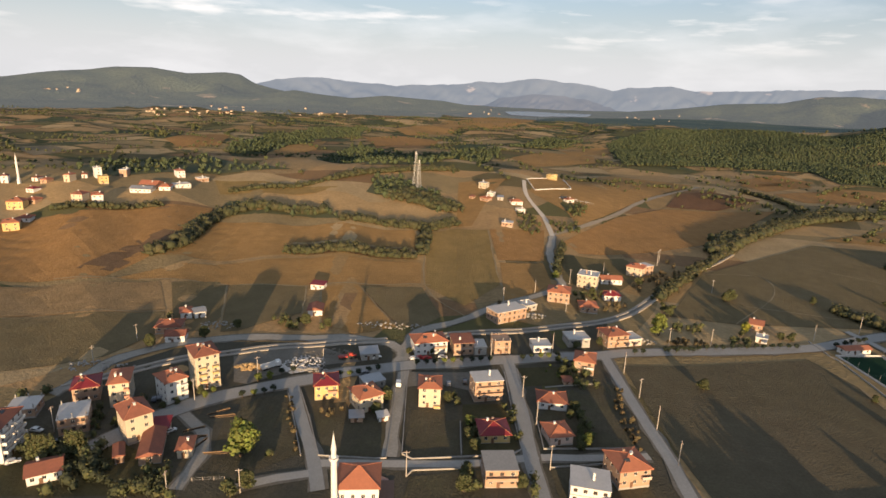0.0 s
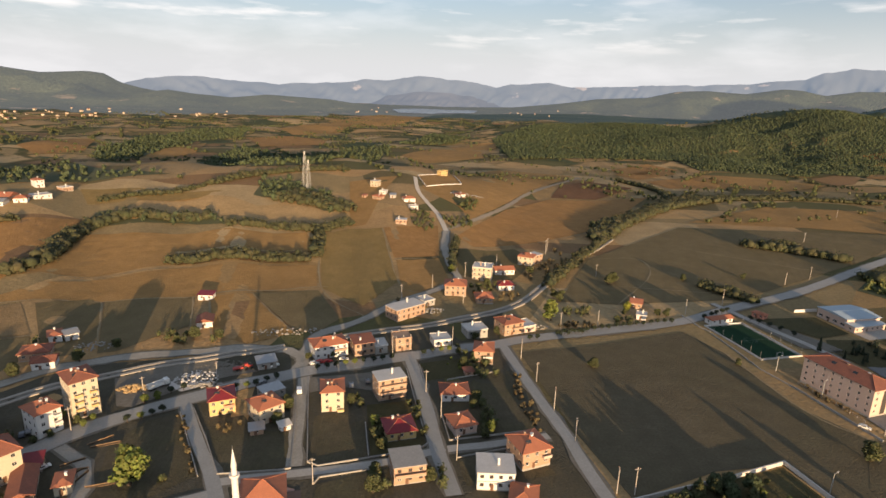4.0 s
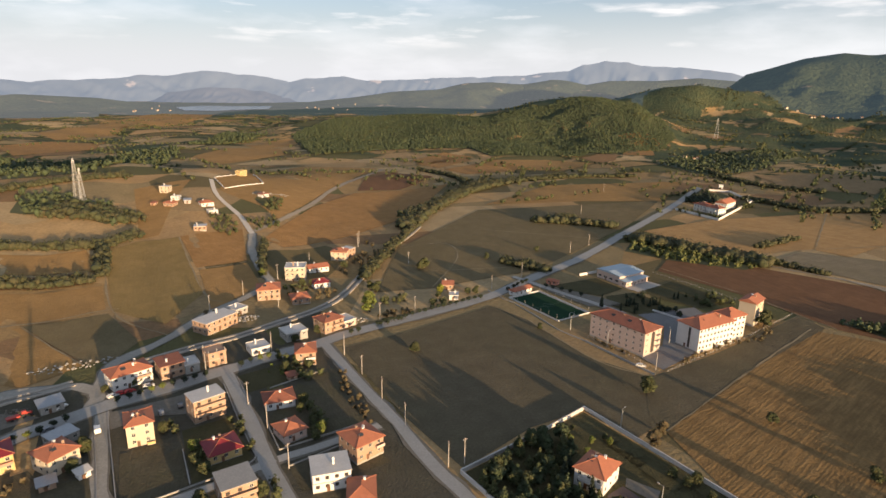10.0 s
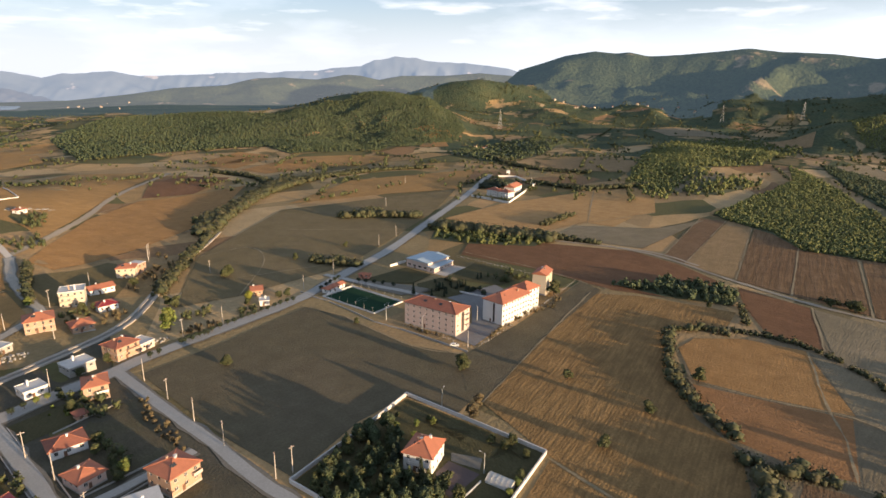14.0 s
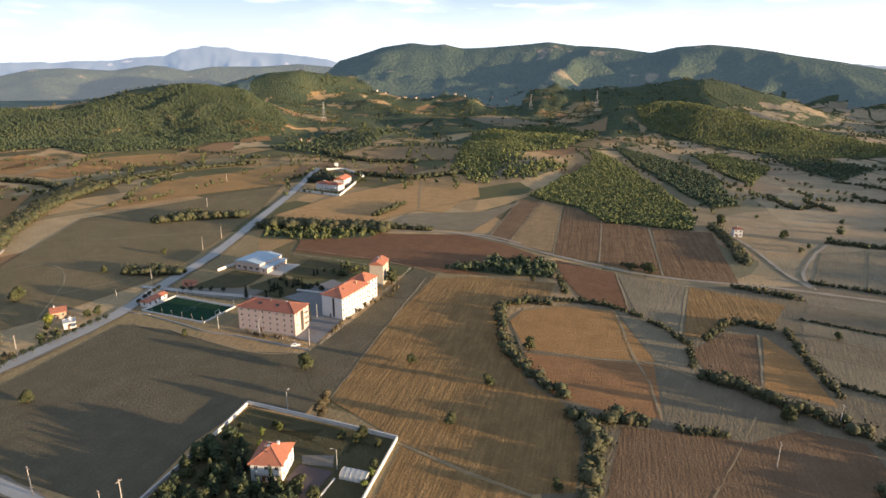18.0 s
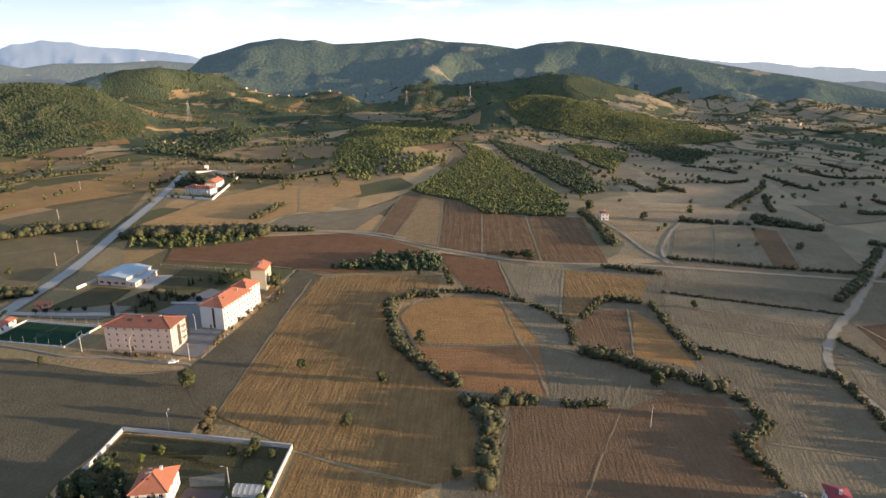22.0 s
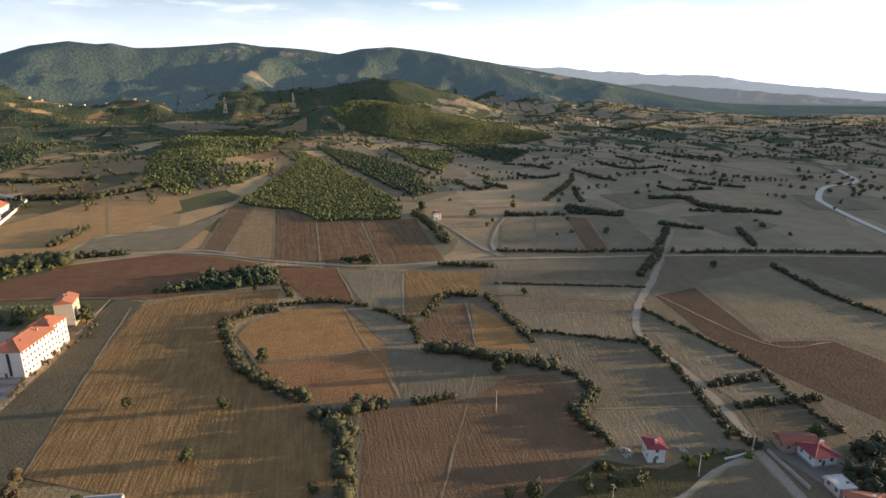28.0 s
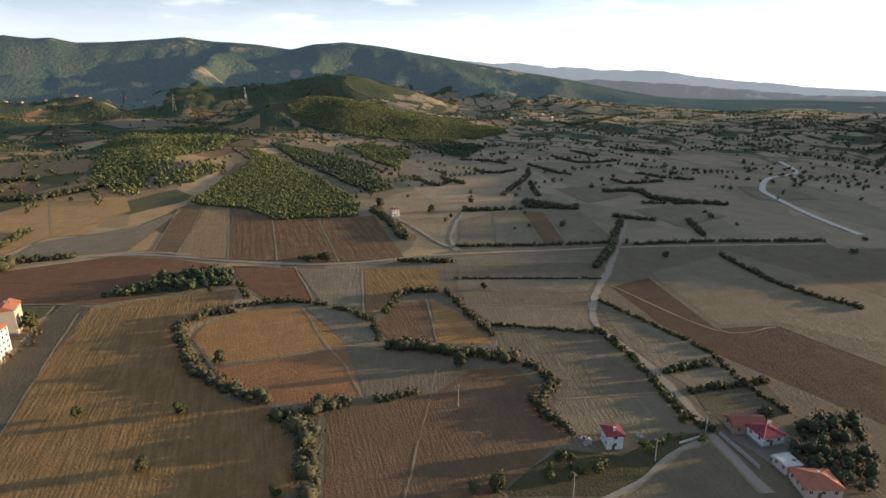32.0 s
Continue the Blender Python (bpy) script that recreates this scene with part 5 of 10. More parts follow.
hedge([(-189, 525), (-150, 542), (-103, 569)], 6, 4)
hedge([(-103, 569), (-65, 617), (-19, 637), (18, 659)], 9, 5)
hedge([(236, 481), (290, 517), (355, 571), (428, 628)], 12, 6)
hedge([(133, 333), (161, 368), (211, 427), (252, 473)], 6, 4)
hedge([(348, 412), (370, 406)], 9, 6)
hedge([(427, 622), (477, 612), (562, 636)], 8, 5)
hedge([(395, 748), (404, 669), (388, 617)], 6, 5)
hedge([(94, 423), (84, 386), (77, 358)], 4, 3.5)
hedge([(338, 414), (363, 393), (385, 368)], 9, 6)
hedge([(235, 325), (242, 307), (248.5, 291.0)], 7, 5)
hedge([(368, 323), (383, 280), (398, 234)], 14, 7)
hedge([(406, 239), (416, 198)], 5, 4)
hedge([(218, 446), (282, 508), (359, 570), (460, 615)], 12, 6)
hedge([(460, 615), (561, 611), (638, 581)], 8, 5)
hedge([(799, 602), (739, 474), (750, 386)], 8, 5)
hedge([(628, 404), (634, 326), (698, 278)], 6, 5)
hedge([(493, 266), (439, 264)], 5, 4)
for bends in ([(648, -190), (610, -182), (572, -177)], [(714, -60), (647, -78), (667, -99)], [(847, -141), (830, -172), (796, -198)],
              [(739, -144), (720, -166), (736, -194)], [(873, -286), (790, -302), (799, -362)],
              [(691, -338), (657, -356), (638, -383)], [(524, -268), (519, -292), (514, -313)], [(918, -336), (885, -342), (853, -347)],
              [(905, -419), (904, -465), (865, -478)], [(660, -290), (627, -296), (632, -341)], [(782, -226), (720, -238), (694, -253)]):
    hedge(bends, 4, 3.0, 2.6, "broken dark hedge across the dry plain", per=16, leaf=0.6, gaps=0.22)
hedge([(1461, -487), (1413, -545), (1560, -679)], 9, 5, 5.0, "broken dark hedge across the dry plain", per=12, leaf=0.9, gaps=0.2)
hedge([(542, -154), (525, -170), (512, -191)], 8, 5.0, 2.5, "thicket of dark trees at the corner of a plot", gaps=0.05)
hedge([(533, -8), (466, -25), (429, -30)], 7, 4.2, 2.5, "dark trees along the edge of red plots", gaps=0.15)

# ---- woods ----
wood([(333, 149), (354, 130), (365, 133), (374, 90), (359, 80), (344, 81), (333, 114)], 3.9, 4.8, "clump of dark oak scrub beside the stubble", per=26, leaf=0.6, seed=5, keep=0.95, floor=True)
wood([(588, 168), (710, 161), (843, 150), (959, 178), (875, 124), (706, 49), (572, 8), (511, 5), (506, 75), (547, 106)], 2.6, 3.5, "wedge of dense green woodland", per=8, leaf=0.55, seed=6, keep=1, floor=True, mat=M_LITWOOD)
wood([(1008, 148), (965, 80), (877, 24), (782, -11), (633, -31), (611, -7), (721, 38), (852, 94)], 3.3, 4.2, "dark woodland in a fold of the hill", per=7, leaf=0.65, seed=7, keep=1, floor=True)
wood([(995, 22), (1043, -10), (930, -76), (777, -48), (835, -19)], 3.3, 4.0, "green lobe of woodland below the ridge", per=7, leaf=0.65, seed=23, keep=1, floor=True, mat=M_LITWOOD)
wood([(847, 358), (1181, 460), (1388, 420), (1022, 285), (764, 237), (684, 250), (673, 297)], 5.0, 4.8, "green woodland between valley plots", per=7, leaf=0.7, seed=24, keep=0.8, floor=True, mat=M_LITWOOD)
wood([(1127, -82), (1024, -174), (971, -206), (859, -149), (980, -97)], 4.4, 4.4, "dark scrub at the foot of the ridged hill", per=7, leaf=0.7, seed=25, keep=0.8, floor=True)
wood([(1211, 436), (1372, 336), (1202, 253), (943, 209), (834, 283), (687, 285), (762, 334)], 4.6, 4.4, "scattered woodland between plots", per=6, leaf=0.7, seed=8, keep=0.8, floor=True, mat=M_LITWOOD)
wood([(673, 214), (694, 239), (764, 227), (812, 204), (781, 176), (686, 193)], 7, 6, "copse", per=14, leaf=0.9, seed=9, keep=0.8, floor=True, mat=M_LITWOOD)
wood([(1648, 222), (1759, 44), (1693, -145), (1365, -274), (1222, -306), (1065, -132), (1142, -32), (1250, 80), (1328, 145)], 4.8, 4.6, "woodland over the ridged hill", per=4, leaf=0.9, seed=10, keep=1, floor=True, mat=M_LITWOOD)
wood([(367, 1322), (559, 1569), (770, 1589), (868, 1376), (1032, 1242), (1294, 1273), (1274, 1086), (1119, 901), (957, 809), (853, 788), (728, 777), (579, 843), (593, 939), (481, 996), (307, 981)], 4.9, 4.8, "broad pine forest on the hillside", per=4, leaf=0.9, seed=11, keep=1, floor=True)
wood([(-63, 592), (-34, 588), (-11, 557), (15, 522), (-5, 498), (-36, 526), (-67, 535)], 8, 6.5, "dark scrub below the lattice towers", per=20, leaf=0.9, seed=12, keep=0.9, floor=True)
wood([(-181, 501), (-146, 494), (-97, 481), (-74, 450), (-117, 469), (-181, 462)], 9, 6, "scrubby oak band across the slope", per=20, leaf=0.9, seed=13, keep=0.7, floor=True)
wood([(-374, 1036), (-379, 1288), (-306, 1468), (-191, 1548), (-179, 1346), (-262, 1256), (-288, 974), (-329, 934)], 8, 6.5, "belt of dark woodland between far plots", per=11, leaf=1.1, seed=14, keep=0.9, floor=True)
wood([(-193, 920), (-140, 1132), (-76, 1010), (43, 1119), (124, 1180), (100, 1036), (-12, 676), (-87, 654)], 8, 6.5, "belt of dark woodland between far plots", per=11, leaf=1.1, seed=15, keep=0.8, floor=True)
wood([(-347, 556), (-433, 839), (-219, 636), (-154, 620), (-214, 589), (-300, 538)], 8, 5.5, "thin woods along the plain", per=11, leaf=1.1, seed=16, keep=0.55, floor=True)
wood([(135, 1182), (255, 1498), (342, 1390), (288, 1319)], 8, 6.5, "small far wood", per=11, leaf=1.1, seed=17, keep=0.9, floor=True)
wood([(612, 993), (789, 1043), (842, 1017), (693, 828), (596, 853)], 5.0, 5.0, "dense wood at the hill's foot", per=6, leaf=0.8, seed=18, keep=1, floor=True)
wood([(780, 668), (1002, 739), (1169, 705), (1155, 639), (845, 532), (746, 552)], 8, 6, "valley woods between small plots", per=11, leaf=1.1, seed=19, keep=0.7, floor=True)
wood([(1336, 495), (1500, 403), (1268, 219), (990, 215), (991, 324)], 8, 6, "valley woods between small plots", per=11, leaf=1.1, seed=20, keep=0.7, floor=True, mat=M_LITWOOD)
wood([(1035, 416), (1130, 430), (887, 290), (620, 227), (640, 263)], 5.0, 4.8, "strip of woodland along a gully", per=7, leaf=0.8, seed=21, keep=0.9, floor=False, mat=M_LITWOOD)
wood([(370, 328), (387, 283), (398, 234), (375, 232), (346, 274), (336, 305)], 5, 4.4, "young orchard behind the sports hall", per=40, leaf=0.6, seed=22, keep=0.9, floor=True, mat=M_LITWOOD)

# ---- buildings ----
M_TILE = plain("terracotta tiles", (0.43, 0.16, 0.085), (0.27, 0.105, 0.062), 0.5, 3.0, 0.85)
M_TILE_OLD = plain("old brown tiles", (0.29, 0.105, 0.065), (0.16, 0.066, 0.044), 0.5, 3.0, 0.9)
M_CRIMSON = plain("crimson sheet roof", (0.22, 0.02, 0.03), (0.15, 0.015, 0.02), 0.5, 3.0, 0.6)
M_CREAM = plain("cream render", (0.52, 0.45, 0.34), (0.43, 0.37, 0.28), 0.3, 2.0)
M_YELLOW = plain("yellow render", (0.55, 0.41, 0.18), (0.46, 0.34, 0.15), 0.3, 2.0)
M_PINK = plain("pale pink render", (0.55, 0.43, 0.365), (0.47, 0.36, 0.30), 0.3, 2.0)
M_SALMON = plain("salmon render", (0.60, 0.27, 0.18), (0.5, 0.22, 0.15), 0.3, 2.0)
M_WHITE = plain("white render", (0.68, 0.67, 0.65), (0.56, 0.55, 0.53), 0.3, 2.0)
M_BRICK = plain("hollow brick", (0.42, 0.285, 0.195), (0.31, 0.205, 0.14), 0.7, 2.5)
M_CONC = plain("bare concrete", (0.38, 0.36, 0.33), (0.27, 0.26, 0.24), 0.4, 2.0)
M_PALE = plain("pale concrete roof", (0.62, 0.60, 0.57), (0.46, 0.445, 0.42), 0.4, 2.0)
M_DARKIN = plain("dim room", (0.06, 0.05, 0.045), (0.035, 0.03, 0.028), 0.5, 2.0)
M_FRAME = plain("white window frame", (0.72, 0.71, 0.68), (0.6, 0.59, 0.56), 1.0, 5.0, 0.5)
M_DOOR = plain("brown door", (0.16, 0.085, 0.045), (0.10, 0.05, 0.03), 1.0, 5.0, 0.6)
M_RED = plain("red paint", (0.42, 0.05, 0.035), (0.3, 0.04, 0.03), 0.5, 3.0, 0.5)
M_BLUE = plain("pale blue sheet roof", (0.36, 0.45, 0.53), (0.28, 0.36, 0.43), 0.4, 2.0, 0.5)
M_ZINC = plain("zinc sheet", (0.42, 0.43, 0.44), (0.30, 0.31, 0.32), 0.5, 3.0, 0.45, 0.6)


def glass_mat():
    m, n, l, bs = tree_of("window glass")
    bs.inputs["Base Color"].default_value = (0.03, 0.035, 0.04, 1)
    bs.inputs["Roughness"].default_value = 0.12
    bs.inputs["Specular IOR Level"].default_value = 0.6
    return m


M_GLASS = glass_mat()


def part(name, bm_or_me, mat, parent, label="", at=None):
    """One mesh as a part of a thing or of a part."""
    me = bm_or_me
    if isinstance(me, bmesh.types.BMesh):
        bm, me = me, bpy.data.meshes.new(name)
        bmesh.ops.recalc_face_normals(bm, faces=bm.faces)
        bm.to_mesh(me)
        bm.free()
    if mat and not me.materials:
        me.materials.append(mat)
    ob = new(name, me)
    ob.parent = parent
    if at is not None:
        ob.matrix_basis = at
    if label:
        ob["label"] = label
    return ob


def box(bm, x0, y0, z0, x1, y1, z1, bevel=0.0):
    v = [bm.verts.new(p) for p in ((x0, y0, z0), (x1, y0, z0), (x1, y1, z0), (x0, y1, z0), (x0, y0, z1), (x1, y0, z1), (x1, y1, z1), (x0, y1, z1))]
    f = [bm.faces.new([v[i] for i in q]) for q in ((3, 2, 1, 0), (4, 5, 6, 7), (0, 1, 5, 4), (1, 2, 6, 5), (2, 3, 7, 6), (3, 0, 4, 7))]
    if bevel:
        bmesh.ops.bevel(bm, geom=list({e for q in f for e in q.edges}), offset=bevel, segments=1, affect="EDGES")


def boxed(*args, bevel=0.0):
    bm = bmesh.new()
    box(bm, *args, bevel=bevel)
    return bm


def drum(bm, x, y, z0, z1, r0, r1, seg=10):
    m = Matrix.Translation((x, y, (z0 + z1) / 2))
    bmesh.ops.create_cone(bm, cap_ends=True, segments=seg, radius1=r0, radius2=r1, depth=z1 - z0, matrix=m)


SHARED = {}


def shared(key, make):
    if key not in SHARED:
        SHARED[key] = make()
    return SHARED[key]


def frame_mesh(w, h):
    bm = bmesh.new()
    t = 0.07
    for b in ((-w / 2, 0, 0, w / 2, 0.08, t), (-w / 2, 0, h - t, w / 2, 0.08, h), (-w / 2, 0, t, -w / 2 + t, 0.08, h - t),
              (w / 2 - t, 0, t, w / 2, 0.08, h - t), (-t / 2, 0.01, t, t / 2, 0.07, h - t)):
        box(bm, *b)
    me = bpy.data.meshes.new("window")
    bm.to_mesh(me)
    bm.free()
    me.materials.append(M_FRAME)
    return me


def pane_mesh(w, h):
    bm = boxed(-w / 2 + 0.05, 0.03, 0.05, w / 2 - 0.05, 0.05, h - 0.05)
    me = bpy.data.meshes.new("pane")
    bm.to_mesh(me)
    bm.free()
    me.materials.append(M_GLASS)
    return me


def wall_side(bm, a, b, z0, z1, cols, rows, depth=0.16):
    """One side from a to b (2D, outside to the right of a->b), with holes at cols x rows, and their reveals."""
    a, b = Vector(a), Vector(b)
    ln = (b - a).length
    t = (b - a) / ln
    inn = Vector((-t.y, t.x))
    us = sorted({0.0, ln, *(v for c in cols for v in c)})
    vs = sorted({z0, z1, *(v for r in rows for v in r)})

    def at(u, v, k=0.0):
        p = a + t * u + inn * k
        return bm.verts.new((p.x, p.y, v))
    for u0, u1 in zip(us, us[1:]):
        for v0, v1 in zip(vs, vs[1:]):
            if any(c[0] <= u0 and u1 <= c[1] for c in cols) and any(r[0] <= v0 and v1 <= r[1] for r in rows):
                q = [(u0, v0), (u1, v0), (u1, v1), (u0, v1)]
                for (ua, va), (ub, vb) in zip(q, q[1:] + q[:1]):
                    bm.faces.new([at(ua, va), at(ub, vb), at(ub, vb, depth), at(ua, va, depth)])
            else:
                bm.faces.new([at(u0, v0), at(u1, v0), at(u1, v1), at(u0, v1)])


def roof_mesh(kind, w, d, rise, over=0.6, thick=0.16):
    bm = bmesh.new()
    x, y = w / 2 + over, d / 2 + over
    if kind == "hip":
        e = min(x, y)
        rx, ry = max(x - e, 0.02), max(y - e, 0.02)
        low = [bm.verts.new((sx * x, sy * y, 0)) for sx, sy in ((-1, -1), (1, -1), (1, 1), (-1, 1))]
        eav = [bm.verts.new((sx * x, sy * y, thick)) for sx, sy in ((-1, -1), (1, -1), (1, 1), (-1, 1))]
        if x >= y:
            p, q = bm.verts.new((-rx, 0, rise + thick)), bm.verts.new((rx, 0, rise + thick))
            tops = [(eav[0], eav[1], q, p), (eav[1], eav[2], q), (eav[2], eav[3], p, q), (eav[3], eav[0], p)]
        else:
            p, q = bm.verts.new((0, -ry, rise + thick)), bm.verts.new((0, ry, rise + thick))
            tops = [(eav[0], eav[1], p), (eav[1], eav[2], q, p), (eav[2], eav[3], q), (eav[3], eav[0], p, q)]
        for f in tops:
            bm.faces.new(f)
        for i in range(4):
            bm.faces.new((low[i], low[(i + 1) % 4], eav[(i + 1) % 4], eav[i]))
        bm.faces.new(low[::-1])
    elif kind in ("gable", "gable_y"):
        along = kind == "gable"
        if not along:
            x, y = y, x
        prof = [(-y, 0), (y, 0), (y, thick), (0, rise + thick), (-y, thick)]
        ends = []
        for s in (-x, x):
            ends.append([bm.verts.new((s, c, z) if along else (c, s, z)) for c, z in prof])
        for i in range(5):
            j = (i + 1) % 5
            bm.faces.new((ends[0][i], ends[0][j], ends[1][j], ends[1][i]))
        bm.faces.new(ends[0])
        bm.faces.new(ends[1][::-1])
    elif kind == "mono":
        box(bm, -x, -y, 0, x, y, thick)
        for v in bm.verts:
            v.co.z += rise * (v.co.y + y) / (2 * y)
    else:
        # flat slab with an upstand round it
        box(bm, -w / 2 - 0.25, -d / 2 - 0.25, 0, w / 2 + 0.25, d / 2 + 0.25, 0.22)
        if kind == "flat":
            for b in ((-w / 2 - 0.25, -d / 2 - 0.25, w / 2 + 0.25, -d / 2 - 0.05), (-w / 2 - 0.25, d / 2 + 0.05, w / 2 + 0.25, d / 2 + 0.25),
                      (-w / 2 - 0.25, -d / 2 - 0.05, -w / 2 - 0.05, d / 2 + 0.05), (w / 2 + 0.05, -d / 2 - 0.05, w / 2 + 0.25, d / 2 + 0.05)):
                box(bm, b[0], b[1], 0.22, b[2], b[3], 0.5)
    return bm


def house(name, x, y, rz, w, d, floors, wall, roofm, label, roof="hip", fh=2.9, rise=None, base=0.5, every=2.9, win=(1.2, 1.3),
          balcony=(), chimneys=1, door=True, sides="fblr", glazed=True, group="", category="house", columns=False, porch=False, panel=None):
    """A building: walls with openings, windows, door, roof with chimneys, balconies (floor, from, to along the front)."""
    top = base + floors * fh
    z = min(float(land(x + a * w * 0.4, y + b * d * 0.4)) for a in (-1, 1) for b in (-1, 1))
    ob = tagged(new(name), label, category, group)
    ob.matrix_world = pose(x, y, z, 0, 0, rz)
    rnd = random.Random(int(x * 3 + y * 5))
    bm = bmesh.new()
    c = [(-w / 2, -d / 2), (w / 2, -d / 2), (w / 2, d / 2), (-w / 2, d / 2)]
    holes = []
    for k, side in enumerate("frbl"):
        a, b = c[k], c[(k + 1) % 4]
        ln = w if k % 2 == 0 else d
        cols, rows = [], []
        if side in sides and ln > 2.6:
            cnt = max(1, int(ln / every))
            for i in range(cnt):
                mid = ln * (i + 0.5) / cnt
                ww = win[0] * (1 if ln / cnt > win[0] * 1.3 else 0.7)
                cols.append((mid - ww / 2, mid + ww / 2))
            rows = [(base + f * fh + 0.95, base + f * fh + 0.95 + win[1]) for f in range(floors)]
        wall_side(bm, a, b, -0.6, top, cols, rows)
        ang = k * 90
        for u0, u1 in cols:
            for v0, v1 in rows:
                pt = Vector(a) + (Vector(b) - Vector(a)).normalized() * ((u0 + u1) / 2)
                holes.append((pt.x, pt.y, v0, u1 - u0, v1 - v0, ang))
    part("wall", bm, wall, ob)
    # dark filler block: the gloom of unlit rooms is put into its colour
    part("interior", boxed(-w / 2 + 0.165, -d / 2 + 0.165, 0.0, w / 2 - 0.165, d / 2 - 0.165, top - 0.02), M_DARKIN, ob)
    for px, py, v0, ww, hh, ang in holes:
        m = pose(px, py, v0, 0, 0, ang) @ Matrix.Translation((0, 0.06, 0))
        if glazed and rnd.random() < (1.0 if glazed is True else glazed):
            o = part("window", shared(("f", round(ww, 2), round(hh, 2)), lambda: frame_mesh(ww, hh)), None, ob, at=m)
            part("pane", shared(("p", round(ww, 2), round(hh, 2)), lambda: pane_mesh(ww, hh)), None, o)
    part("plinth", boxed(-w / 2 - 0.06, -d / 2 - 0.06, -0.8, w / 2 + 0.06, d / 2 + 0.06, base - 0.1), M_CONC, ob)
    if floors > 1 and not glazed is True:
        for f in range(1, floors):
            part("floor_slab", boxed(-w / 2 - 0.08, -d / 2 - 0.08, base + f * fh - 0.15, w / 2 + 0.08, d / 2 + 0.08, base + f * fh + 0.12), M_CONC, ob)
    if rise is None:
        rise = min(w, d) * 0.22
    r = part("roof", roof_mesh(roof, w, d, rise), roofm, ob, at=Matrix.Translation((0, 0, top)))
    if roof in ("gable", "gable_y"):
        bm = bmesh.new()
        for s in (-1, 1):
            q = [(s * (w / 2 - 0.05), -d / 2, 0.02), (s * (w / 2 - 0.05), d / 2, 0.02), (s * (w / 2 - 0.05), 0, rise * 0.95)] if roof == "gable" else \
                [(-w / 2, s * (d / 2 - 0.05), 0.02), (w / 2, s * (d / 2 - 0.05), 0.02), (0, s * (d / 2 - 0.05), rise * 0.95)]
            bm.faces.new([bm.verts.new(p) for p in q])
        part("gable_wall", bm, wall, ob, at=Matrix.Translation((0, 0, top)))
    for i in range(chimneys):
        cx, cy = rnd.uniform(-0.25, 0.25) * w, rnd.uniform(-0.22, 0.22) * d
        bm = boxed(cx - 0.32, cy - 0.32, 0.1, cx + 0.32, cy + 0.32, rise * 0.6 + 1.3)
        box(bm, cx - 0.42, cy - 0.42, rise * 0.6 + 1.3, cx + 0.42, cy + 0.42, rise * 0.6 + 1.45)
        part("chimney", bm, M_WHITE if i % 2 == 0 else M_BRICK, r)
    if roof == "hip" and floors > 1 and w > 7:
        # solar water heaters on the sunny slope
        for k in range(1 + (floors > 2)):
            sx, sy = (-0.16 + 0.3 * k) * w, -d * 0.24
            m = pose(sx, sy, rise * 0.55 + 0.25, 38, 0, 0)
            h = part("solar_heater", boxed(-0.95, -0.8, 0, 0.95, 0.8, 0.09), M_GLASS, r, "dark glass solar panel with a white tank", at=m)
    if roof == "hip" and w > 7:
        # ridge and hip caps
        bm = bmesh.new()
        e = min(w, d) / 2 + 0.6
        long = w >= d
        a = max((w if long else d) / 2 + 0.6 - e, 0.02)
        pts = [Vector((-a, 0, rise + 0.2)), Vector((a, 0, rise + 0.2))] if long else [Vector((0, -a, rise + 0.2)), Vector((0, a, rise + 0.2))]
        ends = [(pts[0], pts[1])]
        for sx in (-1, 1):
            for sy in (-1, 1):
                tip = pts[0] if (sx if long else sy) < 0 else pts[1]
                ends.append((Vector((sx * (w / 2 + 0.6), sy * (d / 2 + 0.6), 0.2)), tip))
        for p, q in ends:
            dr = q - p
            if dr.length > 0.3:
                m = Matrix.Translation((p + q) / 2) @ dr.to_track_quat("Z", "Y").to_matrix().to_4x4()
                bmesh.ops.create_cone(bm, cap_ends=True, segments=5, radius1=0.13, radius2=0.13, depth=dr.length, matrix=m)
        part("ridge_cap", bm, M_TILE, r)
    if door:
        part("door", boxed(-0.1 * w - 0.5, -d / 2 - 0.07, base - 0.4, -0.1 * w + 0.5, -d / 2 + 0.02, base + 1.7, bevel=0.02), M_DOOR, ob)
    for f, u0, u1 in balcony:
        zz = base + f * fh
        b = part("balcony", boxed(u0 * w / 2, -d / 2 - 1.3, zz - 0.15, u1 * w / 2, -d / 2 - 0.01, zz + 0.02), M_CONC, ob)
        bm = boxed(u0 * w / 2, -d / 2 - 1.3, zz + 0.02, u1 * w / 2, -d / 2 - 1.2, zz + 0.95)
        box(bm, u0 * w / 2, -d / 2 - 1.2, zz + 0.02, u0 * w / 2 + 0.1, -d / 2 - 0.02, zz + 0.95)
        box(bm, u1 * w / 2 - 0.1, -d / 2 - 1.2, zz + 0.02, u1 * w / 2, -d / 2 - 0.02, zz + 0.95)
        part("parapet", bm, panel or wall, b)
    if columns:
        for sx in (-0.92, 0, 0.92):
            for sy in (-0.9, 0.9):
                part("column", boxed(sx * w / 2 - 0.15, sy * d / 2 - 0.15, top + 0.2, sx * w / 2 + 0.15, sy * d / 2 + 0.15, top + 1.3 + 0.5 * rnd.random()), M_CONC, ob)
    return ob

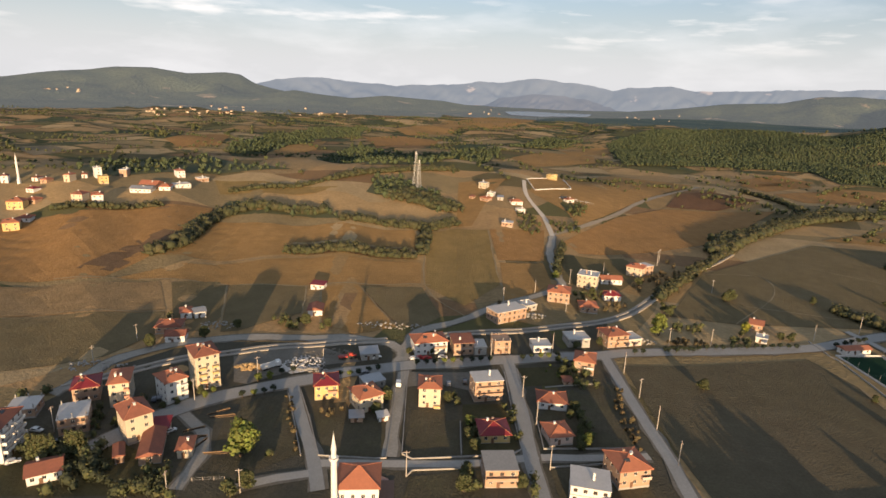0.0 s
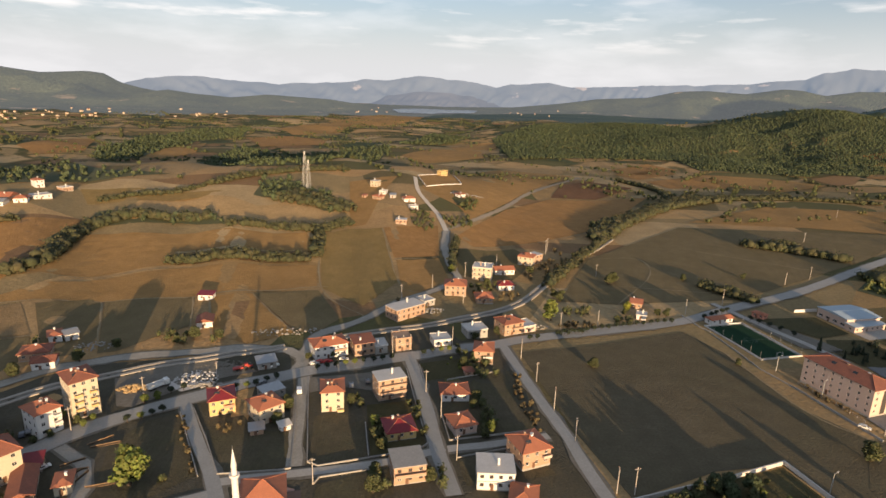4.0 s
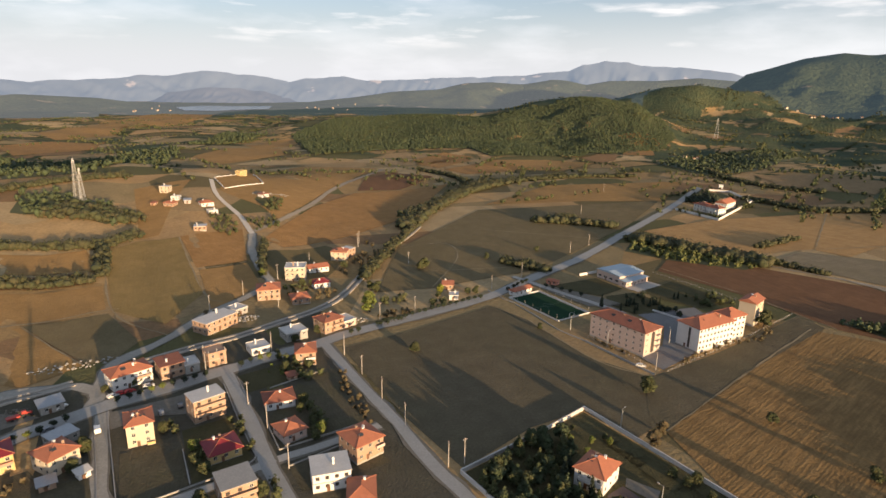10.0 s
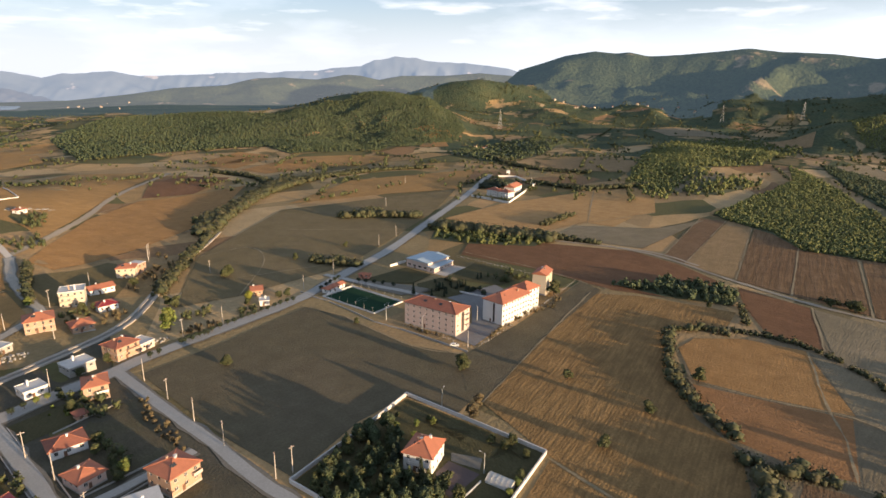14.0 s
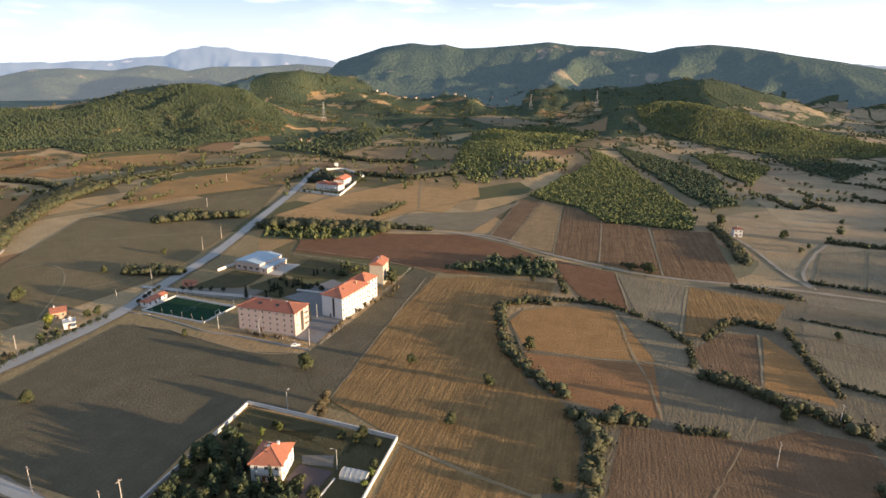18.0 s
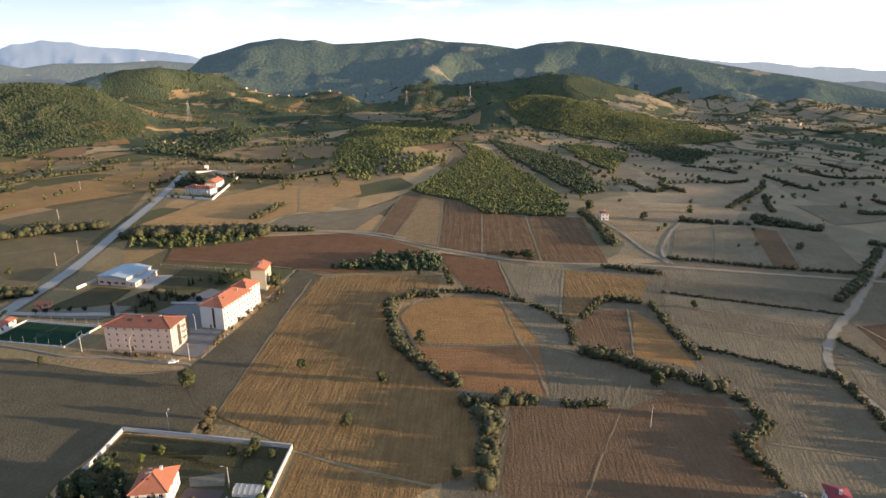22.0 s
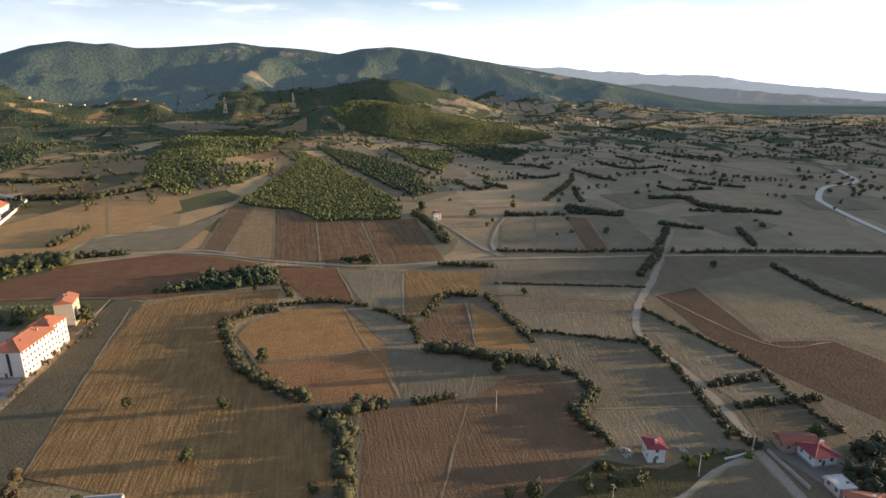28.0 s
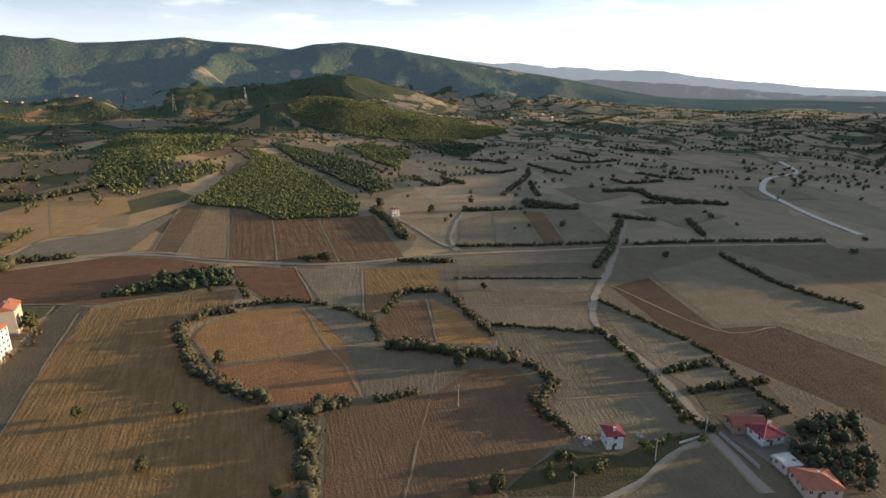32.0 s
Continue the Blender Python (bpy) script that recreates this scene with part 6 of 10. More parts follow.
# ---- the village houses ----
house("apartment_block", -91.2, 213.8, 36, 8.9, 12, 5, M_CREAM, M_TILE_OLD, "tall cream apartment block with a brown hipped roof", "hip", balcony=((1, -0.75, -0.2), (2, -0.75, -0.2), (3, -0.75, -0.2), (1, 0.35, 0.8), (2, 0.35, 0.8), (3, 0.35, 0.8)), chimneys=4, panel=M_YELLOW, fh=2.75, base=0.9, category='apartment block')
house("house", -98.9, 201.6, 47, 7.9, 10, 3, M_WHITE, M_TILE, "white three-storey house with an orange tiled roof", "hip", balcony=((1, 0.3, 0.9), (2, 0.3, 0.9)), chimneys=3)
house("house", -116.4, 199.0, 20, 6.7, 12, 3, M_CREAM, M_TILE, "cream and orange apartment house with a tiled roof", "hip", chimneys=3, base=1.0, balcony=((1, 0.5, 1.0), (2, 0.5, 1.0)), panel=M_SALMON)
house("house", -130.2, 200.3, 24, 8.8, 10, 2, M_BRICK, M_CRIMSON, "unfinished brick house with a dark red roof", "hip", glazed=0.35, chimneys=2, balcony=((1, -0.9, 0.9),))
house("house", -123.4, 181.0, 25, 9.1, 11, 2, M_BRICK, M_PALE, "unfinished brick house with a pale concrete roof slab", "slab", glazed=0.35, chimneys=0, columns=True)
house("house", -100.4, 177.0, 42, 8.4, 11, 3, M_CREAM, M_TILE_OLD, "cream four-square house with a steep brown roof", "hip", every=3.6, chimneys=2, rise=3.4, base=1.2)
house("apartment_block", -138.9, 164.4, 99, 13.4, 11, 4, M_WHITE, M_TILE_OLD, "white apartment block with stacked balconies", "hip", balcony=((1, -0.9, -0.1), (2, -0.9, -0.1), (3, -0.9, -0.1), (1, 0.1, 0.9), (2, 0.1, 0.9), (3, 0.1, 0.9)), category='apartment block')
house("house", -145.5, 187.9, 15, 9.0, 9, 1, M_BRICK, M_PALE, "half-built brick house with bare columns on its roof slab", "slab", glazed=0.35, columns=True, chimneys=0, base=1.0)
house("house", -116.7, 154.4, 29, 9.0, 8, 1, M_WHITE, M_TILE_OLD, "low white farmhouse with an old red roof", "gable", chimneys=1)
house("barn", -90.6, 168.2, 18, 6.4, 15, 1, M_BRICK, M_TILE_OLD, "long barn with a faded red roof", "gable_y", every=5, chimneys=0, category='barn')
house("house", -79.6, 168.2, 13, 4.5, 7, 1, M_CREAM, M_TILE, "small cream house with an orange roof", "hip", chimneys=1)
house("shed", -92.8, 179.7, 14, 4.9, 6, 1, M_BRICK, M_CRIMSON, "low shed with a red lean-to roof", "mono", chimneys=0, rise=0.8, fh=2.4, category='shed')
house("shed", -99.3, 163.9, 27, 2.5, 7, 1, M_BRICK, M_TILE_OLD, "small brick outbuilding with tiled roof", "gable_y", chimneys=0, fh=2.4, category='shed')
house("house", -118.5, 249.6, 10, 7.7, 6, 1, M_WHITE, M_TILE_OLD, "low farm building with a brown roof", "hip", chimneys=0)
house("house", -41.5, 208.8, 12, 9.0, 10, 2, M_YELLOW, M_CRIMSON, "yellow house with a crimson metal roof", "hip", chimneys=2, balcony=((1, 0.1, 0.9),), panel=M_SALMON)
house("house", -24.8, 201.0, 32, 9.5, 10, 2, M_CREAM, M_TILE, "cream two-storey house with an orange roof", "hip", chimneys=2)
house("garage", -24.2, 216.2, 28, 8.7, 7, 1, M_CONC, M_ZINC, "grey garage with a flat roof", "slab", chimneys=0, category='garage')
house("shed", -27.0, 190.5, 9, 4.5, 4, 1, M_BRICK, M_ZINC, "brick garden shed with a metal roof", "mono", chimneys=0, rise=0.5, fh=2.1, base=0.2, category='shed')
house("shed", -17.6, 191.6, 22, 3.5, 3, 1, M_WHITE, M_PALE, "small white garden shed beside a house", "mono", chimneys=0, rise=0.4, fh=2.0, base=0.2, category='shed')
house("workshop", -28.5, 240.8, 15, 7.5, 6, 1, M_CONC, M_ZINC, "ruined grey workshop with a patched roof", "mono", chimneys=0, rise=0.7, glazed=0.3, category='workshop')
house("house", -2.1, 251.2, 16, 15.1, 10, 2, M_WHITE, M_TILE, "white and brick double house with an orange roof", "hip", chimneys=3, balcony=((1, 0.1, 0.9),), panel=M_BRICK)
house("house", 13.3, 251.6, 11, 9.3, 9, 2, M_BRICK, M_TILE_OLD, "unfinished two-storey brick house", "mono", glazed=0.35, rise=0.6, chimneys=1)
house("house", 21.2, 251.3, 8, 5.7, 8, 1, M_CONC, M_PALE, "low concrete house with a flat roof", "flat", chimneys=1, base=1.2)
house("house", 31.4, 253.0, 10, 7.6, 8, 2, M_BRICK, M_BRICK, "small brick house with a stepped parapet", "flat", glazed=0.35, chimneys=0, columns=True)
house("house", 50.6, 255.5, 6, 8.3, 8, 1, M_WHITE, M_PALE, "low white house with a concrete roof", "flat", chimneys=1)
house("house", 69.4, 263.8, 8, 10.5, 9, 1, M_CONC, M_PALE, "grey concrete house with a flat roof", "flat", chimneys=1, base=1.6)
house("house", 67.4, 237.5, -16, 8.5, 10, 2, M_BRICK, M_TILE, "brick house with an orange roof and white balcony", "hip", chimneys=2, balcony=((1, 0.0, 0.95),), panel=M_WHITE, glazed=0.7)
house("house", -0.6, 206.1, 0, 8.3, 10, 3, M_CREAM, M_TILE, "cream three-storey house with an orange tiled roof", "hip", fh=2.6, chimneys=2, every=3.3, balcony=((0, 0.4, 1.0),), panel=M_YELLOW)
house("house", 21.7, 211.4, 12, 11.4, 8.5, 3, M_BRICK, M_PALE, "unfinished three-storey brick house with a pale roof slab", "slab", glazed=0.35, fh=2.8, chimneys=1, balcony=((1, -0.9, 0.95), (2, -0.9, 0.95)), base=0.3)
house("house", 22.4, 184.1, 6, 10.3, 10, 1, M_YELLOW, M_CRIMSON, "low house with a broad crimson metal roof", "hip", chimneys=2)
house("house", 22.4, 160.7, 4, 10.2, 10, 2, M_BRICK, M_CONC, "unfinished brick house with a stair head on its roof slab", "slab", glazed=0.35, chimneys=0, balcony=((1, -0.95, 0.95),))
house("house", 47.2, 206.4, -6, 11.0, 9, 1, M_WHITE, M_TILE_OLD, "low white cottage with a brown tiled roof", "hip", chimneys=1)
house("house", 45.1, 183.5, 11, 8.3, 9, 1, M_PINK, M_TILE, "single-storey house with a faded red roof", "hip", chimneys=1, base=0.9)
house("shed", 57.0, 223.6, 5, 3.5, 3.5, 1, M_BRICK, M_TILE_OLD, "tiny brick outhouse in a garden", "mono", chimneys=0, rise=0.4, fh=2.1, base=0.1, category='shed')
house("house", 63.5, 163.0, 12, 10.5, 11, 2, M_BRICK, M_TILE, "brick and render house with an orange hipped roof", "hip", chimneys=3, base=1.0, balcony=((1, 0.35, 0.95),), panel=M_PINK)
house("house", 49.4, 153.6, -12, 11.6, 10, 2, M_WHITE, M_PALE, "white unfinished house with a bright concrete roof", "slab", glazed=0.35, columns=False, chimneys=1)
house("house", 55.0, 141.6, -22, 7.8, 10, 1, M_WHITE, M_TILE, "house with a red tiled roof", "hip", chimneys=1)

# houses along the canal
house("house", 38.2, 291.4, 31, 18.9, 10, 2, M_BRICK, M_PALE, "long brick house with a pale flat roof", "slab", glazed=0.35, chimneys=1)
house("house", 71.6, 320.7, -13, 12.3, 11, 2, M_BRICK, M_TILE, "large unfinished brick house with an orange roof", "hip", glazed=0.35, chimneys=2)
house("house", 94.8, 347.0, -22, 11.9, 11, 3, M_CREAM, M_PALE, "cream three-storey house with a flat roof", "flat", chimneys=2, balcony=((1, -0.9, 0.2), (2, -0.9, 0.2)))
house("house", 112.2, 359.1, 0, 13.2, 8, 1, M_WHITE, M_TILE, "long low house with an orange roof", "gable", chimneys=1)
house("house", 134.9, 378.6, -32, 10.5, 9, 2, M_CREAM, M_TILE, "pale two-storey house with a tiled roof", "hip", chimneys=1)
house("house", 141.0, 382.1, 29, 10.8, 8, 2, M_BRICK, M_PALE, "orange brick house with a roof slab", "slab", glazed=0.35, chimneys=0)
house("house", 85.8, 308.9, -4, 9.4, 9, 1, M_BRICK, M_TILE, "low brick house with an orange roof", "hip", glazed=0.35, base=0.9)
house("house", 104.7, 329.9, 0, 9.9, 8, 1, M_WHITE, M_CRIMSON, "small white house with a red roof", "hip")
house("house", 88.2, 267.1, 16, 11.2, 10, 2, M_BRICK, M_TILE_OLD, "brick house with a dark hipped roof", "hip", glazed=0.35, chimneys=2, balcony=((1, -0.2, 0.9),))
house("house", 97.6, 269.1, 16, 7.3, 9, 1, M_PINK, M_PALE, "low annexe with a pale flat roof", "flat", chimneys=0)
house("house", 51.3, 305.9, 27, 7.2, 8, 1, M_CONC, M_PALE, "low grey house with flat roof", "flat", chimneys=1)

# hilltop houses
house("house", 44.4, 580.3, -34, 7.9, 7.2, 2, M_CREAM, M_PALE, "unfinished pale house on the hilltop", "slab", glazed=0.35)
house("house", 56.5, 464.4, -13, 8.8, 8.0, 1, M_BRICK, M_PALE, "low brick house with a flat roof", "slab", glazed=0.35, base=0.8)
house("house", 49.6, 550.8, -28, 6.2, 6.4, 1, M_WHITE, M_PALE, "small white house on the hilltop", "flat")
house("house", 43.6, 536.1, -43, 9.0, 6.4, 1, M_BRICK, M_TILE, "low brick house on the hill", "hip")
house("house", 70.6, 528.1, 9, 10.3, 8.0, 1, M_WHITE, M_TILE, "white house with a red roof", "hip")
house("house", 71.7, 505.3, 10, 7.2, 6.4, 1, M_WHITE, M_PALE, "small white house with a flat roof", "flat")
house("shed", 57.0, 536.5, -6, 5.3, 4.8, 1, M_CONC, M_ZINC, "grey metal shed beside a lane", "mono", chimneys=0, fh=2.3, category='shed')
house("house", 126.0, 657.4, 37, 10.6, 6.4, 2, M_YELLOW, M_YELLOW, "bright yellow two-storey house", "flat", chimneys=0)
house("house", 125.0, 555.7, 30, 8.2, 5.6, 1, M_WHITE, M_TILE_OLD, "small farmhouse among rubble", "hip")
house("shed", 31.7, 547.0, -38, 4.2, 4.0, 1, M_BRICK, M_TILE, "small brick shed by the fields", "mono", chimneys=0, fh=2.2, category='shed')

# farms at the foot of the slope
house("house", -125.0, 276.8, 23, 5.2, 8, 1, M_WHITE, M_TILE, "small white farmhouse with an orange roof", "hip")
house("shed", -119.6, 278.9, 34, 5.4, 7, 1, M_WHITE, M_ZINC, "white shed with a grey metal roof", "gable", chimneys=0, category='shed')
house("house", -125.8, 260.4, 10, 11.2, 9, 1, M_BRICK, M_TILE_OLD, "old brick farmhouse with a brown roof", "hip")
house("house", -118.3, 250.3, 10, 8.3, 7, 1, M_WHITE, M_TILE_OLD, "low farm building with a brown roof", "gable", chimneys=0)
house("barn", -62.3, 289.1, 6, 7.2, 9, 1, M_WHITE, M_TILE_OLD, "white barn with a dark red roof", "gable_y", chimneys=0, every=4, category='barn')
house("shed", -67.8, 323.4, -10, 7.8, 5, 1, M_WHITE, M_CRIMSON, "white shed with a red roof", "mono", chimneys=0, rise=0.7, category='shed')

# the neighbouring village
house("house", -280.1, 453.6, 3, 8.4, 10, 2, M_CREAM, M_TILE_OLD, "cream block of flats in the next village", "hip", chimneys=1, every=3.4, sides="f")
house("house", -268.8, 457.4, 29, 7.9, 10, 2, M_WHITE, M_TILE, "white house with a red roof in the next village", "hip", chimneys=1, every=3.4, sides="f")
house("house", -321.8, 442.5, 14, 11.0, 11, 2, M_YELLOW, M_TILE, "yellow house in the next village", "hip", chimneys=1, every=3.4, sides="f")
house("house", -316.9, 454.5, -6, 7.5, 8, 1, M_BRICK, M_TILE, "red-roofed house in the next village", "hip", chimneys=1, every=3.4, sides="f")
house("house", -295.9, 398.0, 30, 9.8, 11, 2, M_YELLOW, M_TILE, "yellow block with an orange roof in the next village", "hip", chimneys=1, every=3.4, sides="f")
house("house", -298.0, 415.5, 9, 8.8, 8, 1, M_WHITE, M_TILE_OLD, "white house in the next village", "hip", chimneys=1, every=3.4, sides="f")
house("house", -293.8, 511.4, 37, 7.1, 10, 2, M_YELLOW, M_YELLOW, "tall yellow house in the next village", "flat", chimneys=1, every=3.4, sides="f")
house("house", -307.5, 527.8, 41, 5.2, 9, 3, M_WHITE, M_PALE, "tall white house in the next village", "flat", chimneys=1, every=3.4, sides="f")
house("house", -291.4, 543.5, 10, 6.4, 10, 2, M_BRICK, M_PALE, "unfinished house in the next village", "flat", chimneys=1, every=3.4, sides="f")
house("house", -243.9, 550.9, 40, 6.8, 10, 2, M_WHITE, M_TILE, "white house in the next village", "hip", chimneys=1, every=3.4, sides="f")
house("house", -251.0, 509.4, -5, 15.4, 12, 1, M_BRICK, M_TILE, "long brick-red farm shed in the next village", "gable", chimneys=1, every=3.4, sides="f")
house("house", -235.2, 502.0, 12, 9.0, 10, 1, M_WHITE, M_TILE, "white house in the next village", "hip", chimneys=1, every=3.4, sides="f")
house("house", -228.6, 517.6, 41, 12.8, 11, 1, M_WHITE, M_PALE, "long white building in the next village", "flat", chimneys=1, every=3.4, sides="f")
house("house", -251.3, 494.5, -0, 17.4, 10, 1, M_WHITE, M_ZINC, "low white poultry shed in the next village", "gable", chimneys=1, every=3.4, sides="f")
house("house", -320.1, 507.4, -2, 5.3, 9, 2, M_CREAM, M_TILE, "cream house in the next village", "hip", chimneys=1, every=3.4, sides="f")
house("house", -316.5, 522.6, 31, 4.3, 8, 1, M_WHITE, M_TILE, "white house in the next village", "hip", chimneys=1, every=3.4, sides="f")
house("house", -338.5, 504.6, -6, 6.2, 8, 1, M_BRICK, M_TILE, "brick house in the next village", "hip", chimneys=1, every=3.4, sides="f")
house("house", -334.6, 481.0, -11, 6.9, 8, 1, M_WHITE, M_CRIMSON, "house in the next village", "hip", chimneys=1, every=3.4, sides="f")
house("house", -373.8, 504.0, 26, 5.3, 9, 2, M_WHITE, M_TILE_OLD, "white house in the next village", "hip", chimneys=1, every=3.4, sides="f")
house("house", -350.9, 511.6, -2, 5.0, 8, 1, M_WHITE, M_TILE_OLD, "white house in the next village", "hip", chimneys=1, every=3.4, sides="f")
house("house", -224.0, 552.4, 49, 8.8, 9, 1, M_BRICK, M_PALE, "brick house in the next village", "flat", chimneys=1, every=3.4, sides="f")

# ---- school ----
house("school_dormitory", 209.7, 185.4, -82, 30.9, 13, 4, M_PINK, M_TILE_OLD, "pale pink four-storey school dormitory with a tiled roof", "hip", fh=2.75, every=3.6, win=(1.0, 1.2), chimneys=2, rise=2.6, base=0.9, category='school')
house("school_building", 244.1, 166.1, -91, 12.6, 25, 4, M_WHITE, M_TILE, "long white school building with a tiled roof", "hip", fh=2.8, every=2.5, win=(1.3, 1.4), rise=3.0, base=0.9, sides="rl", chimneys=2, category="school")
part("stair_strip", boxed(0.3, -12.62, 1.2, 1.5, -12.48, 11.4), M_DARKIN, bpy.data.objects["school_building"], "dark glazed stair strip")
house("school_building", 262.9, 167.0, -91, 10.0, 12, 4, M_WHITE, M_TILE, "rear wing of the white school with a tiled roof", "hip", fh=2.8, every=2.5, win=(1.3, 1.4), rise=3.0, base=0.9, sides="rlb", chimneys=0, door=False, category="school")
house("school_annexe", 291.4, 173.7, -74, 8.3, 13, 4, M_CREAM, M_TILE, "tall pale annexe beside the white school", "gable_y", fh=2.9, every=4.2, sides="r", chimneys=3, rise=2.2, base=0.8, category='school')
house("sports_hall", 283.7, 259.5, -88, 19.0, 22, 1, M_PINK, M_BLUE, "sports hall with pink panels and a pale blue metal roof", "gable_y", fh=5.2, every=4.6, win=(2.6, 1.4), chimneys=0, rise=1.2, base=0.3, category='sports hall')
house("hall_annexe", 283.3, 247.6, 6, 21.7, 5.5, 1, M_PINK, M_BLUE, "low pink annexe of the sports hall", "mono", fh=3.2, every=3.6, chimneys=0, rise=0.5, base=0.2, category='sports hall')
house("pavilion", 207.9, 266.3, 9, 14.4, 5, 1, M_WHITE, M_TILE, "long low changing room beside the pitch", "gable", chimneys=0, fh=2.6, base=0.2, category='pavilion')
house("gatehouse", 236.1, 270.0, -68, 6.9, 4, 1, M_SALMON, M_TILE, "red gatehouse at the school entrance", "hip", chimneys=0, fh=2.5, base=0.2, category='gatehouse')
dorm = bpy.data.objects["school_dormitory"]
part("stair_strip", boxed(15.42, -1.2, 1.0, 15.55, 1.4, 11.0), M_DARKIN, dorm, "dark stair strip on the end wall")
for f in range(1, 4):
    part("end_balcony", boxed(15.5, 1.5, 0.9 + f * 2.75, 16.9, 5.0, 1.05 + f * 2.75), M_CONC, dorm)
house("house", 173.7, 294.3, -30, 6.4, 9, 1, M_BRICK, M_TILE, "old brick farmhouse with an orange roof", "gable")
house("house", 167.3, 276.4, -31, 5.2, 6, 1, M_WHITE, M_PALE, "small ruined white hut by the road", "flat", chimneys=1, fh=2.3)

# walled estates
house("villa", 122.4, 113.2, -70, 9.7, 11, 2, M_WHITE, M_TILE, "white villa with a steep orange roof", "hip", chimneys=4, balcony=((1, -0.6, 0.9),), rise=3.0, category='villa')
for vx, vy in ((525.0, 379.8), (523.5, 363.8)):
    house("villa", vx, vy, -92, 14.0, 11, 2, M_WHITE, M_TILE_OLD, "white walled villa with a brown hipped roof", "hip", fh=3.1, chimneys=3, balcony=((1, -0.6, 0.6),), base=0.9, category="villa")
house("villa", 560.0, 379.5, 14, 24.0, 12, 2, M_WHITE, M_TILE, "white gabled house with an orange roof in a walled yard", "gable", fh=3.2, chimneys=2, rise=3.4, category="villa")
house("gatehouse", 668.0, 462.0, -50, 5.0, 5.0, 1, M_WHITE, M_PALE, "small white water house behind a walled yard", "flat", fh=4.6, chimneys=0, category="gatehouse")


# farmhouses by the dirt track
house("house", 161.9, -79.3, -94, 5.4, 6, 2, M_WHITE, M_CRIMSON, "small white house with a dark red roof", "hip", chimneys=1, fh=2.5)
house("house", 157.3, -131.9, -86, 8.1, 8, 1, M_WHITE, M_CRIMSON, "white house with a crimson roof", "hip", chimneys=1, base=1.0)
house("house", 164.2, -129.3, -97, 11.4, 7, 1, M_BRICK, M_TILE_OLD, "long brick stable with an old tiled roof", "gable", chimneys=0)
house("house", 132.5, -130.8, -101, 10.8, 9, 1, M_PINK, M_TILE, "house with a pale red roof", "hip", chimneys=1)
house("store_house", 142.1, -128.6, -87, 5.3, 6, 1, M_PINK, M_PALE, "unroofed block store with a pale floor", "flat", chimneys=0, fh=2.6, category='store')
house("house", 507.8, -26.6, -75, 6.5, 6, 2, M_WHITE, M_TILE_OLD, "small white house standing alone in the fields", "hip", chimneys=1)

# ---- trees, poles, vehicles and other loose things ----
PROTO = {}


def limb(bm, p, q, r0, r1, seg=6):
    d = Vector(q) - Vector(p)
    m = Matrix.Translation((Vector(p) + Vector(q)) / 2) @ d.to_track_quat("Z", "Y").to_matrix().to_4x4()
    bmesh.ops.create_cone(bm, cap_ends=True, segments=seg, radius1=r0, radius2=r1, depth=d.length, matrix=m)


def make_tree(kind, seed, mat):
    """A tree six metres high: tapered trunk with limbs, crown of leaf clumps."""
    rnd = random.Random(seed)
    ob = new("cypress_tree" if kind == "cypress" else "pine_tree" if kind == "pine" else "street_tree" if kind == "street" else "tree")
    bm = bmesh.new()
    blobs = []
    if kind == "cypress":
        limb(bm, (0, 0, -0.3), (0, 0, 1.2), 0.14, 0.1)
        for i in range(9):
            k = i / 8
            blobs.append((rnd.uniform(-0.1, 0.1), rnd.uniform(-0.1, 0.1), 0.7 + 4.9 * k, 0.75 * (1 - 0.75 * k) + 0.08, 0.6))
        per, leaf = 40, 0.2
    elif kind == "pine":
        limb(bm, (0, 0, -0.3), (0, 0, 4.6), 0.2, 0.06)
        for i in range(7):
            k = i / 6
            for j in range(4 if k < 0.7 else 1):
                a = rnd.uniform(0, 6.3)
                rr = 1.5 * (1 - k) * rnd.uniform(0.5, 1.0)
                blobs.append((rr * math.cos(a), rr * math.sin(a), 1.3 + 4.3 * k, 0.95 * (1 - 0.65 * k), 0.7))
        per, leaf = 60, 0.24
    elif kind == "street":
        limb(bm, (0, 0, -0.3), (0, 0, 3.2), 0.2, 0.16)
        for _ in range(9):
            d = Vector((rnd.gauss(0, 1), rnd.gauss(0, 1), rnd.gauss(0, 0.8))).normalized() * 1.15
            blobs.append((d.x, d.y, 4.3 + d.z, 1.25, 1.1))
        per, leaf = 50, 0.3
    else:
        limb(bm, (0, 0, -0.3), (rnd.uniform(-0.2, 0.2), rnd.uniform(-0.2, 0.2), 2.3), 0.26, 0.17, 8)
        for _ in range(14):
            a, e = rnd.uniform(0, 6.3), rnd.uniform(-0.95, 1.3)
            rr = rnd.uniform(0.8, 1.55)
            p = (rr * math.cos(a) * math.cos(e), rr * math.sin(a) * math.cos(e), 3.1 + 2.1 * math.sin(e) * rnd.uniform(0.7, 1.1))
            limb(bm, (0, 0, 1.9), p, 0.1, 0.03, 5)
            blobs.append((*p, rnd.uniform(0.75, 1.2), rnd.uniform(0.65, 1.0)))
        blobs.append((0, 0, 3.2, 1.4, 1.9))
        per, leaf = 110, 0.22
    part("trunk", bm, M_BARK, ob)
    part("crown", foliage_mesh("crown", blobs, per, leaf, mat, seed, 0.56), None, ob)
    return ob


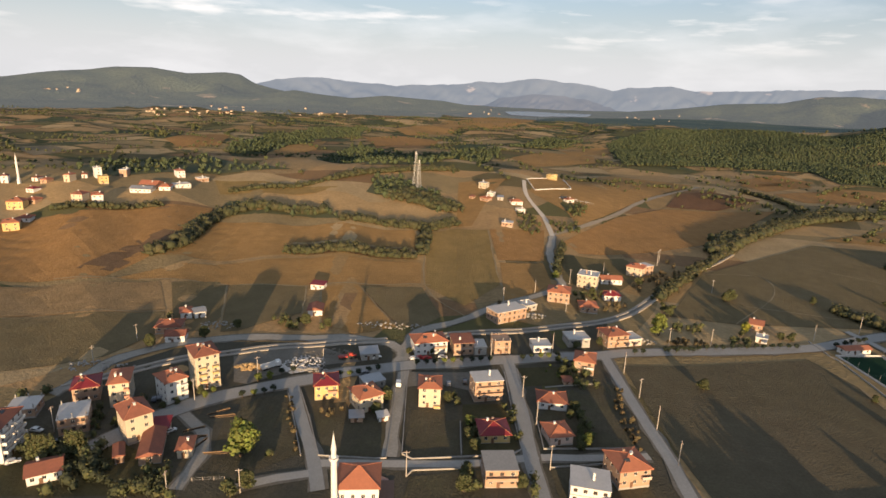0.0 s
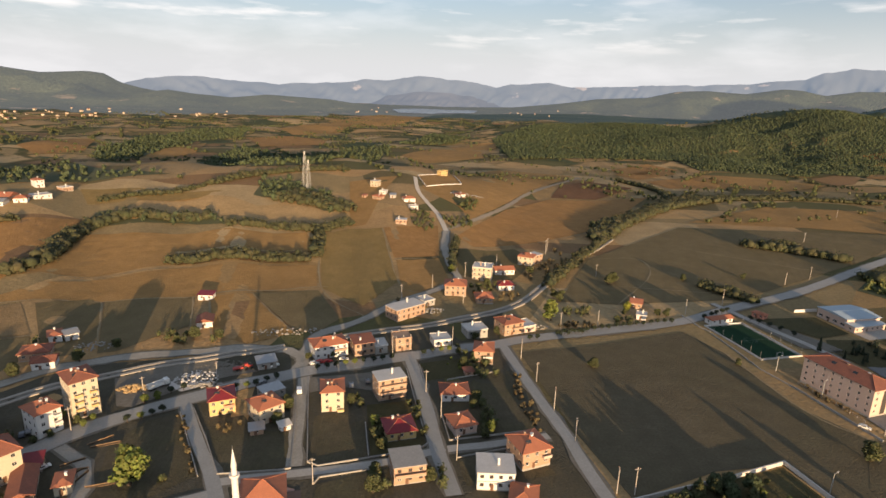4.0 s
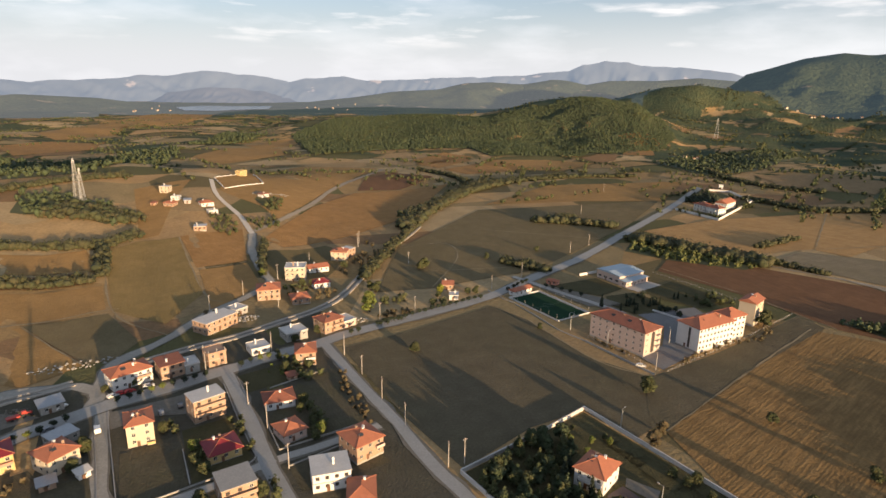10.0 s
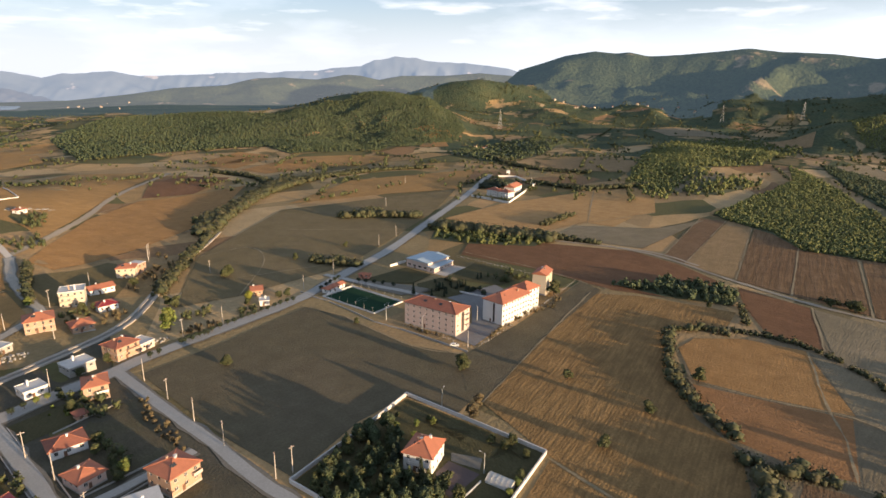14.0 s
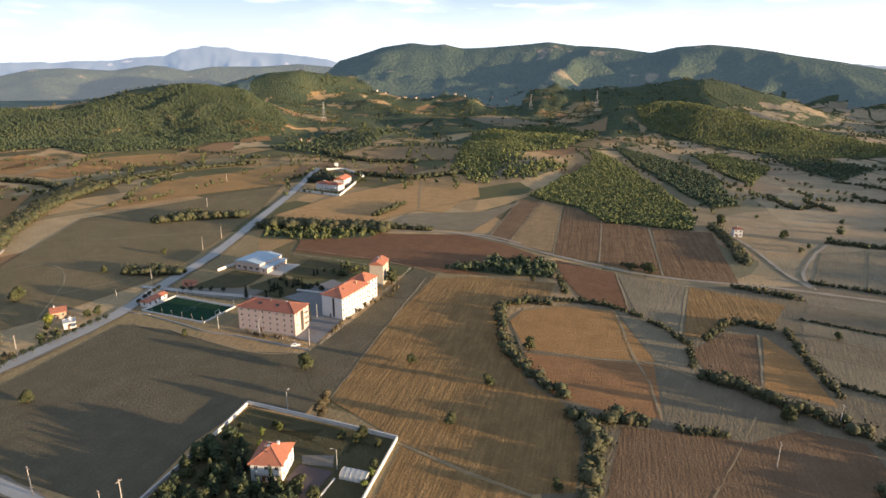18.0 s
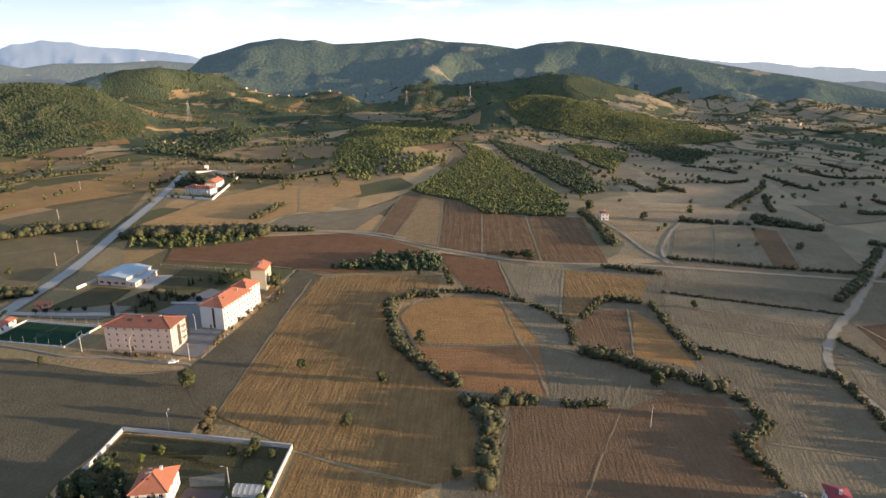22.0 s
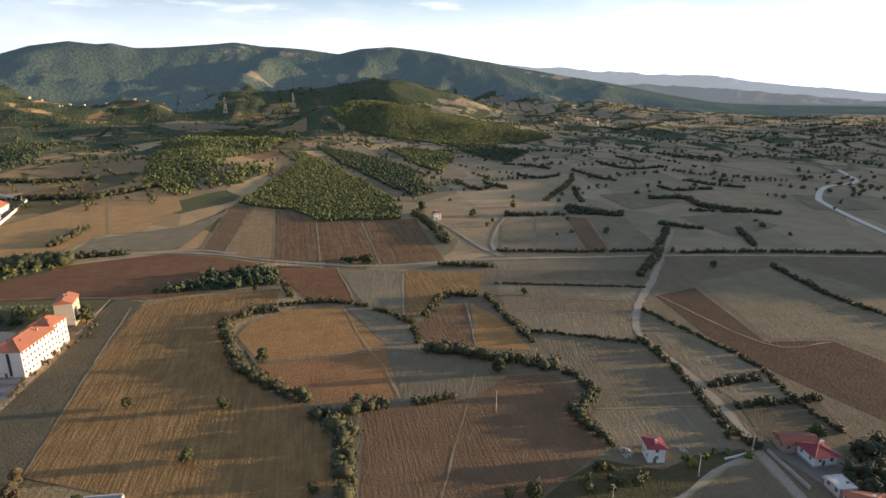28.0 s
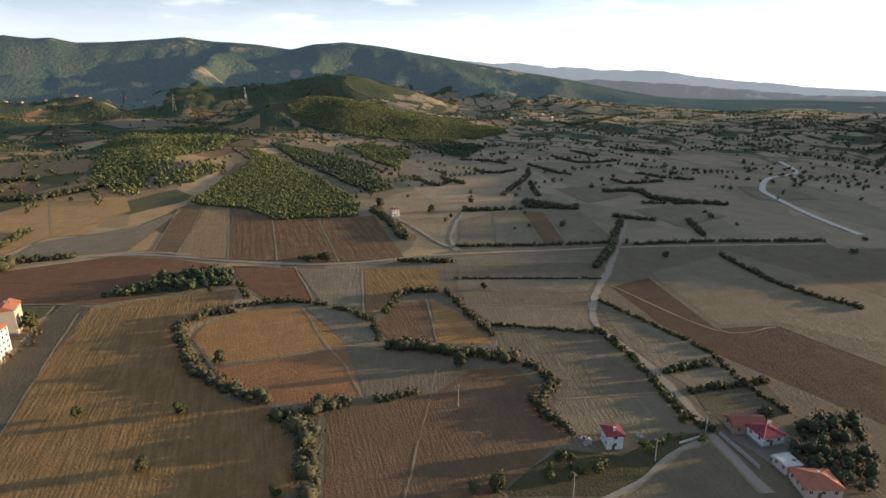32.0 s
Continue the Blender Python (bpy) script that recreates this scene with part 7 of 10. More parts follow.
def plant(x, y, h, kind="broad", mat=None, label="", group="", wide=1.15):
    mat = mat or M_LEAF
    v = int(abs(x * 7 + y * 3)) % 4
    key = (kind, mat.name, v)
    turn = (x * 37 + y * 53) % 360
    k = h / 5.6
    m = pose(x, y, float(land(x, y)), 0, 0, turn) @ Matrix.Diagonal((k * wide, k * wide, k, 1))
    if key not in PROTO:
        ob = make_tree(kind, 11 * v + len(PROTO), mat)
        ob.matrix_basis = m
        PROTO[key] = (ob, (k * wide, k))
    else:
        src, (kx, kz) = PROTO[key]
        ob = copy_thing(src, m @ Matrix.Diagonal((1 / kx, 1 / kx, 1 / kz, 1)))
    return tagged(ob, label or "single broad tree with a rounded dark crown", "tree", group)


M_POLE = plain("weathered concrete pole", (0.44, 0.40, 0.35), (0.32, 0.29, 0.26), 1.0, 4.0)
M_LOG = plain("sawn timber", (0.36, 0.24, 0.13), (0.26, 0.17, 0.09), 0.8, 5.0)
M_STEEL = plain("galvanised steel", (0.50, 0.50, 0.48), (0.36, 0.36, 0.35), 0.6, 4.0, 0.5, 0.5)
M_PORC = plain("porcelain", (0.32, 0.18, 0.12), (0.24, 0.13, 0.09), 1.0, 4.0, 0.4)


def utility_pole(x, y, h=9.0, turn=0.0, lamp=False):
    key = ("pole", lamp)
    m = pose(x, y, float(land(x, y)), 0, 0, turn) @ Matrix.Diagonal((1, 1, h / 9.0, 1))
    if key in PROTO:
        ob = copy_thing(PROTO[key], m)
        return ob
    ob = new("street_lamp" if lamp else "utility_pole")
    bm = bmesh.new()
    drum(bm, 0, 0, -0.4, 9, 0.2, 0.12, 8)
    part("post", bm, M_STEEL if lamp else M_POLE, ob)
    if lamp:
        bm = bmesh.new()
        limb(bm, (0, 0, 8.8), (1.5, 0, 9.3), 0.06, 0.05)
        part("arm", bm, M_STEEL, ob)
        part("lamp_head", boxed(1.3, -0.16, 9.2, 2.0, 0.16, 9.38, bevel=0.03), M_WHITE, ob)
        tagged(ob, "tall grey street lamp with a single arm", "street lamp", "street lamps")
    else:
        arm = part("crossarm", boxed(-1.0, -0.07, 8.3, 1.0, 0.07, 8.45), M_STEEL, ob)
        for s in (-0.85, -0.3, 0.3, 0.85):
            bm = bmesh.new()
            drum(bm, s, 0, 8.45, 8.72, 0.07, 0.05, 6)
            part("insulator", bm, M_PORC, arm)
        tagged(ob, "pale concrete utility pole with a crossarm", "utility pole", "village poles")
    ob.matrix_basis = m
    # keep the first one unscaled so that copies stay true
    ob.matrix_basis = pose(x, y, float(land(x, y)), 0, 0, turn)
    PROTO[key] = ob
    return ob


M_TYRE = plain("tyre rubber", (0.02, 0.02, 0.02), (0.035, 0.033, 0.03), 2.0, 9.0)


def paint(name, c):
    m, n, l, bs = tree_of(name)
    f = noisy(n, l, where(n), 1.5)
    l.new(mixed(n, l, f, c, tuple(0.82 * v for v in c)), bs.inputs["Base Color"])
    bs.inputs["Roughness"].default_value = 0.3
    bs.inputs["Coat Weight"].default_value = 0.4
    return m


CAR_PAINT = {"white": paint("white car paint", (0.75, 0.75, 0.73)), "red": paint("red car paint", (0.45, 0.03, 0.03)),
             "grey": paint("grey car paint", (0.22, 0.23, 0.25)), "dark": paint("dark car paint", (0.04, 0.045, 0.06))}


def car(x, y, rz, colour="white", van=False):
    ob = new("van" if van else "car")
    z = lift(x, y, 0.30)
    ob.matrix_world = pose(x, y, z, 0, 0, rz)
    L, W = (5.0, 1.95) if van else (4.3, 1.75)
    # side outline, extruded and rounded
    prof = [(-L / 2, 0.35), (L / 2, 0.35), (L / 2, 0.8), (L / 2 - 0.9, 0.98), (L / 2 - 1.5, 1.9 if van else 1.44), (-L / 2 + 0.15, 1.95 if van else 1.4), (-L / 2, 0.95)]
    if not van:
        prof = [(-L / 2, 0.35), (L / 2, 0.35), (L / 2, 0.78), (L / 2 - 1.05, 0.92), (L / 2 - 1.7, 1.42), (-L / 2 + 0.9, 1.42), (-L / 2 + 0.25, 0.98), (-L / 2, 0.92)]
    bm = bmesh.new()
    a = [bm.verts.new((px, -W / 2, pz)) for px, pz in prof]
    b = [bm.verts.new((px, W / 2, pz)) for px, pz in prof]
    n = len(prof)
    bm.faces.new(a)
    bm.faces.new(b[::-1])
    for i in range(n):
        bm.faces.new((a[i], b[i], b[(i + 1) % n], a[(i + 1) % n]))
    bmesh.ops.recalc_face_normals(bm, faces=bm.faces)
    bmesh.ops.bevel(bm, geom=bm.edges[:], offset=0.07, segments=2, affect="EDGES")
    body = part("body", bm, CAR_PAINT[colour], ob)
    hi = 1.85 if van else 1.36
    for s in (-1, 1):
        part("side_window", boxed(-L / 2 + (2.4 if van else 1.0), s * W / 2 - 0.015, 1.0, L / 2 - 1.75, s * W / 2 + 0.015, hi), M_GLASS, body)
        for px in (-L / 2 + 0.8, L / 2 - 0.8):
            bm = bmesh.new()
            bmesh.ops.create_cone(bm, cap_ends=True, segments=14, radius1=0.33, radius2=0.33, depth=0.22,
                                  matrix=Matrix.Translation((px, s * (W / 2 - 0.06), 0.33)) @ Matrix.Rotation(radians(90), 4, "X"))
            wheel = part("wheel", bm, M_TYRE, ob)
            bm = bmesh.new()
            bmesh.ops.create_cone(bm, cap_ends=True, segments=10, radius1=0.19, radius2=0.17, depth=0.05,
                                  matrix=Matrix.Translation((px, s * (W / 2 + 0.06), 0.33)) @ Matrix.Rotation(radians(90), 4, "X"))
            part("rim", bm, M_STEEL, wheel)
        part("headlight", boxed(L / 2 - 0.05, s * W * 0.36 - 0.16, 0.62, L / 2 + 0.02, s * W * 0.36 + 0.16, 0.78), M_GLASS, body)
    bm = bmesh.new()
    bm.faces.new([bm.verts.new(p) for p in ((L / 2 - 0.93 - 0.1, -W / 2 + 0.18, 1.0), (L / 2 - 0.93 - 0.1, W / 2 - 0.18, 1.0), (L / 2 - 1.45, W / 2 - 0.22, hi), (L / 2 - 1.45, -W / 2 + 0.22, hi))])
    bmesh.ops.translate(bm, verts=bm.verts, vec=(0.06, 0, 0.05))
    part("windscreen", bm, M_GLASS, body)
    return tagged(ob, f"parked {colour} {'panel van' if van else 'car'} at the roadside", "van" if van else "car", "parked cars")


def garden_wall(pts, label, height=1.4, thick=0.3, mat=None, name="garden_wall", posts=0.0):
    """A wall that follows the ground between corners, with a coping; posts: spacing of piers."""
    ob = tagged(new(name), label, "wall")
    bm, cp = bmesh.new(), bmesh.new()
    for (ax, ay), (bx, by) in zip(pts, pts[1:]):
        ln = math.hypot(bx - ax, by - ay)
        k = max(1, int(ln / 8))
        for i in range(k):
            p0 = Vector((ax + (bx - ax) * i / k, ay + (by - ay) * i / k, 0))
            p1 = Vector((ax + (bx - ax) * (i + 1) / k, ay + (by - ay) * (i + 1) / k, 0))
            z = min(float(land(p0.x, p0.y)), float(land(p1.x, p1.y)))
            m = Matrix.Translation((*((p0 + p1) / 2).xy, z)) @ Matrix.Rotation(math.atan2(by - ay, bx - ax), 4, "Z")
            h = (p1 - p0).length / 2
            for b, args in ((bm, (-h, -thick / 2, -0.4, h, thick / 2, height)), (cp, (-h, -thick / 2 - 0.06, height, h, thick / 2 + 0.06, height + 0.1))):
                s = len(b.verts)
                box(b, *args)
                b.verts.ensure_lookup_table()
                bmesh.ops.transform(b, matrix=m, verts=b.verts[s:])
            if posts:
                part("pier", boxed(-0.22, -0.22, -0.3, 0.22, 0.22, height + 0.35), mat or M_CONC, ob, at=Matrix.Translation((p0.x, p0.y, z)))
    part("masonry", bm, mat or M_CONC, ob)
    part("coping", cp, mat or M_CONC, ob)
    return ob


def fence(pts, label, height=1.3, step=3.0):
    """Posts and two rails along a line."""
    ob = tagged(new("fence"), label, "fence")
    line = smooth_line(pts, step)
    me = None
    for i, q in enumerate(line):
        if me is None:
            bm = boxed(-0.07, -0.07, -0.3, 0.07, 0.07, height)
            me = bpy.data.meshes.new("post")
            bm.to_mesh(me)
            bm.free()
            me.materials.append(M_POLE)
        part("post", me, None, ob, at=Matrix.Translation((q.x, q.y, float(land(q.x, q.y)))))
    for hh in (0.5, height - 0.1):
        bm = bmesh.new()
        for p, q in zip(line, line[1:]):
            limb(bm, (p.x, p.y, float(land(p.x, p.y)) + hh), (q.x, q.y, float(land(q.x, q.y)) + hh), 0.03, 0.03, 4)
        part("rail", bm, M_STEEL, ob)
    return ob


def lattice_mast(x, y, h, wide, name="lattice_mast", label="tall steel lattice mast on the hilltop", arms=0):
    """Four tapering legs with cross bracing."""
    ob = tagged(new(name), label, "mast")
    ob.matrix_world = pose(x, y, float(land(x, y)), 0, 0, 20)
    n = 9
    at = lambda k, sx, sy: Vector((sx * wide / 2 * (1 - 0.82 * k), sy * wide / 2 * (1 - 0.82 * k), h * k))
    corners = [(-1, -1), (1, -1), (1, 1), (-1, 1)]
    for c in corners:
        bm = bmesh.new()
        limb(bm, at(0, *c) - Vector((0, 0, 0.4)), at(1, *c), 0.14, 0.09, 5)
        part("leg", bm, M_STEEL, ob)
    for f in range(4):
        bm = bmesh.new()
        a, b = corners[f], corners[(f + 1) % 4]
        for i in range(n):
            limb(bm, at(i / n, *a), at((i + 1) / n, *b), 0.06, 0.06, 4)
            limb(bm, at(i / n, *b), at((i + 1) / n, *a), 0.06, 0.06, 4)
            limb(bm, at((i + 1) / n, *a), at((i + 1) / n, *b), 0.06, 0.06, 4)
        part("bracing", bm, M_STEEL, ob)
    if arms:
        for k in (0.72, 0.84, 0.95):
            bm = bmesh.new()
            limb(bm, (-arms, 0, h * k), (arms, 0, h * k), 0.14, 0.14, 5)
            part("crossarm", bm, M_STEEL, ob)
    else:
        bm = bmesh.new()
        limb(bm, (0, 0, h), (0, 0, h + 2.5), 0.06, 0.04, 5)
        part("aerial", bm, M_STEEL, ob)
        for s in range(3):
            a = s * 2.1
            part("antenna_panel", boxed(-0.2, -0.12, -1.1, 0.2, 0.12, 1.1, bevel=0.03), M_WHITE, ob, at=pose(0.6 * math.cos(a), 0.6 * math.sin(a), h - 1.5, 0, 0, math.degrees(a) + 90))
    return ob


def minaret(x, y, h, label="slender white minaret with a pointed cap"):
    ob = tagged(new("minaret"), label, "minaret")
    ob.matrix_world = pose(x, y, float(land(x, y)))
    part("base", boxed(-1.1, -1.1, -0.5, 1.1, 1.1, h * 0.16, bevel=0.08), M_WHITE, ob)
    for nm, z0, z1, r0, r1 in (("shaft", 0.16, 0.66, 0.95, 0.85), ("balcony", 0.66, 0.675, 0.9, 1.35), ("balcony_rail", 0.675, 0.70, 1.35, 1.35), ("upper_shaft", 0.70, 0.79, 0.72, 0.68), ("spire", 0.79, 0.98, 0.82, 0.05), ("finial", 0.98, 1.02, 0.06, 0.03)):
        bm = bmesh.new()
        drum(bm, 0, 0, z0 * h, z1 * h, r0, r1, 16)
        part(nm, bm, M_WHITE if nm != "finial" else M_STEEL, ob)
    return ob


def rubble(name, x, y, rx, ry, count, size, mat, label, category, seed=1, high=1.0):
    """A heap of loose lumps."""
    rnd = random.Random(seed)
    verts, faces = [], []
    for _ in range(count):
        a, r = rnd.uniform(0, 6.3), math.sqrt(rnd.random())
        px, py = x + rx * r * math.cos(a), y + ry * r * math.sin(a)
        s = size * rnd.uniform(0.4, 1.3)
        pz = float(land(px, py)) + high * (1 - r) + s * 0.25
        k = len(verts)
        for v in ICO:
            j = rnd.uniform(0.7, 1.2)
            verts.append((px + v[0] * s * j, py + v[1] * s * j, pz + v[2] * s * j * 0.7))
        faces += [(a + k, b + k, c + k) for a, b, c in ICOF]
    return tagged(new(name, mesh_of(name, verts, faces, mat)), label, category, kind="stuff")


def timber_stack(x, y, rz, length, rows, label):
    ob = tagged(new("timber_stack"), label, "timber stack")
    ob.matrix_world = pose(x, y, float(land(x, y)), 0, 0, rz)
    rnd = random.Random(int(x))
    for i in range(rows):
        for j in range(rows - i):
            bm = bmesh.new()
            yy, zz = (j - (rows - i) / 2) * 0.26, 0.12 + i * 0.22
            limb(bm, (-length / 2 + rnd.uniform(-0.4, 0.4), yy, zz), (length / 2 + rnd.uniform(-0.4, 0.4), yy, zz), 0.12, 0.1, 6)
            part("log", bm, M_BARK if (i + j) % 3 else M_LOG, ob)
    return ob





def far_house(x, y, rz, s, roofm, label):
    """A small house, far off: walls, roof, and a row of windows."""
    key = ("far", roofm.name)
    m = pose(x, y, float(land(x, y)), 0, 0, rz) @ Matrix.Diagonal((s, s, s, 1))
    if key in PROTO:
        src, k = PROTO[key]
        return copy_thing(src, m @ Matrix.Diagonal((1 / k, 1 / k, 1 / k, 1)))
    ob = tagged(new("village_house"), label, "house", "far village houses")
    part("wall", boxed(-5, -4, -1, 5, 4, 5.6), M_CREAM, ob)
    part("roof", roof_mesh("hip", 10, 8, 1.9), roofm, ob, at=Matrix.Translation((0, 0, 5.6)))
    for zz in (1.0, 3.8):
        for xx in (-3, 0, 3):
            part("window", boxed(xx - 0.6, -4.04, zz, xx + 0.6, -3.98, zz + 1.3), M_GLASS, ob)
    ob.matrix_basis = m
    PROTO[key] = (ob, s)
    return ob


def scatter_bushes(name, spots, label, seed, per=12, leaf=0.8, mat=None):
    """Far bushes and field trees: (x, y, height)."""
    blobs = []
    rnd = random.Random(seed)
    for x, y, h in spots:
        z = float(land(x, y))
        blobs.append((x, y, z + h * 0.5, h * rnd.uniform(0.42, 0.6), h * 0.52))
        if rnd.random() < 0.5:
            blobs.append((x + rnd.uniform(-1, 1) * h * 0.5, y + rnd.uniform(-1, 1) * h * 0.5, z + h * 0.35, h * 0.4, h * 0.38))
    return tagged(new(name, foliage_mesh(name, blobs, per, leaf, mat or M_LEAF, seed)), label, "bushes", kind="stuff")

M_YEL = varied("yellowing leaves", [(0.24, 0.26, 0.02), (0.30, 0.30, 0.03), (0.20, 0.22, 0.02), (0.26, 0.24, 0.03)], 0.85, 0.8, island=True)
M_CYP = varied("dark evergreen leaves", [(0.012, 0.024, 0.012), (0.02, 0.034, 0.016), (0.028, 0.042, 0.018), (0.018, 0.03, 0.014)], 0.9, 0.8, island=True)
M_FORESTD = varied("dark grove leaves", [(0.026, 0.036, 0.015), (0.04, 0.05, 0.02), (0.055, 0.062, 0.024)], 0.9, 0.5, island=True)
F_PLOT = field_mat("garden soil", (0.12, 0.104, 0.074), (0.175, 0.15, 0.106), 10, 1.2, 0.5, 0.06, c=(0.105, 0.11, 0.045))
M_COURTP = plain("pinkish paving", (0.36, 0.24, 0.21), (0.26, 0.18, 0.16), 0.3, 2.0, 0.9)
F_PLOTG = field_mat("weedy ground", (0.095, 0.092, 0.046), (0.155, 0.135, 0.075), 30, 1.2, 0.3, 0.08, c=(0.12, 0.095, 0.05))
M_YARD = plain("yard asphalt", (0.20, 0.20, 0.20), (0.14, 0.14, 0.14), 0.1, 0.9, 0.95)
M_COURT = plain("dark paving", (0.10, 0.075, 0.075), (0.07, 0.055, 0.055), 0.2, 1.5, 0.9)
M_SAND = plain("yellow sand", (0.42, 0.30, 0.15), (0.34, 0.24, 0.12), 0.5, 3.0, 1.0)
M_TURF = field_mat("artificial turf", (0.016, 0.05, 0.026), (0.022, 0.068, 0.034), 0, 6.0, 0.5, 0.05, c=(0.02, 0.05, 0.026), relief=0.05)


def water_mat():
    m, n, l, bs = tree_of("lake water")
    bs.inputs["Base Color"].default_value = (0.05, 0.09, 0.12, 1)
    bs.inputs["Roughness"].default_value = 0.12
    bumped(n, l, bs, noisy(n, l, where(n), 0.2), 0.02, 0.1)
    return m


M_WATER = water_mat()
M_LINE = plain("worn pitch paint", (0.16, 0.20, 0.16), (0.07, 0.12, 0.08), 0.4, 2.0)
M_FILM = plain("dusty greenhouse film", (0.50, 0.49, 0.46), (0.38, 0.37, 0.34), 0.4, 2.0, 0.4)


def greenhouse(x, y, rz, length, width):
    """A rounded plastic tunnel on hoops."""
    ob = tagged(new("greenhouse"), "low tunnel greenhouse covered with dusty plastic film", "greenhouse")
    ob.matrix_world = pose(x, y, float(land(x, y)), 0, 0, rz)
    bm = bmesh.new()
    rows = []
    for s in (-length / 2, length / 2):
        rows.append([bm.verts.new((s, width / 2 * math.cos(a), width * 0.46 * math.sin(a))) for a in np.linspace(0, math.pi, 13)])
    for i in range(12):
        bm.faces.new((rows[0][i], rows[0][i + 1], rows[1][i + 1], rows[1][i]))
    for r in rows:
        bm.faces.new(r)
    part("film", bm, M_FILM, ob)
    for k in range(6):
        px = -length / 2 + k * length / 5
        bm = bmesh.new()
        pts = [(px, (width / 2 + 0.04) * math.cos(a), (width * 0.46 + 0.04) * math.sin(a)) for a in np.linspace(0, math.pi, 11)]
        for p, q in zip(pts, pts[1:]):
            limb(bm, p, q, 0.05, 0.05, 5)
        part("hoop", bm, M_STEEL, ob)
    return ob



def football_pitch(c):
    """A small fenced turf pitch: base slab, turf, lines, kerb, goals and mesh-fence posts."""
    a, b, d = Vector(c[0]), Vector(c[1]), Vector(c[3])
    ctr = sum((Vector(p) for p in c), Vector((0, 0))) / 4
    long = (d - a + Vector(c[2]) - b) / 2
    short = (b - a + Vector(c[2]) - d) / 2
    L, W = long.length, short.length
    ob = tagged(new("football_pitch"), "small green artificial football pitch with white lines", "football pitch")
    ob.matrix_world = pose(ctr.x, ctr.y, max(float(land(*p)) for p in c), 0, 0, math.degrees(math.atan2(long.y, long.x)))
    part("slab", boxed(-L / 2 - 1.2, -W / 2 - 1.2, -0.6, L / 2 + 1.2, W / 2 + 1.2, 0.18), M_CONCRD, ob)
    part("turf", boxed(-L / 2 + 0.3, -W / 2 + 0.3, 0.18, L / 2 - 0.3, W / 2 - 0.3, 0.22), M_TURF, ob)
    for x0, y0, x1, y1 in ((-L / 2 + 0.8, -W / 2 + 0.8, L / 2 - 0.8, -W / 2 + 0.95), (-L / 2 + 0.8, W / 2 - 0.95, L / 2 - 0.8, W / 2 - 0.8),
                           (-L / 2 + 0.8, -W / 2 + 0.95, -L / 2 + 0.95, W / 2 - 0.95), (L / 2 - 0.95, -W / 2 + 0.95, L / 2 - 0.8, W / 2 - 0.95),
                           (-0.08, -W / 2 + 0.95, 0.08, W / 2 - 0.95)):
        part("line", boxed(x0, y0, 0.22, x1, y1, 0.226), M_LINE, ob)
    bm = bmesh.new()
    for i in range(24):
        t0, t1 = i * math.tau / 24, (i + 1) * math.tau / 24
        v = [bm.verts.new((r * math.cos(t), r * math.sin(t), 0.228)) for r, t in ((2.9, t0), (3.05, t0), (3.05, t1), (2.9, t1))]
        bm.faces.new(v)
    part("centre_circle", bm, M_LINE, ob)
    for s in (-1, 1):
        bm = bmesh.new()
        x = s * (L / 2 - 0.9)
        limb(bm, (x, -1.6, 0.2), (x, -1.6, 2.2), 0.06, 0.06)
        limb(bm, (x, 1.6, 0.2), (x, 1.6, 2.2), 0.06, 0.06)
        limb(bm, (x, -1.6, 2.2), (x, 1.6, 2.2), 0.06, 0.06)
        limb(bm, (x + s * 0.9, -1.6, 0.2), (x, -1.6, 2.2), 0.04, 0.04)
        limb(bm, (x + s * 0.9, 1.6, 0.2), (x, 1.6, 2.2), 0.04, 0.04)
        part("goal", bm, M_FRAME, ob)
        part("kerb", boxed(-L / 2 - 1.2, s * (W / 2 + 0.9) - 0.15, 0.18, L / 2 + 1.2, s * (W / 2 + 0.9) + 0.15, 0.75), M_PALE, ob)
        part("end_kerb", boxed(s * (L / 2 + 0.9) - 0.15, -W / 2 - 0.7, 0.18, s * (L / 2 + 0.9) + 0.15, W / 2 + 0.7, 0.75), M_PALE, ob)
    for i in range(7):
        for s in (-1, 1):
            bm = bmesh.new()
            drum(bm, -L / 2 + i * L / 6, s * (W / 2 + 0.9), 0.7, 4.0, 0.05, 0.05, 6)
            part("fence_post", bm, M_STEEL, ob)


def mosque(x, y, rz):
    ob = house("mosque", x, y, rz, 12, 11.5, 1, M_WHITE, M_TILE, "white mosque with a red hipped roof", "hip", fh=5.0, every=2.6, win=(1.1, 2.0),
               chimneys=0, rise=3.4, base=0.8, category="mosque")
    part("porch", boxed(6.1, -5, -0.4, 10.5, 5, 0.35), M_COURT, ob, "dark red paved terrace")
    return ob


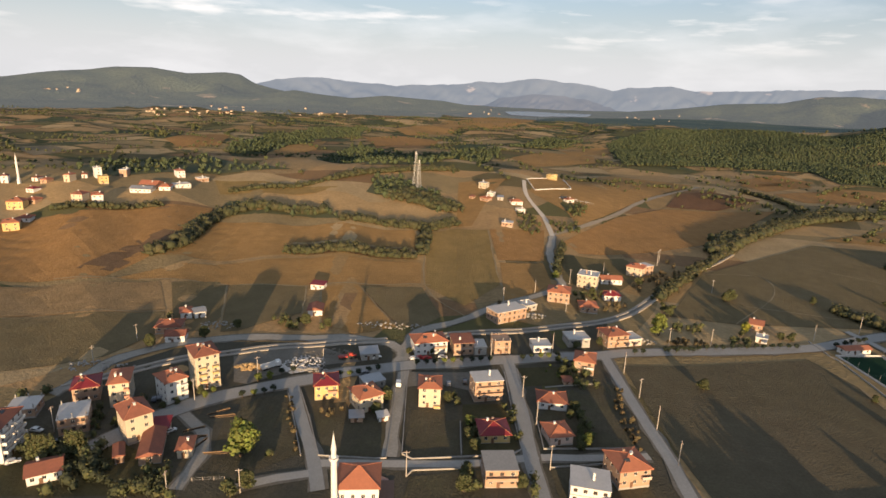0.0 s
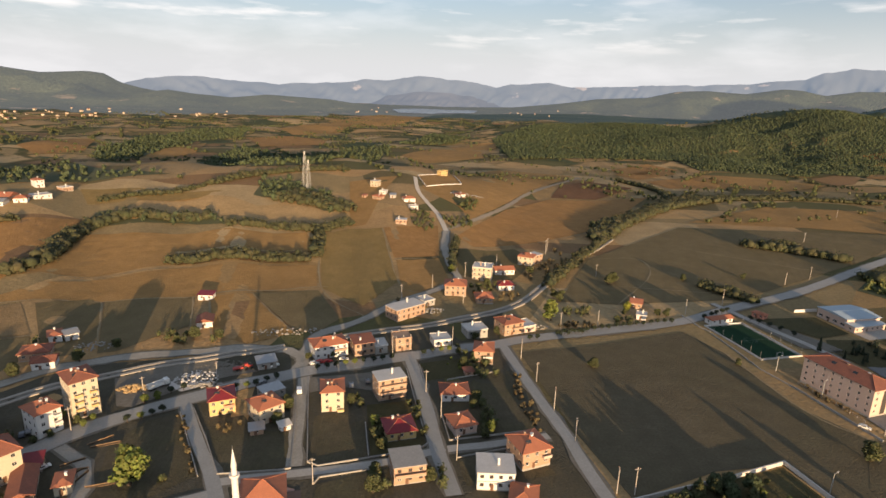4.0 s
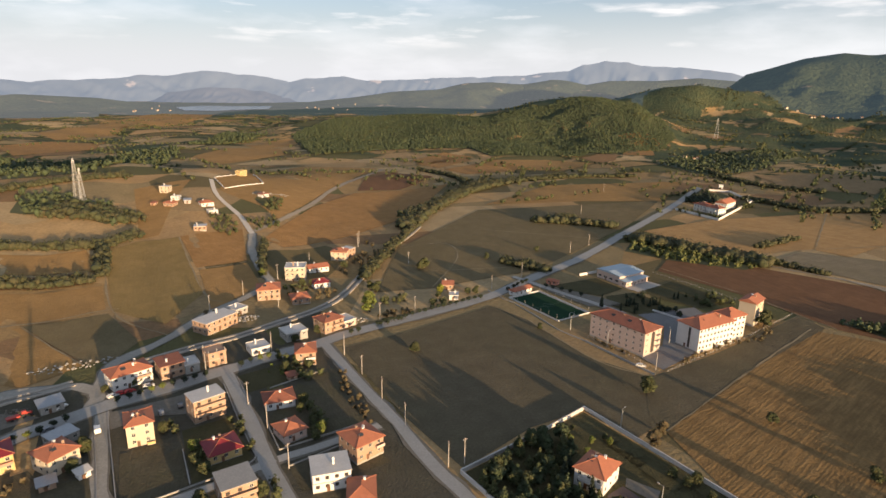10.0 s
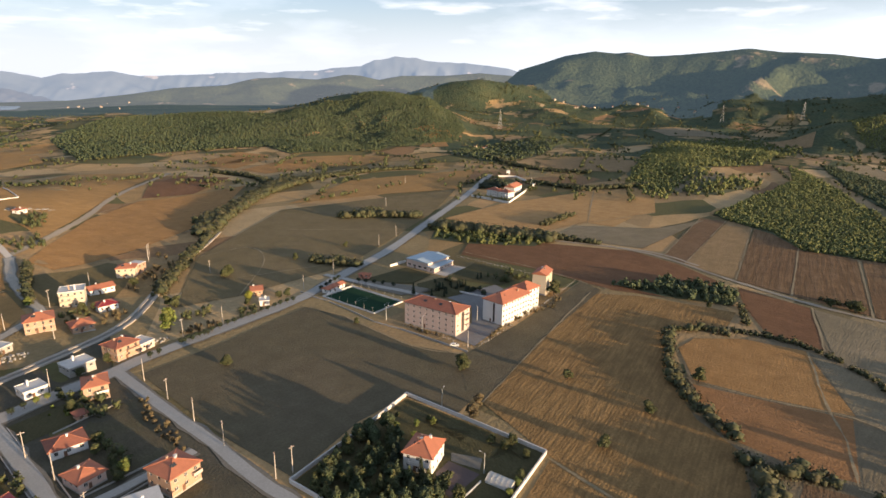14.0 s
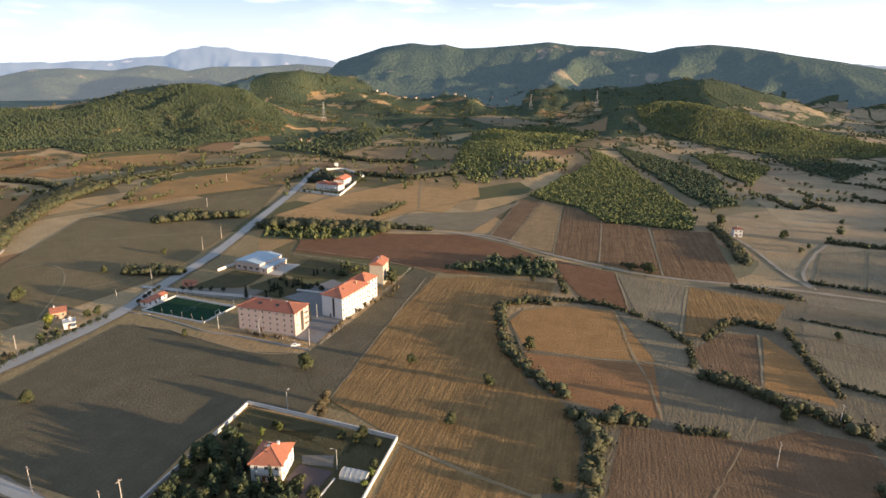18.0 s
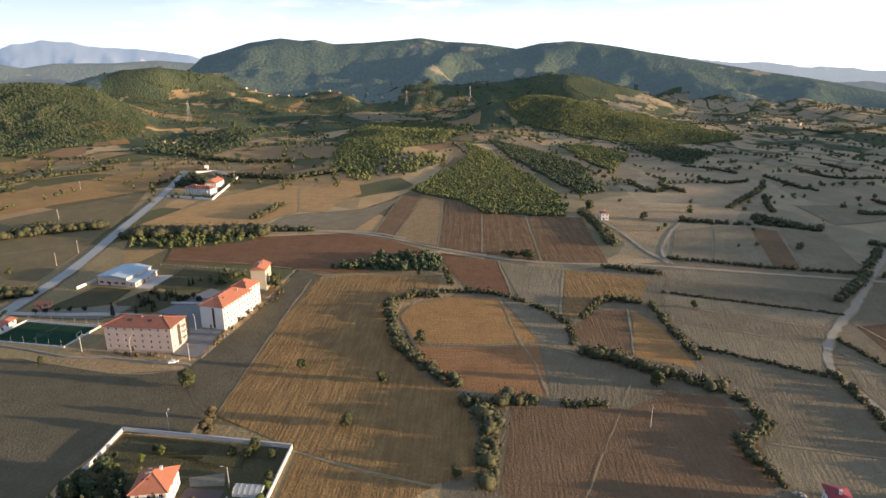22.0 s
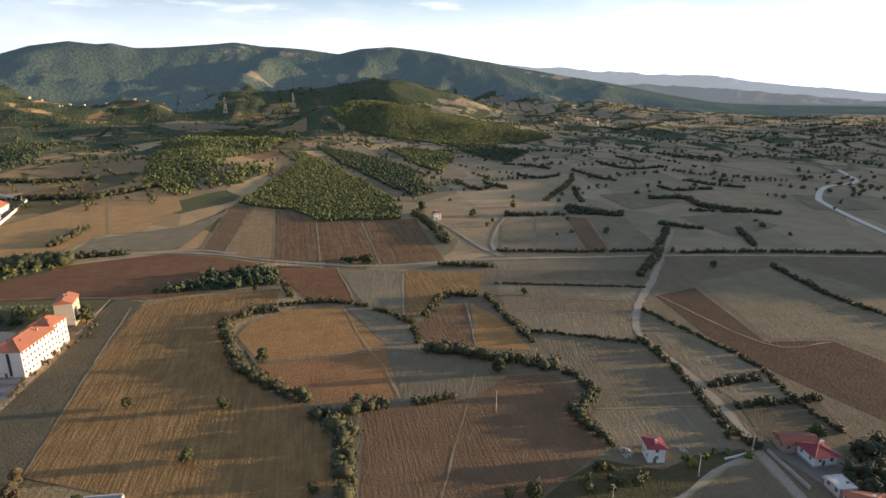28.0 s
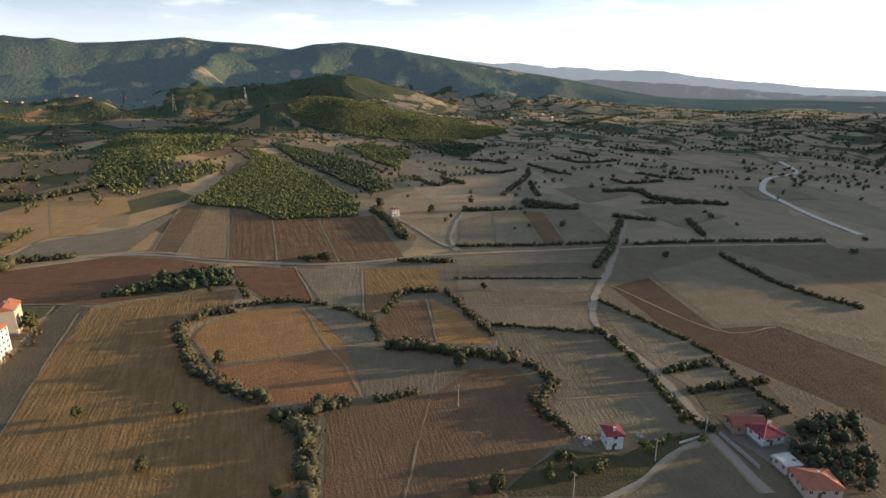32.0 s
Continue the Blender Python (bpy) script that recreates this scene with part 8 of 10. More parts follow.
def tipper_truck(x, y, rz):
    ob = tagged(new("tipper_truck"), "white tipper truck parked in a stone yard", "truck")
    ob.matrix_world = pose(x, y, float(land(x, y)) + 0.12, 0, 0, rz)
    part("chassis", boxed(-4.2, -0.6, 0.6, 4.2, 0.6, 1.0), M_TYRE, ob)
    cab = part("cab", boxed(2.3, -1.2, 0.8, 4.3, 1.2, 3.0, bevel=0.15), CAR_PAINT["white"], ob)
    part("windscreen", boxed(4.27, -1.0, 1.9, 4.33, 1.0, 2.7), M_GLASS, cab)
    bm = bmesh.new()
    for b in ((-4.3, -1.25, 1.1, 2.0, 1.25, 1.25), (-4.3, -1.25, 1.25, 2.0, -1.15, 2.5), (-4.3, 1.15, 1.25, 2.0, 1.25, 2.5), (1.9, -1.15, 1.25, 2.0, 1.15, 2.7), (-4.3, -1.15, 1.25, -4.2, 1.15, 2.4)):
        box(bm, *b)
    part("tipper_body", bm, CAR_PAINT["white"], ob)
    for px in (-3.2, -2.0, 3.1):
        for s in (-1, 1):
            bm = bmesh.new()
            bmesh.ops.create_cone(bm, cap_ends=True, segments=14, radius1=0.52, radius2=0.52, depth=0.4,
                                  matrix=Matrix.Translation((px, s * 1.0, 0.52)) @ Matrix.Rotation(radians(90), 4, "X"))
            part("wheel", bm, M_TYRE, ob)
    return ob


def loader(x, y, rz):
    ob = tagged(new("farm_tractor"), "red tractor with a trailer beside the workshop", "tractor")
    ob.matrix_world = pose(x, y, float(land(x, y)) + 0.12, 0, 0, rz)
    part("bonnet", boxed(0.2, -0.45, 0.8, 2.0, 0.45, 1.6, bevel=0.12), M_RED, ob)
    part("cab", boxed(-1.3, -0.7, 0.9, 0.2, 0.7, 2.5, bevel=0.1), M_RED, ob)
    part("trailer_bed", boxed(-6.0, -1.1, 0.9, -1.9, 1.1, 1.5, bevel=0.05), M_RED, ob)
    for px, r in ((-0.9, 0.8), (1.5, 0.5), (-4.4, 0.5)):
        for s in (-1, 1):
            bm = bmesh.new()
            bmesh.ops.create_cone(bm, cap_ends=True, segments=14, radius1=r, radius2=r, depth=0.35,
                                  matrix=Matrix.Translation((px, s * 0.95, r)) @ Matrix.Rotation(radians(90), 4, "X"))
            part("wheel", bm, M_TYRE, ob)
    return ob


# hedge lines and single trees over the plots farther out, sector by sector
def far_hedges():
    rnd = random.Random(21)
    for sector in range(10):
        lo, hi = -45 + sector * 19, -26 + sector * 19
        spots = []
        for _ in range(85 if hi < 60 else 120):
            az, r = radians(rnd.uniform(lo, hi)), math.sqrt(rnd.uniform(640 ** 2, 2300 ** 2))
            x, y = r * math.sin(az), r * math.cos(az)
            turn = radians(rnd.choice((24, 114)) + rnd.gauss(0, 14))
            ln = rnd.uniform(30, 190)
            step = rnd.uniform(6, 13)
            for i in range(int(ln / step)):
                if rnd.random() < 0.25:
                    continue
                u = (i * step - ln / 2)
                px, py = x + u * math.cos(turn) + rnd.uniform(-2, 2), y + u * math.sin(turn) + rnd.uniform(-2, 2)
                spots.append((px, py, rnd.uniform(3.0, 6.5)))
        for _ in range(60):
            az, r = radians(rnd.uniform(lo, hi)), math.sqrt(rnd.uniform(600 ** 2, 2000 ** 2))
            spots.append((r * math.sin(az), r * math.cos(az), rnd.uniform(3, 7)))
        scatter_bushes("plot_hedges", spots, "broken hedges and single trees over distant plots", 60 + sector, 9, 1.0)
    # denser scatter on the open plain
    spots = []
    for _ in range(230):
        az, r = radians(rnd.uniform(84, 139)), math.sqrt(rnd.uniform(430 ** 2, 1250 ** 2))
        x, y = r * math.sin(az), r * math.cos(az)
        if noise.noise(Vector((x, y, 3)) * 0.006) > -0.05:
            spots.append((x, y, rnd.uniform(2.4, 5.4)))
    scatter_bushes("plain_trees", spots, "many small oaks dotted over the dry plain", 90, 16, 0.8)


far_hedges()

# ---- village plots ----
drape("plot", [(-66.9, 203.1), (-56.7, 207.1), (-43.0, 169.2), (-52.3, 161.7), (-68.7, 155.5), (-71.7, 169.9), (-74.5, 188.9)], F_PLOT, 0.09, 14, "bare plot with a big tree and weeds", "ground")
drape("plot", [(-45.3, 200.4), (-32.8, 202.0), (-27.8, 190.9), (-15.6, 189.6), (-14.2, 169.4), (-31.8, 168.0), (-36.1, 168.6)], F_PLOT, 0.09, 14, "weedy walled plot behind a house", "ground")
drape("plot", [(-7.4, 198.6), (3.7, 199.6), (10.6, 193.5), (10.5, 171.9), (-5.6, 169.7), (-8.6, 172.0)], F_PLOT, 0.09, 14, "dug garden plot", "ground")
drape("plot", [(12.2, 204.0), (28.0, 205.0), (30.9, 176.9), (27.5, 173.7), (11.5, 171.9)], F_PLOTG, 0.09, 14, "overgrown garden plot", "ground")
drape("plot", [(40.8, 196.7), (59.8, 220.5), (79.9, 225.8), (71.9, 178.7), (40.4, 177.4)], F_PLOT, 0.09, 14, "dark bare garden plot", "ground")
drape("plot", [(-5.7, 159.6), (12.1, 163.4), (18.0, 163.8), (17.1, 151.3), (-7.3, 149.8)], F_PLOT, 0.09, 14, "bare plot beside the mosque", "ground")
drape("plot", [(39.8, 165.2), (66.6, 169.1), (70.3, 153.2), (40.0, 152.0)], F_PLOT, 0.09, 14, "bare dark building plot", "ground")
drape("yard", [(-9.9, 228.4), (29.2, 231.3), (29.6, 219.9), (16.8, 214.1), (4.1, 219.2), (-9.7, 215.7)], M_DUST, 0.17, 14, "dusty yard", "ground")
drape("lawn", [(37.6, 235.7), (59.0, 238.3), (56.8, 222.4), (38.3, 219.6)], F_PLOTG, 0.17, 14, "green plot behind low walls", "ground")
drape("plot", [(-138.1, 164.5), (-110.1, 176.8), (-80.4, 158.1), (-74.2, 147.1), (-123.7, 144.5)], F_PLOTG, 0.09, 14, "overgrown gardens", "ground")
drape("yard", [(-87.9, 237.4), (-68.2, 247.4), (-50.3, 248.4), (-31.4, 235.7), (-55.8, 228.6), (-74.5, 213.7), (-80.3, 215.2)], M_DUST, 0.17, 14, "dusty storage yard", "ground")
drape("stone_yard", [(-64.9, 227.5), (-64.4, 240.3), (-57.5, 244.3), (-48.6, 234.9), (-50.0, 227.7), (-59.2, 223.2)], M_PALE, 0.17, 14, "white stone dust in a yard", "ground")
drape("school_yard", [(243.8, 207.6), (261.2, 204.9), (281.5, 200.7), (273.4, 176.7), (231.7, 172.6), (231.4, 160.3), (203.4, 155.8), (204.1, 169.1), (224.1, 173.8), (241.8, 187.9)], M_YARD, 0.17, 14, "paved school yard", "ground")
drape("school_lawn", [(231.9, 267.7), (268.9, 266.2), (269.2, 243.0), (247.9, 239.5), (235.1, 257.8)], F_PLOTG, 0.17, 14, "dry lawn before the sports hall", "ground")
drape("school_garden", [(249.6, 237.6), (269.5, 234.6), (272.2, 216.6), (258.6, 202.9), (242.7, 208.9), (241.1, 226.6)], F_PLOTG, 0.17, 14, "planted school garden", "ground")
drape("school_back", [(275.4, 232.6), (310.7, 239.1), (310.4, 207.1), (309.5, 194.9), (283.0, 198.5), (275.5, 215.8)], F_PLOTG, 0.09, 14, "rough grass behind the school", "ground")
drape("hall_apron", [(271.6, 243.4), (294.7, 245.7), (296.8, 236.5), (272.9, 234.0)], M_CONCRD, 0.17, 14, "pale concrete apron", "ground")
drape("forecourt", [(224.1, 274.2), (232.4, 267.3), (245.5, 237.3), (250.0, 218.2), (237.1, 226.2), (229.0, 229.9), (224.8, 255.6)], M_DUST, 0.17, 14, "paved forecourt", "ground")
drape("estate_garden", [(87.9, 136.6), (128.5, 143.2), (147.8, 146.1), (152.9, 86.8), (127.2, 81.2), (113.0, 83.1), (88.9, 112.1)], F_PLOTG, 0.09, 14, "walled estate garden", "ground")
drape("estate_yard", [(144.3, 136.3), (148.0, 113.6), (147.0, 91.9), (133.5, 88.0), (136.9, 100.2), (134.5, 118.8)], M_DUST, 0.09, 14, "dusty open yard of the estate", "ground")
drape("estate_court", [(128.3, 107.5), (129.7, 95.7), (115.5, 95.0), (114.9, 97.9), (120.8, 106.7)], M_COURT, 0.17, 14, "dark paved court", "ground")
drape("estate_path", [(132.4, 109.9), (136.9, 100.2), (131.5, 97.1), (128.8, 106.9)], M_DUST, 0.17, 14, "dusty drive", "ground")
drape("farm_garden", [(144.7, -38.7), (153.5, -48.5), (161.9, -61.7), (155.4, -79.9), (162.3, -94.3), (164.1, -111.6), (161.1, -111.8), (149.9, -89.8), (137.1, -71.7), (140.2, -51.9), (141.6, -39.5)], F_PLOTG, 0.09, 14, "green farm garden", "ground")
drape("farm_yard", [(163.2, -118.9), (162.8, -143.5), (143.8, -134.9), (138.3, -127.0), (152.3, -123.4)], M_DUST, 0.17, 14, "dusty farmyard", "ground")
drape("farm_pond", [(148.7, -127.8), (149.7, -133.7), (143.0, -134.2), (141.9, -128.3)], M_PALE, 0.25, 14, "pale concrete basin floor", "ground")
drape("hill_yard", [(94.1, 633.0), (122.0, 658.7), (140.6, 620.1), (112.8, 594.2), (96.3, 585.9)], F_HILL, 0.09, 14, "dry yard inside white walls", "ground")
drape("mosque_court", [(-19.2, 157.4), (-15.0, 159.4), (-12.4, 158.0), (-11.8, 150.6), (-17.8, 148.6)], M_COURTP, 0.17, 14, "pinkish paved court beside the mosque", "ground")

# ---- football pitch ----
football_pitch([(197.9, 259.9), (218.7, 263.6), (221.2, 224.0), (199.6, 220.9)])
greenhouse(130.8, 88.2, -82, 8.6, 5.0)

# ---- walls and fences ----
garden_wall([(87.1, 137.2), (128.3, 143.5), (149.3, 147.6), (151.7, 114.4), (153.5, 85.8), (127.1, 81.1), (119.0, 79.5)], "pale stone estate wall with a coping", 1.5, 0.35, M_PALE)
garden_wall([(87.1, 137.2), (88.1, 127.2), (88.7, 118.8)], "pale estate wall beside the street", 1.5, 0.35, M_PALE)
garden_wall([(126.9, 93.2), (117.6, 92.4)], "low inner garden wall", 0.7, 0.25, M_PALE)
garden_wall([(503.7, 396.2), (499.8, 343.1), (533.1, 355.7)], "white wall round a villa", 2.2, 0.4, M_WHITE)
garden_wall([(534.0, 355.9), (618.0, 387.1), (655.0, 440.0), (640.0, 458.0), (590.0, 430.0)], "white wall round a villa", 2.2, 0.4, M_WHITE)
garden_wall([(-56.1, 207.4), (-42.3, 168.3)], "low wall beside the side street", 0.7, 0.2, M_CONC)
garden_wall([(-51.8, 209.8), (-43.2, 187.7), (-36.5, 168.4), (-18.0, 167.7), (-14.1, 168.2), (-14.1, 192.2), (-14.7, 221.2)], "low concrete wall round a plot", 0.7, 0.2, M_CONC)
garden_wall([(-10.4, 228.3), (-9.1, 170.9), (-5.8, 168.4), (17.9, 171.3), (28.0, 172.5), (31.7, 175.7), (31.1, 197.4), (31.2, 231.1)], "low concrete wall round the plots", 0.7, 0.2, M_CONC)
garden_wall([(11.0, 191.3), (10.8, 171.8)], "low wall between gardens", 0.9, 0.25, M_CONC)
garden_wall([(39.7, 196.0), (39.4, 176.4), (69.4, 178.5)], "low concrete wall", 0.7, 0.2, M_CONC)
garden_wall([(37.2, 234.7), (37.3, 211.6)], "low concrete wall", 0.7, 0.2, M_CONC)
garden_wall([(-6.8, 159.7), (-5.0, 162.6), (12.1, 164.5)], "pale low wall beside the lane", 0.6, 0.2, M_CONC)
garden_wall([(39.8, 166.3), (56.7, 169.0), (64.5, 170.0)], "pale low wall beside the lane", 0.6, 0.2, M_CONC)
garden_wall([(46.9, 219.2), (70.1, 224.5)], "pale garden wall", 0.7, 0.2, M_CONC)
garden_wall([(192.5, 278.1), (192.7, 261.0), (194.6, 254.2)], "low pale wall along the school field", 0.5, 0.25, M_CONC)
garden_wall([(193.7, 252.3), (193.0, 232.3), (191.2, 212.3), (193.8, 194.9)], "low pale wall along the school field", 0.5, 0.25, M_CONC)
garden_wall([(193.8, 194.9), (194.8, 179.6), (195.6, 162.2), (196.3, 154.2)], "low wall before the dormitory", 0.8, 0.3, M_CONC)
garden_wall([(263.0, 275.0), (278.1, 274.9)], "white boundary wall", 1.6, 0.3, M_WHITE)
garden_wall([(256.0, 208.0), (259.3, 189.6)], "white yard wall", 1.2, 0.3, M_WHITE)
garden_wall([(94.1, 633.0), (122.0, 658.7)], "white wall round a hilltop yard", 1.3, 0.3, M_WHITE)
garden_wall([(94.1, 633.0), (96.3, 585.9), (139.7, 616.2), (143.5, 680.6)], "white wall round a hilltop yard", 1.3, 0.3, M_WHITE)
garden_wall([(162.2, -118.5), (146.0, -119.9), (143.0, -120.1)], "low farmyard wall", 1.3, 0.3, M_CONC)
garden_wall([(159.0, -102.0), (161.4, -111.5)], "pale low wall at the track", 0.8, 0.3, M_PALE)
fence([(312.4, 257.1), (314.3, 225.4), (314.6, 194.7)], "post and rail fence behind the school")
fence([(203.7, 153.5), (233.8, 156.6), (270.8, 160.5), (321.4, 167.8)], "wire fence along the stubble field")
fence([(198.4, 197.9), (200.5, 183.2), (200.6, 166.3)], "fence before the dormitory")
fence([(-72.1, 153.9), (-62.5, 155.2)], "wire fence beside the timber yard")

# ---- trees ----
plant(-61.5, 167.3, 13.5, "broad", M_BRIGHT, "large yellow-green tree in a bare plot")
plant(115.5, 279.1, 11, "broad", M_BRIGHT, "large bright green tree by the canal")
plant(163.8, 286.2, 6, "broad", M_YEL, "yellow-green tree beside a ruined farm")
plant(180.9, 144.8, 7.5, "broad", M_LEAF, "")
plant(204.5, 106.5, 5, "broad", M_LEAF, "")
plant(201.6, 70.3, 5.5, "broad", M_LEAF, "")
plant(169.3, 73.0, 4.5, "broad", M_LEAF, "")
plant(239.9, 64.5, 6.5, "broad", M_LEAF, "")
plant(153.1, 116.9, 6.6, "broad", M_DRY, "ragged brownish tree by the estate wall")
plant(162.5, 121.7, 5.2, "broad", M_DRY, "ragged brownish tree by the estate wall")
plant(380.7, 25.7, 7, "broad", M_LEAF, "")
plant(381.7, 38.5, 5, "broad", M_LEAF, "")
plant(114.6, 224.1, 5, "broad", M_LEAF, "")
plant(183.7, 217.4, 3.5, "broad", M_LEAF, "")
plant(290.6, 164.8, 9, "broad", M_LEAF, "broad tree beside the school annexe")
plant(175.2, 333.1, 6, "broad", M_LEAF, "")
plant(274.9, 335.4, 4.5, "broad", M_LEAF, "")
plant(550.9, -14.8, 8, "broad", M_LEAF, "")
plant(519.9, -61.0, 6, "broad", M_LEAF, "")
plant(170.6, 72.9, 4.5, "broad", M_LEAF, "")
plant(543.7, -15.1, 9, "broad", M_LEAF, "")
plant(515.0, -58.5, 6, "broad", M_LEAF, "")
plant(356.1, -200.5, 5, "broad", M_LEAF, "")
plant(314.3, -66.9, 4.5, "broad", M_LEAF, "")
plant(204.8, -71.2, 5, "broad", M_LEAF, "")
plant(167.2, -138.3, 7, "broad", M_LEAF, "dark tree by the farmhouse")
plant(223.0, -37.3, 7, "broad", M_LEAF, "")
plant(170.8, -109.8, 3.5, "broad", M_LEAF, "")
plant(382.5, 29.4, 5, "broad", M_LEAF, "")
plant(332.8, 89.7, 4, "broad", M_LEAF, "")
plant(151.7, 29.7, 4, "broad", M_LEAF, "")
plant(144.0, -35.6, 6, "broad", M_LEAF, "")
plant(114.8, 222.9, 4.5, "broad", M_LEAF, "")
plant(179.8, 336.5, 7, "broad", M_LEAF, "")
plant(-96.3, 267.2, 5, "broad", M_LEAF, "round dark tree in a field")
plant(-106.8, 253.8, 6, "broad", M_LEAF, "round dark tree by the farm")
plant(131.7, 307.0, 7, "broad", M_LEAF, "")
plant(-64.0, 273.4, 6, "broad", M_LEAF, "")
plant(-52.6, 270.6, 5, "broad", M_LEAF, "")
plant(-71.5, 269.3, 4.5, "broad", M_LEAF, "")
plant(-126.7, 242.2, 5, "broad", M_LEAF, "")
plant(76.2, 354.8, 5, "broad", M_BRIGHT, "")
plant(129.8, 355.7, 6, "broad", M_LEAF, "")
plant(94.0, 333.2, 5, "broad", M_LEAF, "")
plant(99.3, 331.5, 4, "broad", M_LEAF, "")
plant(166.2, 405.3, 4, "broad", M_DRY, "")
plant(14.1, 189.7, 4.5, "broad", M_BRIGHT, "")
plant(15.7, 175.1, 4.5, "broad", M_LEAF, "")
plant(13.6, 182.5, 4, "broad", M_LEAF, "")
plant(6.4, 205.4, 4.5, "broad", M_LEAF, "")
plant(56.5, 230.9, 4.5, "broad", M_LEAF, "")
plant(56.6, 242.4, 3.5, "broad", M_LEAF, "")
plant(55.3, 201.6, 5, "broad", M_LEAF, "")
plant(52.8, 196.1, 4, "broad", M_LEAF, "")
plant(55.4, 179.6, 5, "broad", M_BRIGHT, "")
plant(54.4, 185.8, 4, "broad", M_LEAF, "")
plant(52.0, 176.7, 4.5, "broad", M_LEAF, "")
plant(-17.0, 207.4, 5, "broad", M_LEAF, "")
plant(-20.3, 195.4, 4.5, "broad", M_LEAF, "")
plant(-0.3, 246.6, 3, "broad", M_LEAF, "")
plant(-10.9, 245.4, 3.5, "broad", M_LEAF, "")
plant(12.0, 160.9, 5, "broad", M_LEAF, "")
plant(29.2, 156.1, 5, "broad", M_LEAF, "")
plant(11.0, 153.3, 6, "broad", M_LEAF, "")
plant(-54.6, 151.5, 6, "broad", M_LEAF, "")
plant(-58.2, 147.7, 6, "broad", M_LEAF, "")
plant(-17.1, 205.0, 5, "broad", M_LEAF, "")
plant(-20.7, 195.1, 4, "broad", M_LEAF, "")
plant(-70.8, 216.1, 4, "broad", M_BRIGHT, "")
plant(-66.6, 218.7, 3.5, "broad", M_BRIGHT, "")
plant(-89.3, 204.2, 3.5, "broad", M_LEAF, "")
plant(-85.3, 206.0, 3, "broad", M_BRIGHT, "")
plant(68.9, 243.6, 4, "broad", M_LEAF, "")
plant(68.4, 257.4, 4.5, "broad", M_LEAF, "")
plant(80.7, 262.9, 4.5, "broad", M_LEAF, "")
plant(160.1, 282.2, 4, "broad", M_LEAF, "")
plant(183.5, 277.9, 5, "broad", M_LEAF, "")
plant(178.2, 278.8, 4.5, "broad", M_LEAF, "")
plant(229.2, 334.6, 5, "broad", M_LEAF, "")
plant(177.1, 336.8, 6, "broad", M_LEAF, "")
plant(129.8, 312.5, 6, "broad", M_LEAF, "")
plant(-95.4, 207.9, 3.5, "broad", M_BRIGHT, "")
plant(-86.4, 201.7, 3, "broad", M_BRIGHT, "")
plant(-94.9, 196.6, 3, "broad", M_LEAF, "")
plant(-98.9, 193.3, 3, "broad", M_LEAF, "")
plant(-109.7, 181.0, 3.5, "broad", M_LEAF, "")
plant(-126.7, 242.2, 6, "broad", M_LEAF, "")
plant(235.3, 226.5, 7, "cypress", M_CYP, "slim dark cypress in the school garden", 'school cypresses')
plant(240.2, 216.6, 4.5, "cypress", M_CYP, "slim dark cypress in the school garden", 'school cypresses')
plant(248.4, 212.1, 4.5, "cypress", M_CYP, "slim dark cypress in the school garden", 'school cypresses')
plant(259.1, 217.4, 4.5, "cypress", M_CYP, "slim dark cypress in the school garden", 'school cypresses')
plant(261.4, 214.7, 4.5, "cypress", M_CYP, "slim dark cypress in the school garden", 'school cypresses')
plant(265.1, 213.6, 4.5, "cypress", M_CYP, "slim dark cypress in the school garden", 'school cypresses')
plant(267.1, 212.7, 4.5, "cypress", M_CYP, "slim dark cypress in the school garden", 'school cypresses')
plant(248.3, 220.3, 4.5, "cypress", M_CYP, "slim dark cypress in the school garden", 'school cypresses')
plant(249.4, 219.0, 4.5, "cypress", M_CYP, "slim dark cypress in the school garden", 'school cypresses')
plant(253.3, 219.4, 4.5, "cypress", M_CYP, "slim dark cypress in the school garden", 'school cypresses')
plant(244.3, 210.3, 4.5, "cypress", M_CYP, "slim dark cypress in the school garden", 'school cypresses')
plant(282.5, 215.4, 4.5, "cypress", M_CYP, "slim dark cypress in the school garden", 'school cypresses')
plant(285.4, 215.0, 4.5, "cypress", M_CYP, "slim dark cypress in the school garden", 'school cypresses')
plant(117.7, 120.6, 8, "cypress", M_CYP, "tall slim cypress beside the villa", 'villa cypresses')
plant(114.9, 107.5, 8, "cypress", M_CYP, "tall slim cypress beside the villa", 'villa cypresses')
plant(114.2, 119.0, 8, "cypress", M_CYP, "tall slim cypress beside the villa", 'villa cypresses')
plant(130.1, 133.9, 3.0, "broad", M_BRIGHT, "rounded garden tree in the walled estate", 'estate trees')
plant(136.0, 129.4, 3.0, "broad", M_BRIGHT, "rounded garden tree in the walled estate", 'estate trees')
plant(141.2, 125.7, 3.0, "broad", M_BRIGHT, "rounded garden tree in the walled estate", 'estate trees')
plant(141.6, 128.8, 2.6, "broad", M_LEAF, "rounded garden tree in the walled estate", 'estate trees')
plant(130.2, 125.3, 3.0, "broad", M_BRIGHT, "rounded garden tree in the walled estate", 'estate trees')
plant(136.1, 139.4, 2.2, "broad", M_LEAF, "rounded garden tree in the walled estate", 'estate trees')
plant(145.6, 103.0, 3.7, "broad", M_LEAF, "rounded garden tree in the walled estate", 'estate trees')
plant(146.0, 97.6, 4.4, "broad", M_LEAF, "rounded garden tree in the walled estate", 'estate trees')
plant(149.4, 97.1, 4.4, "broad", M_LEAF, "rounded garden tree in the walled estate", 'estate trees')
plant(147.0, 89.7, 3.7, "broad", M_LEAF, "rounded garden tree in the walled estate", 'estate trees')
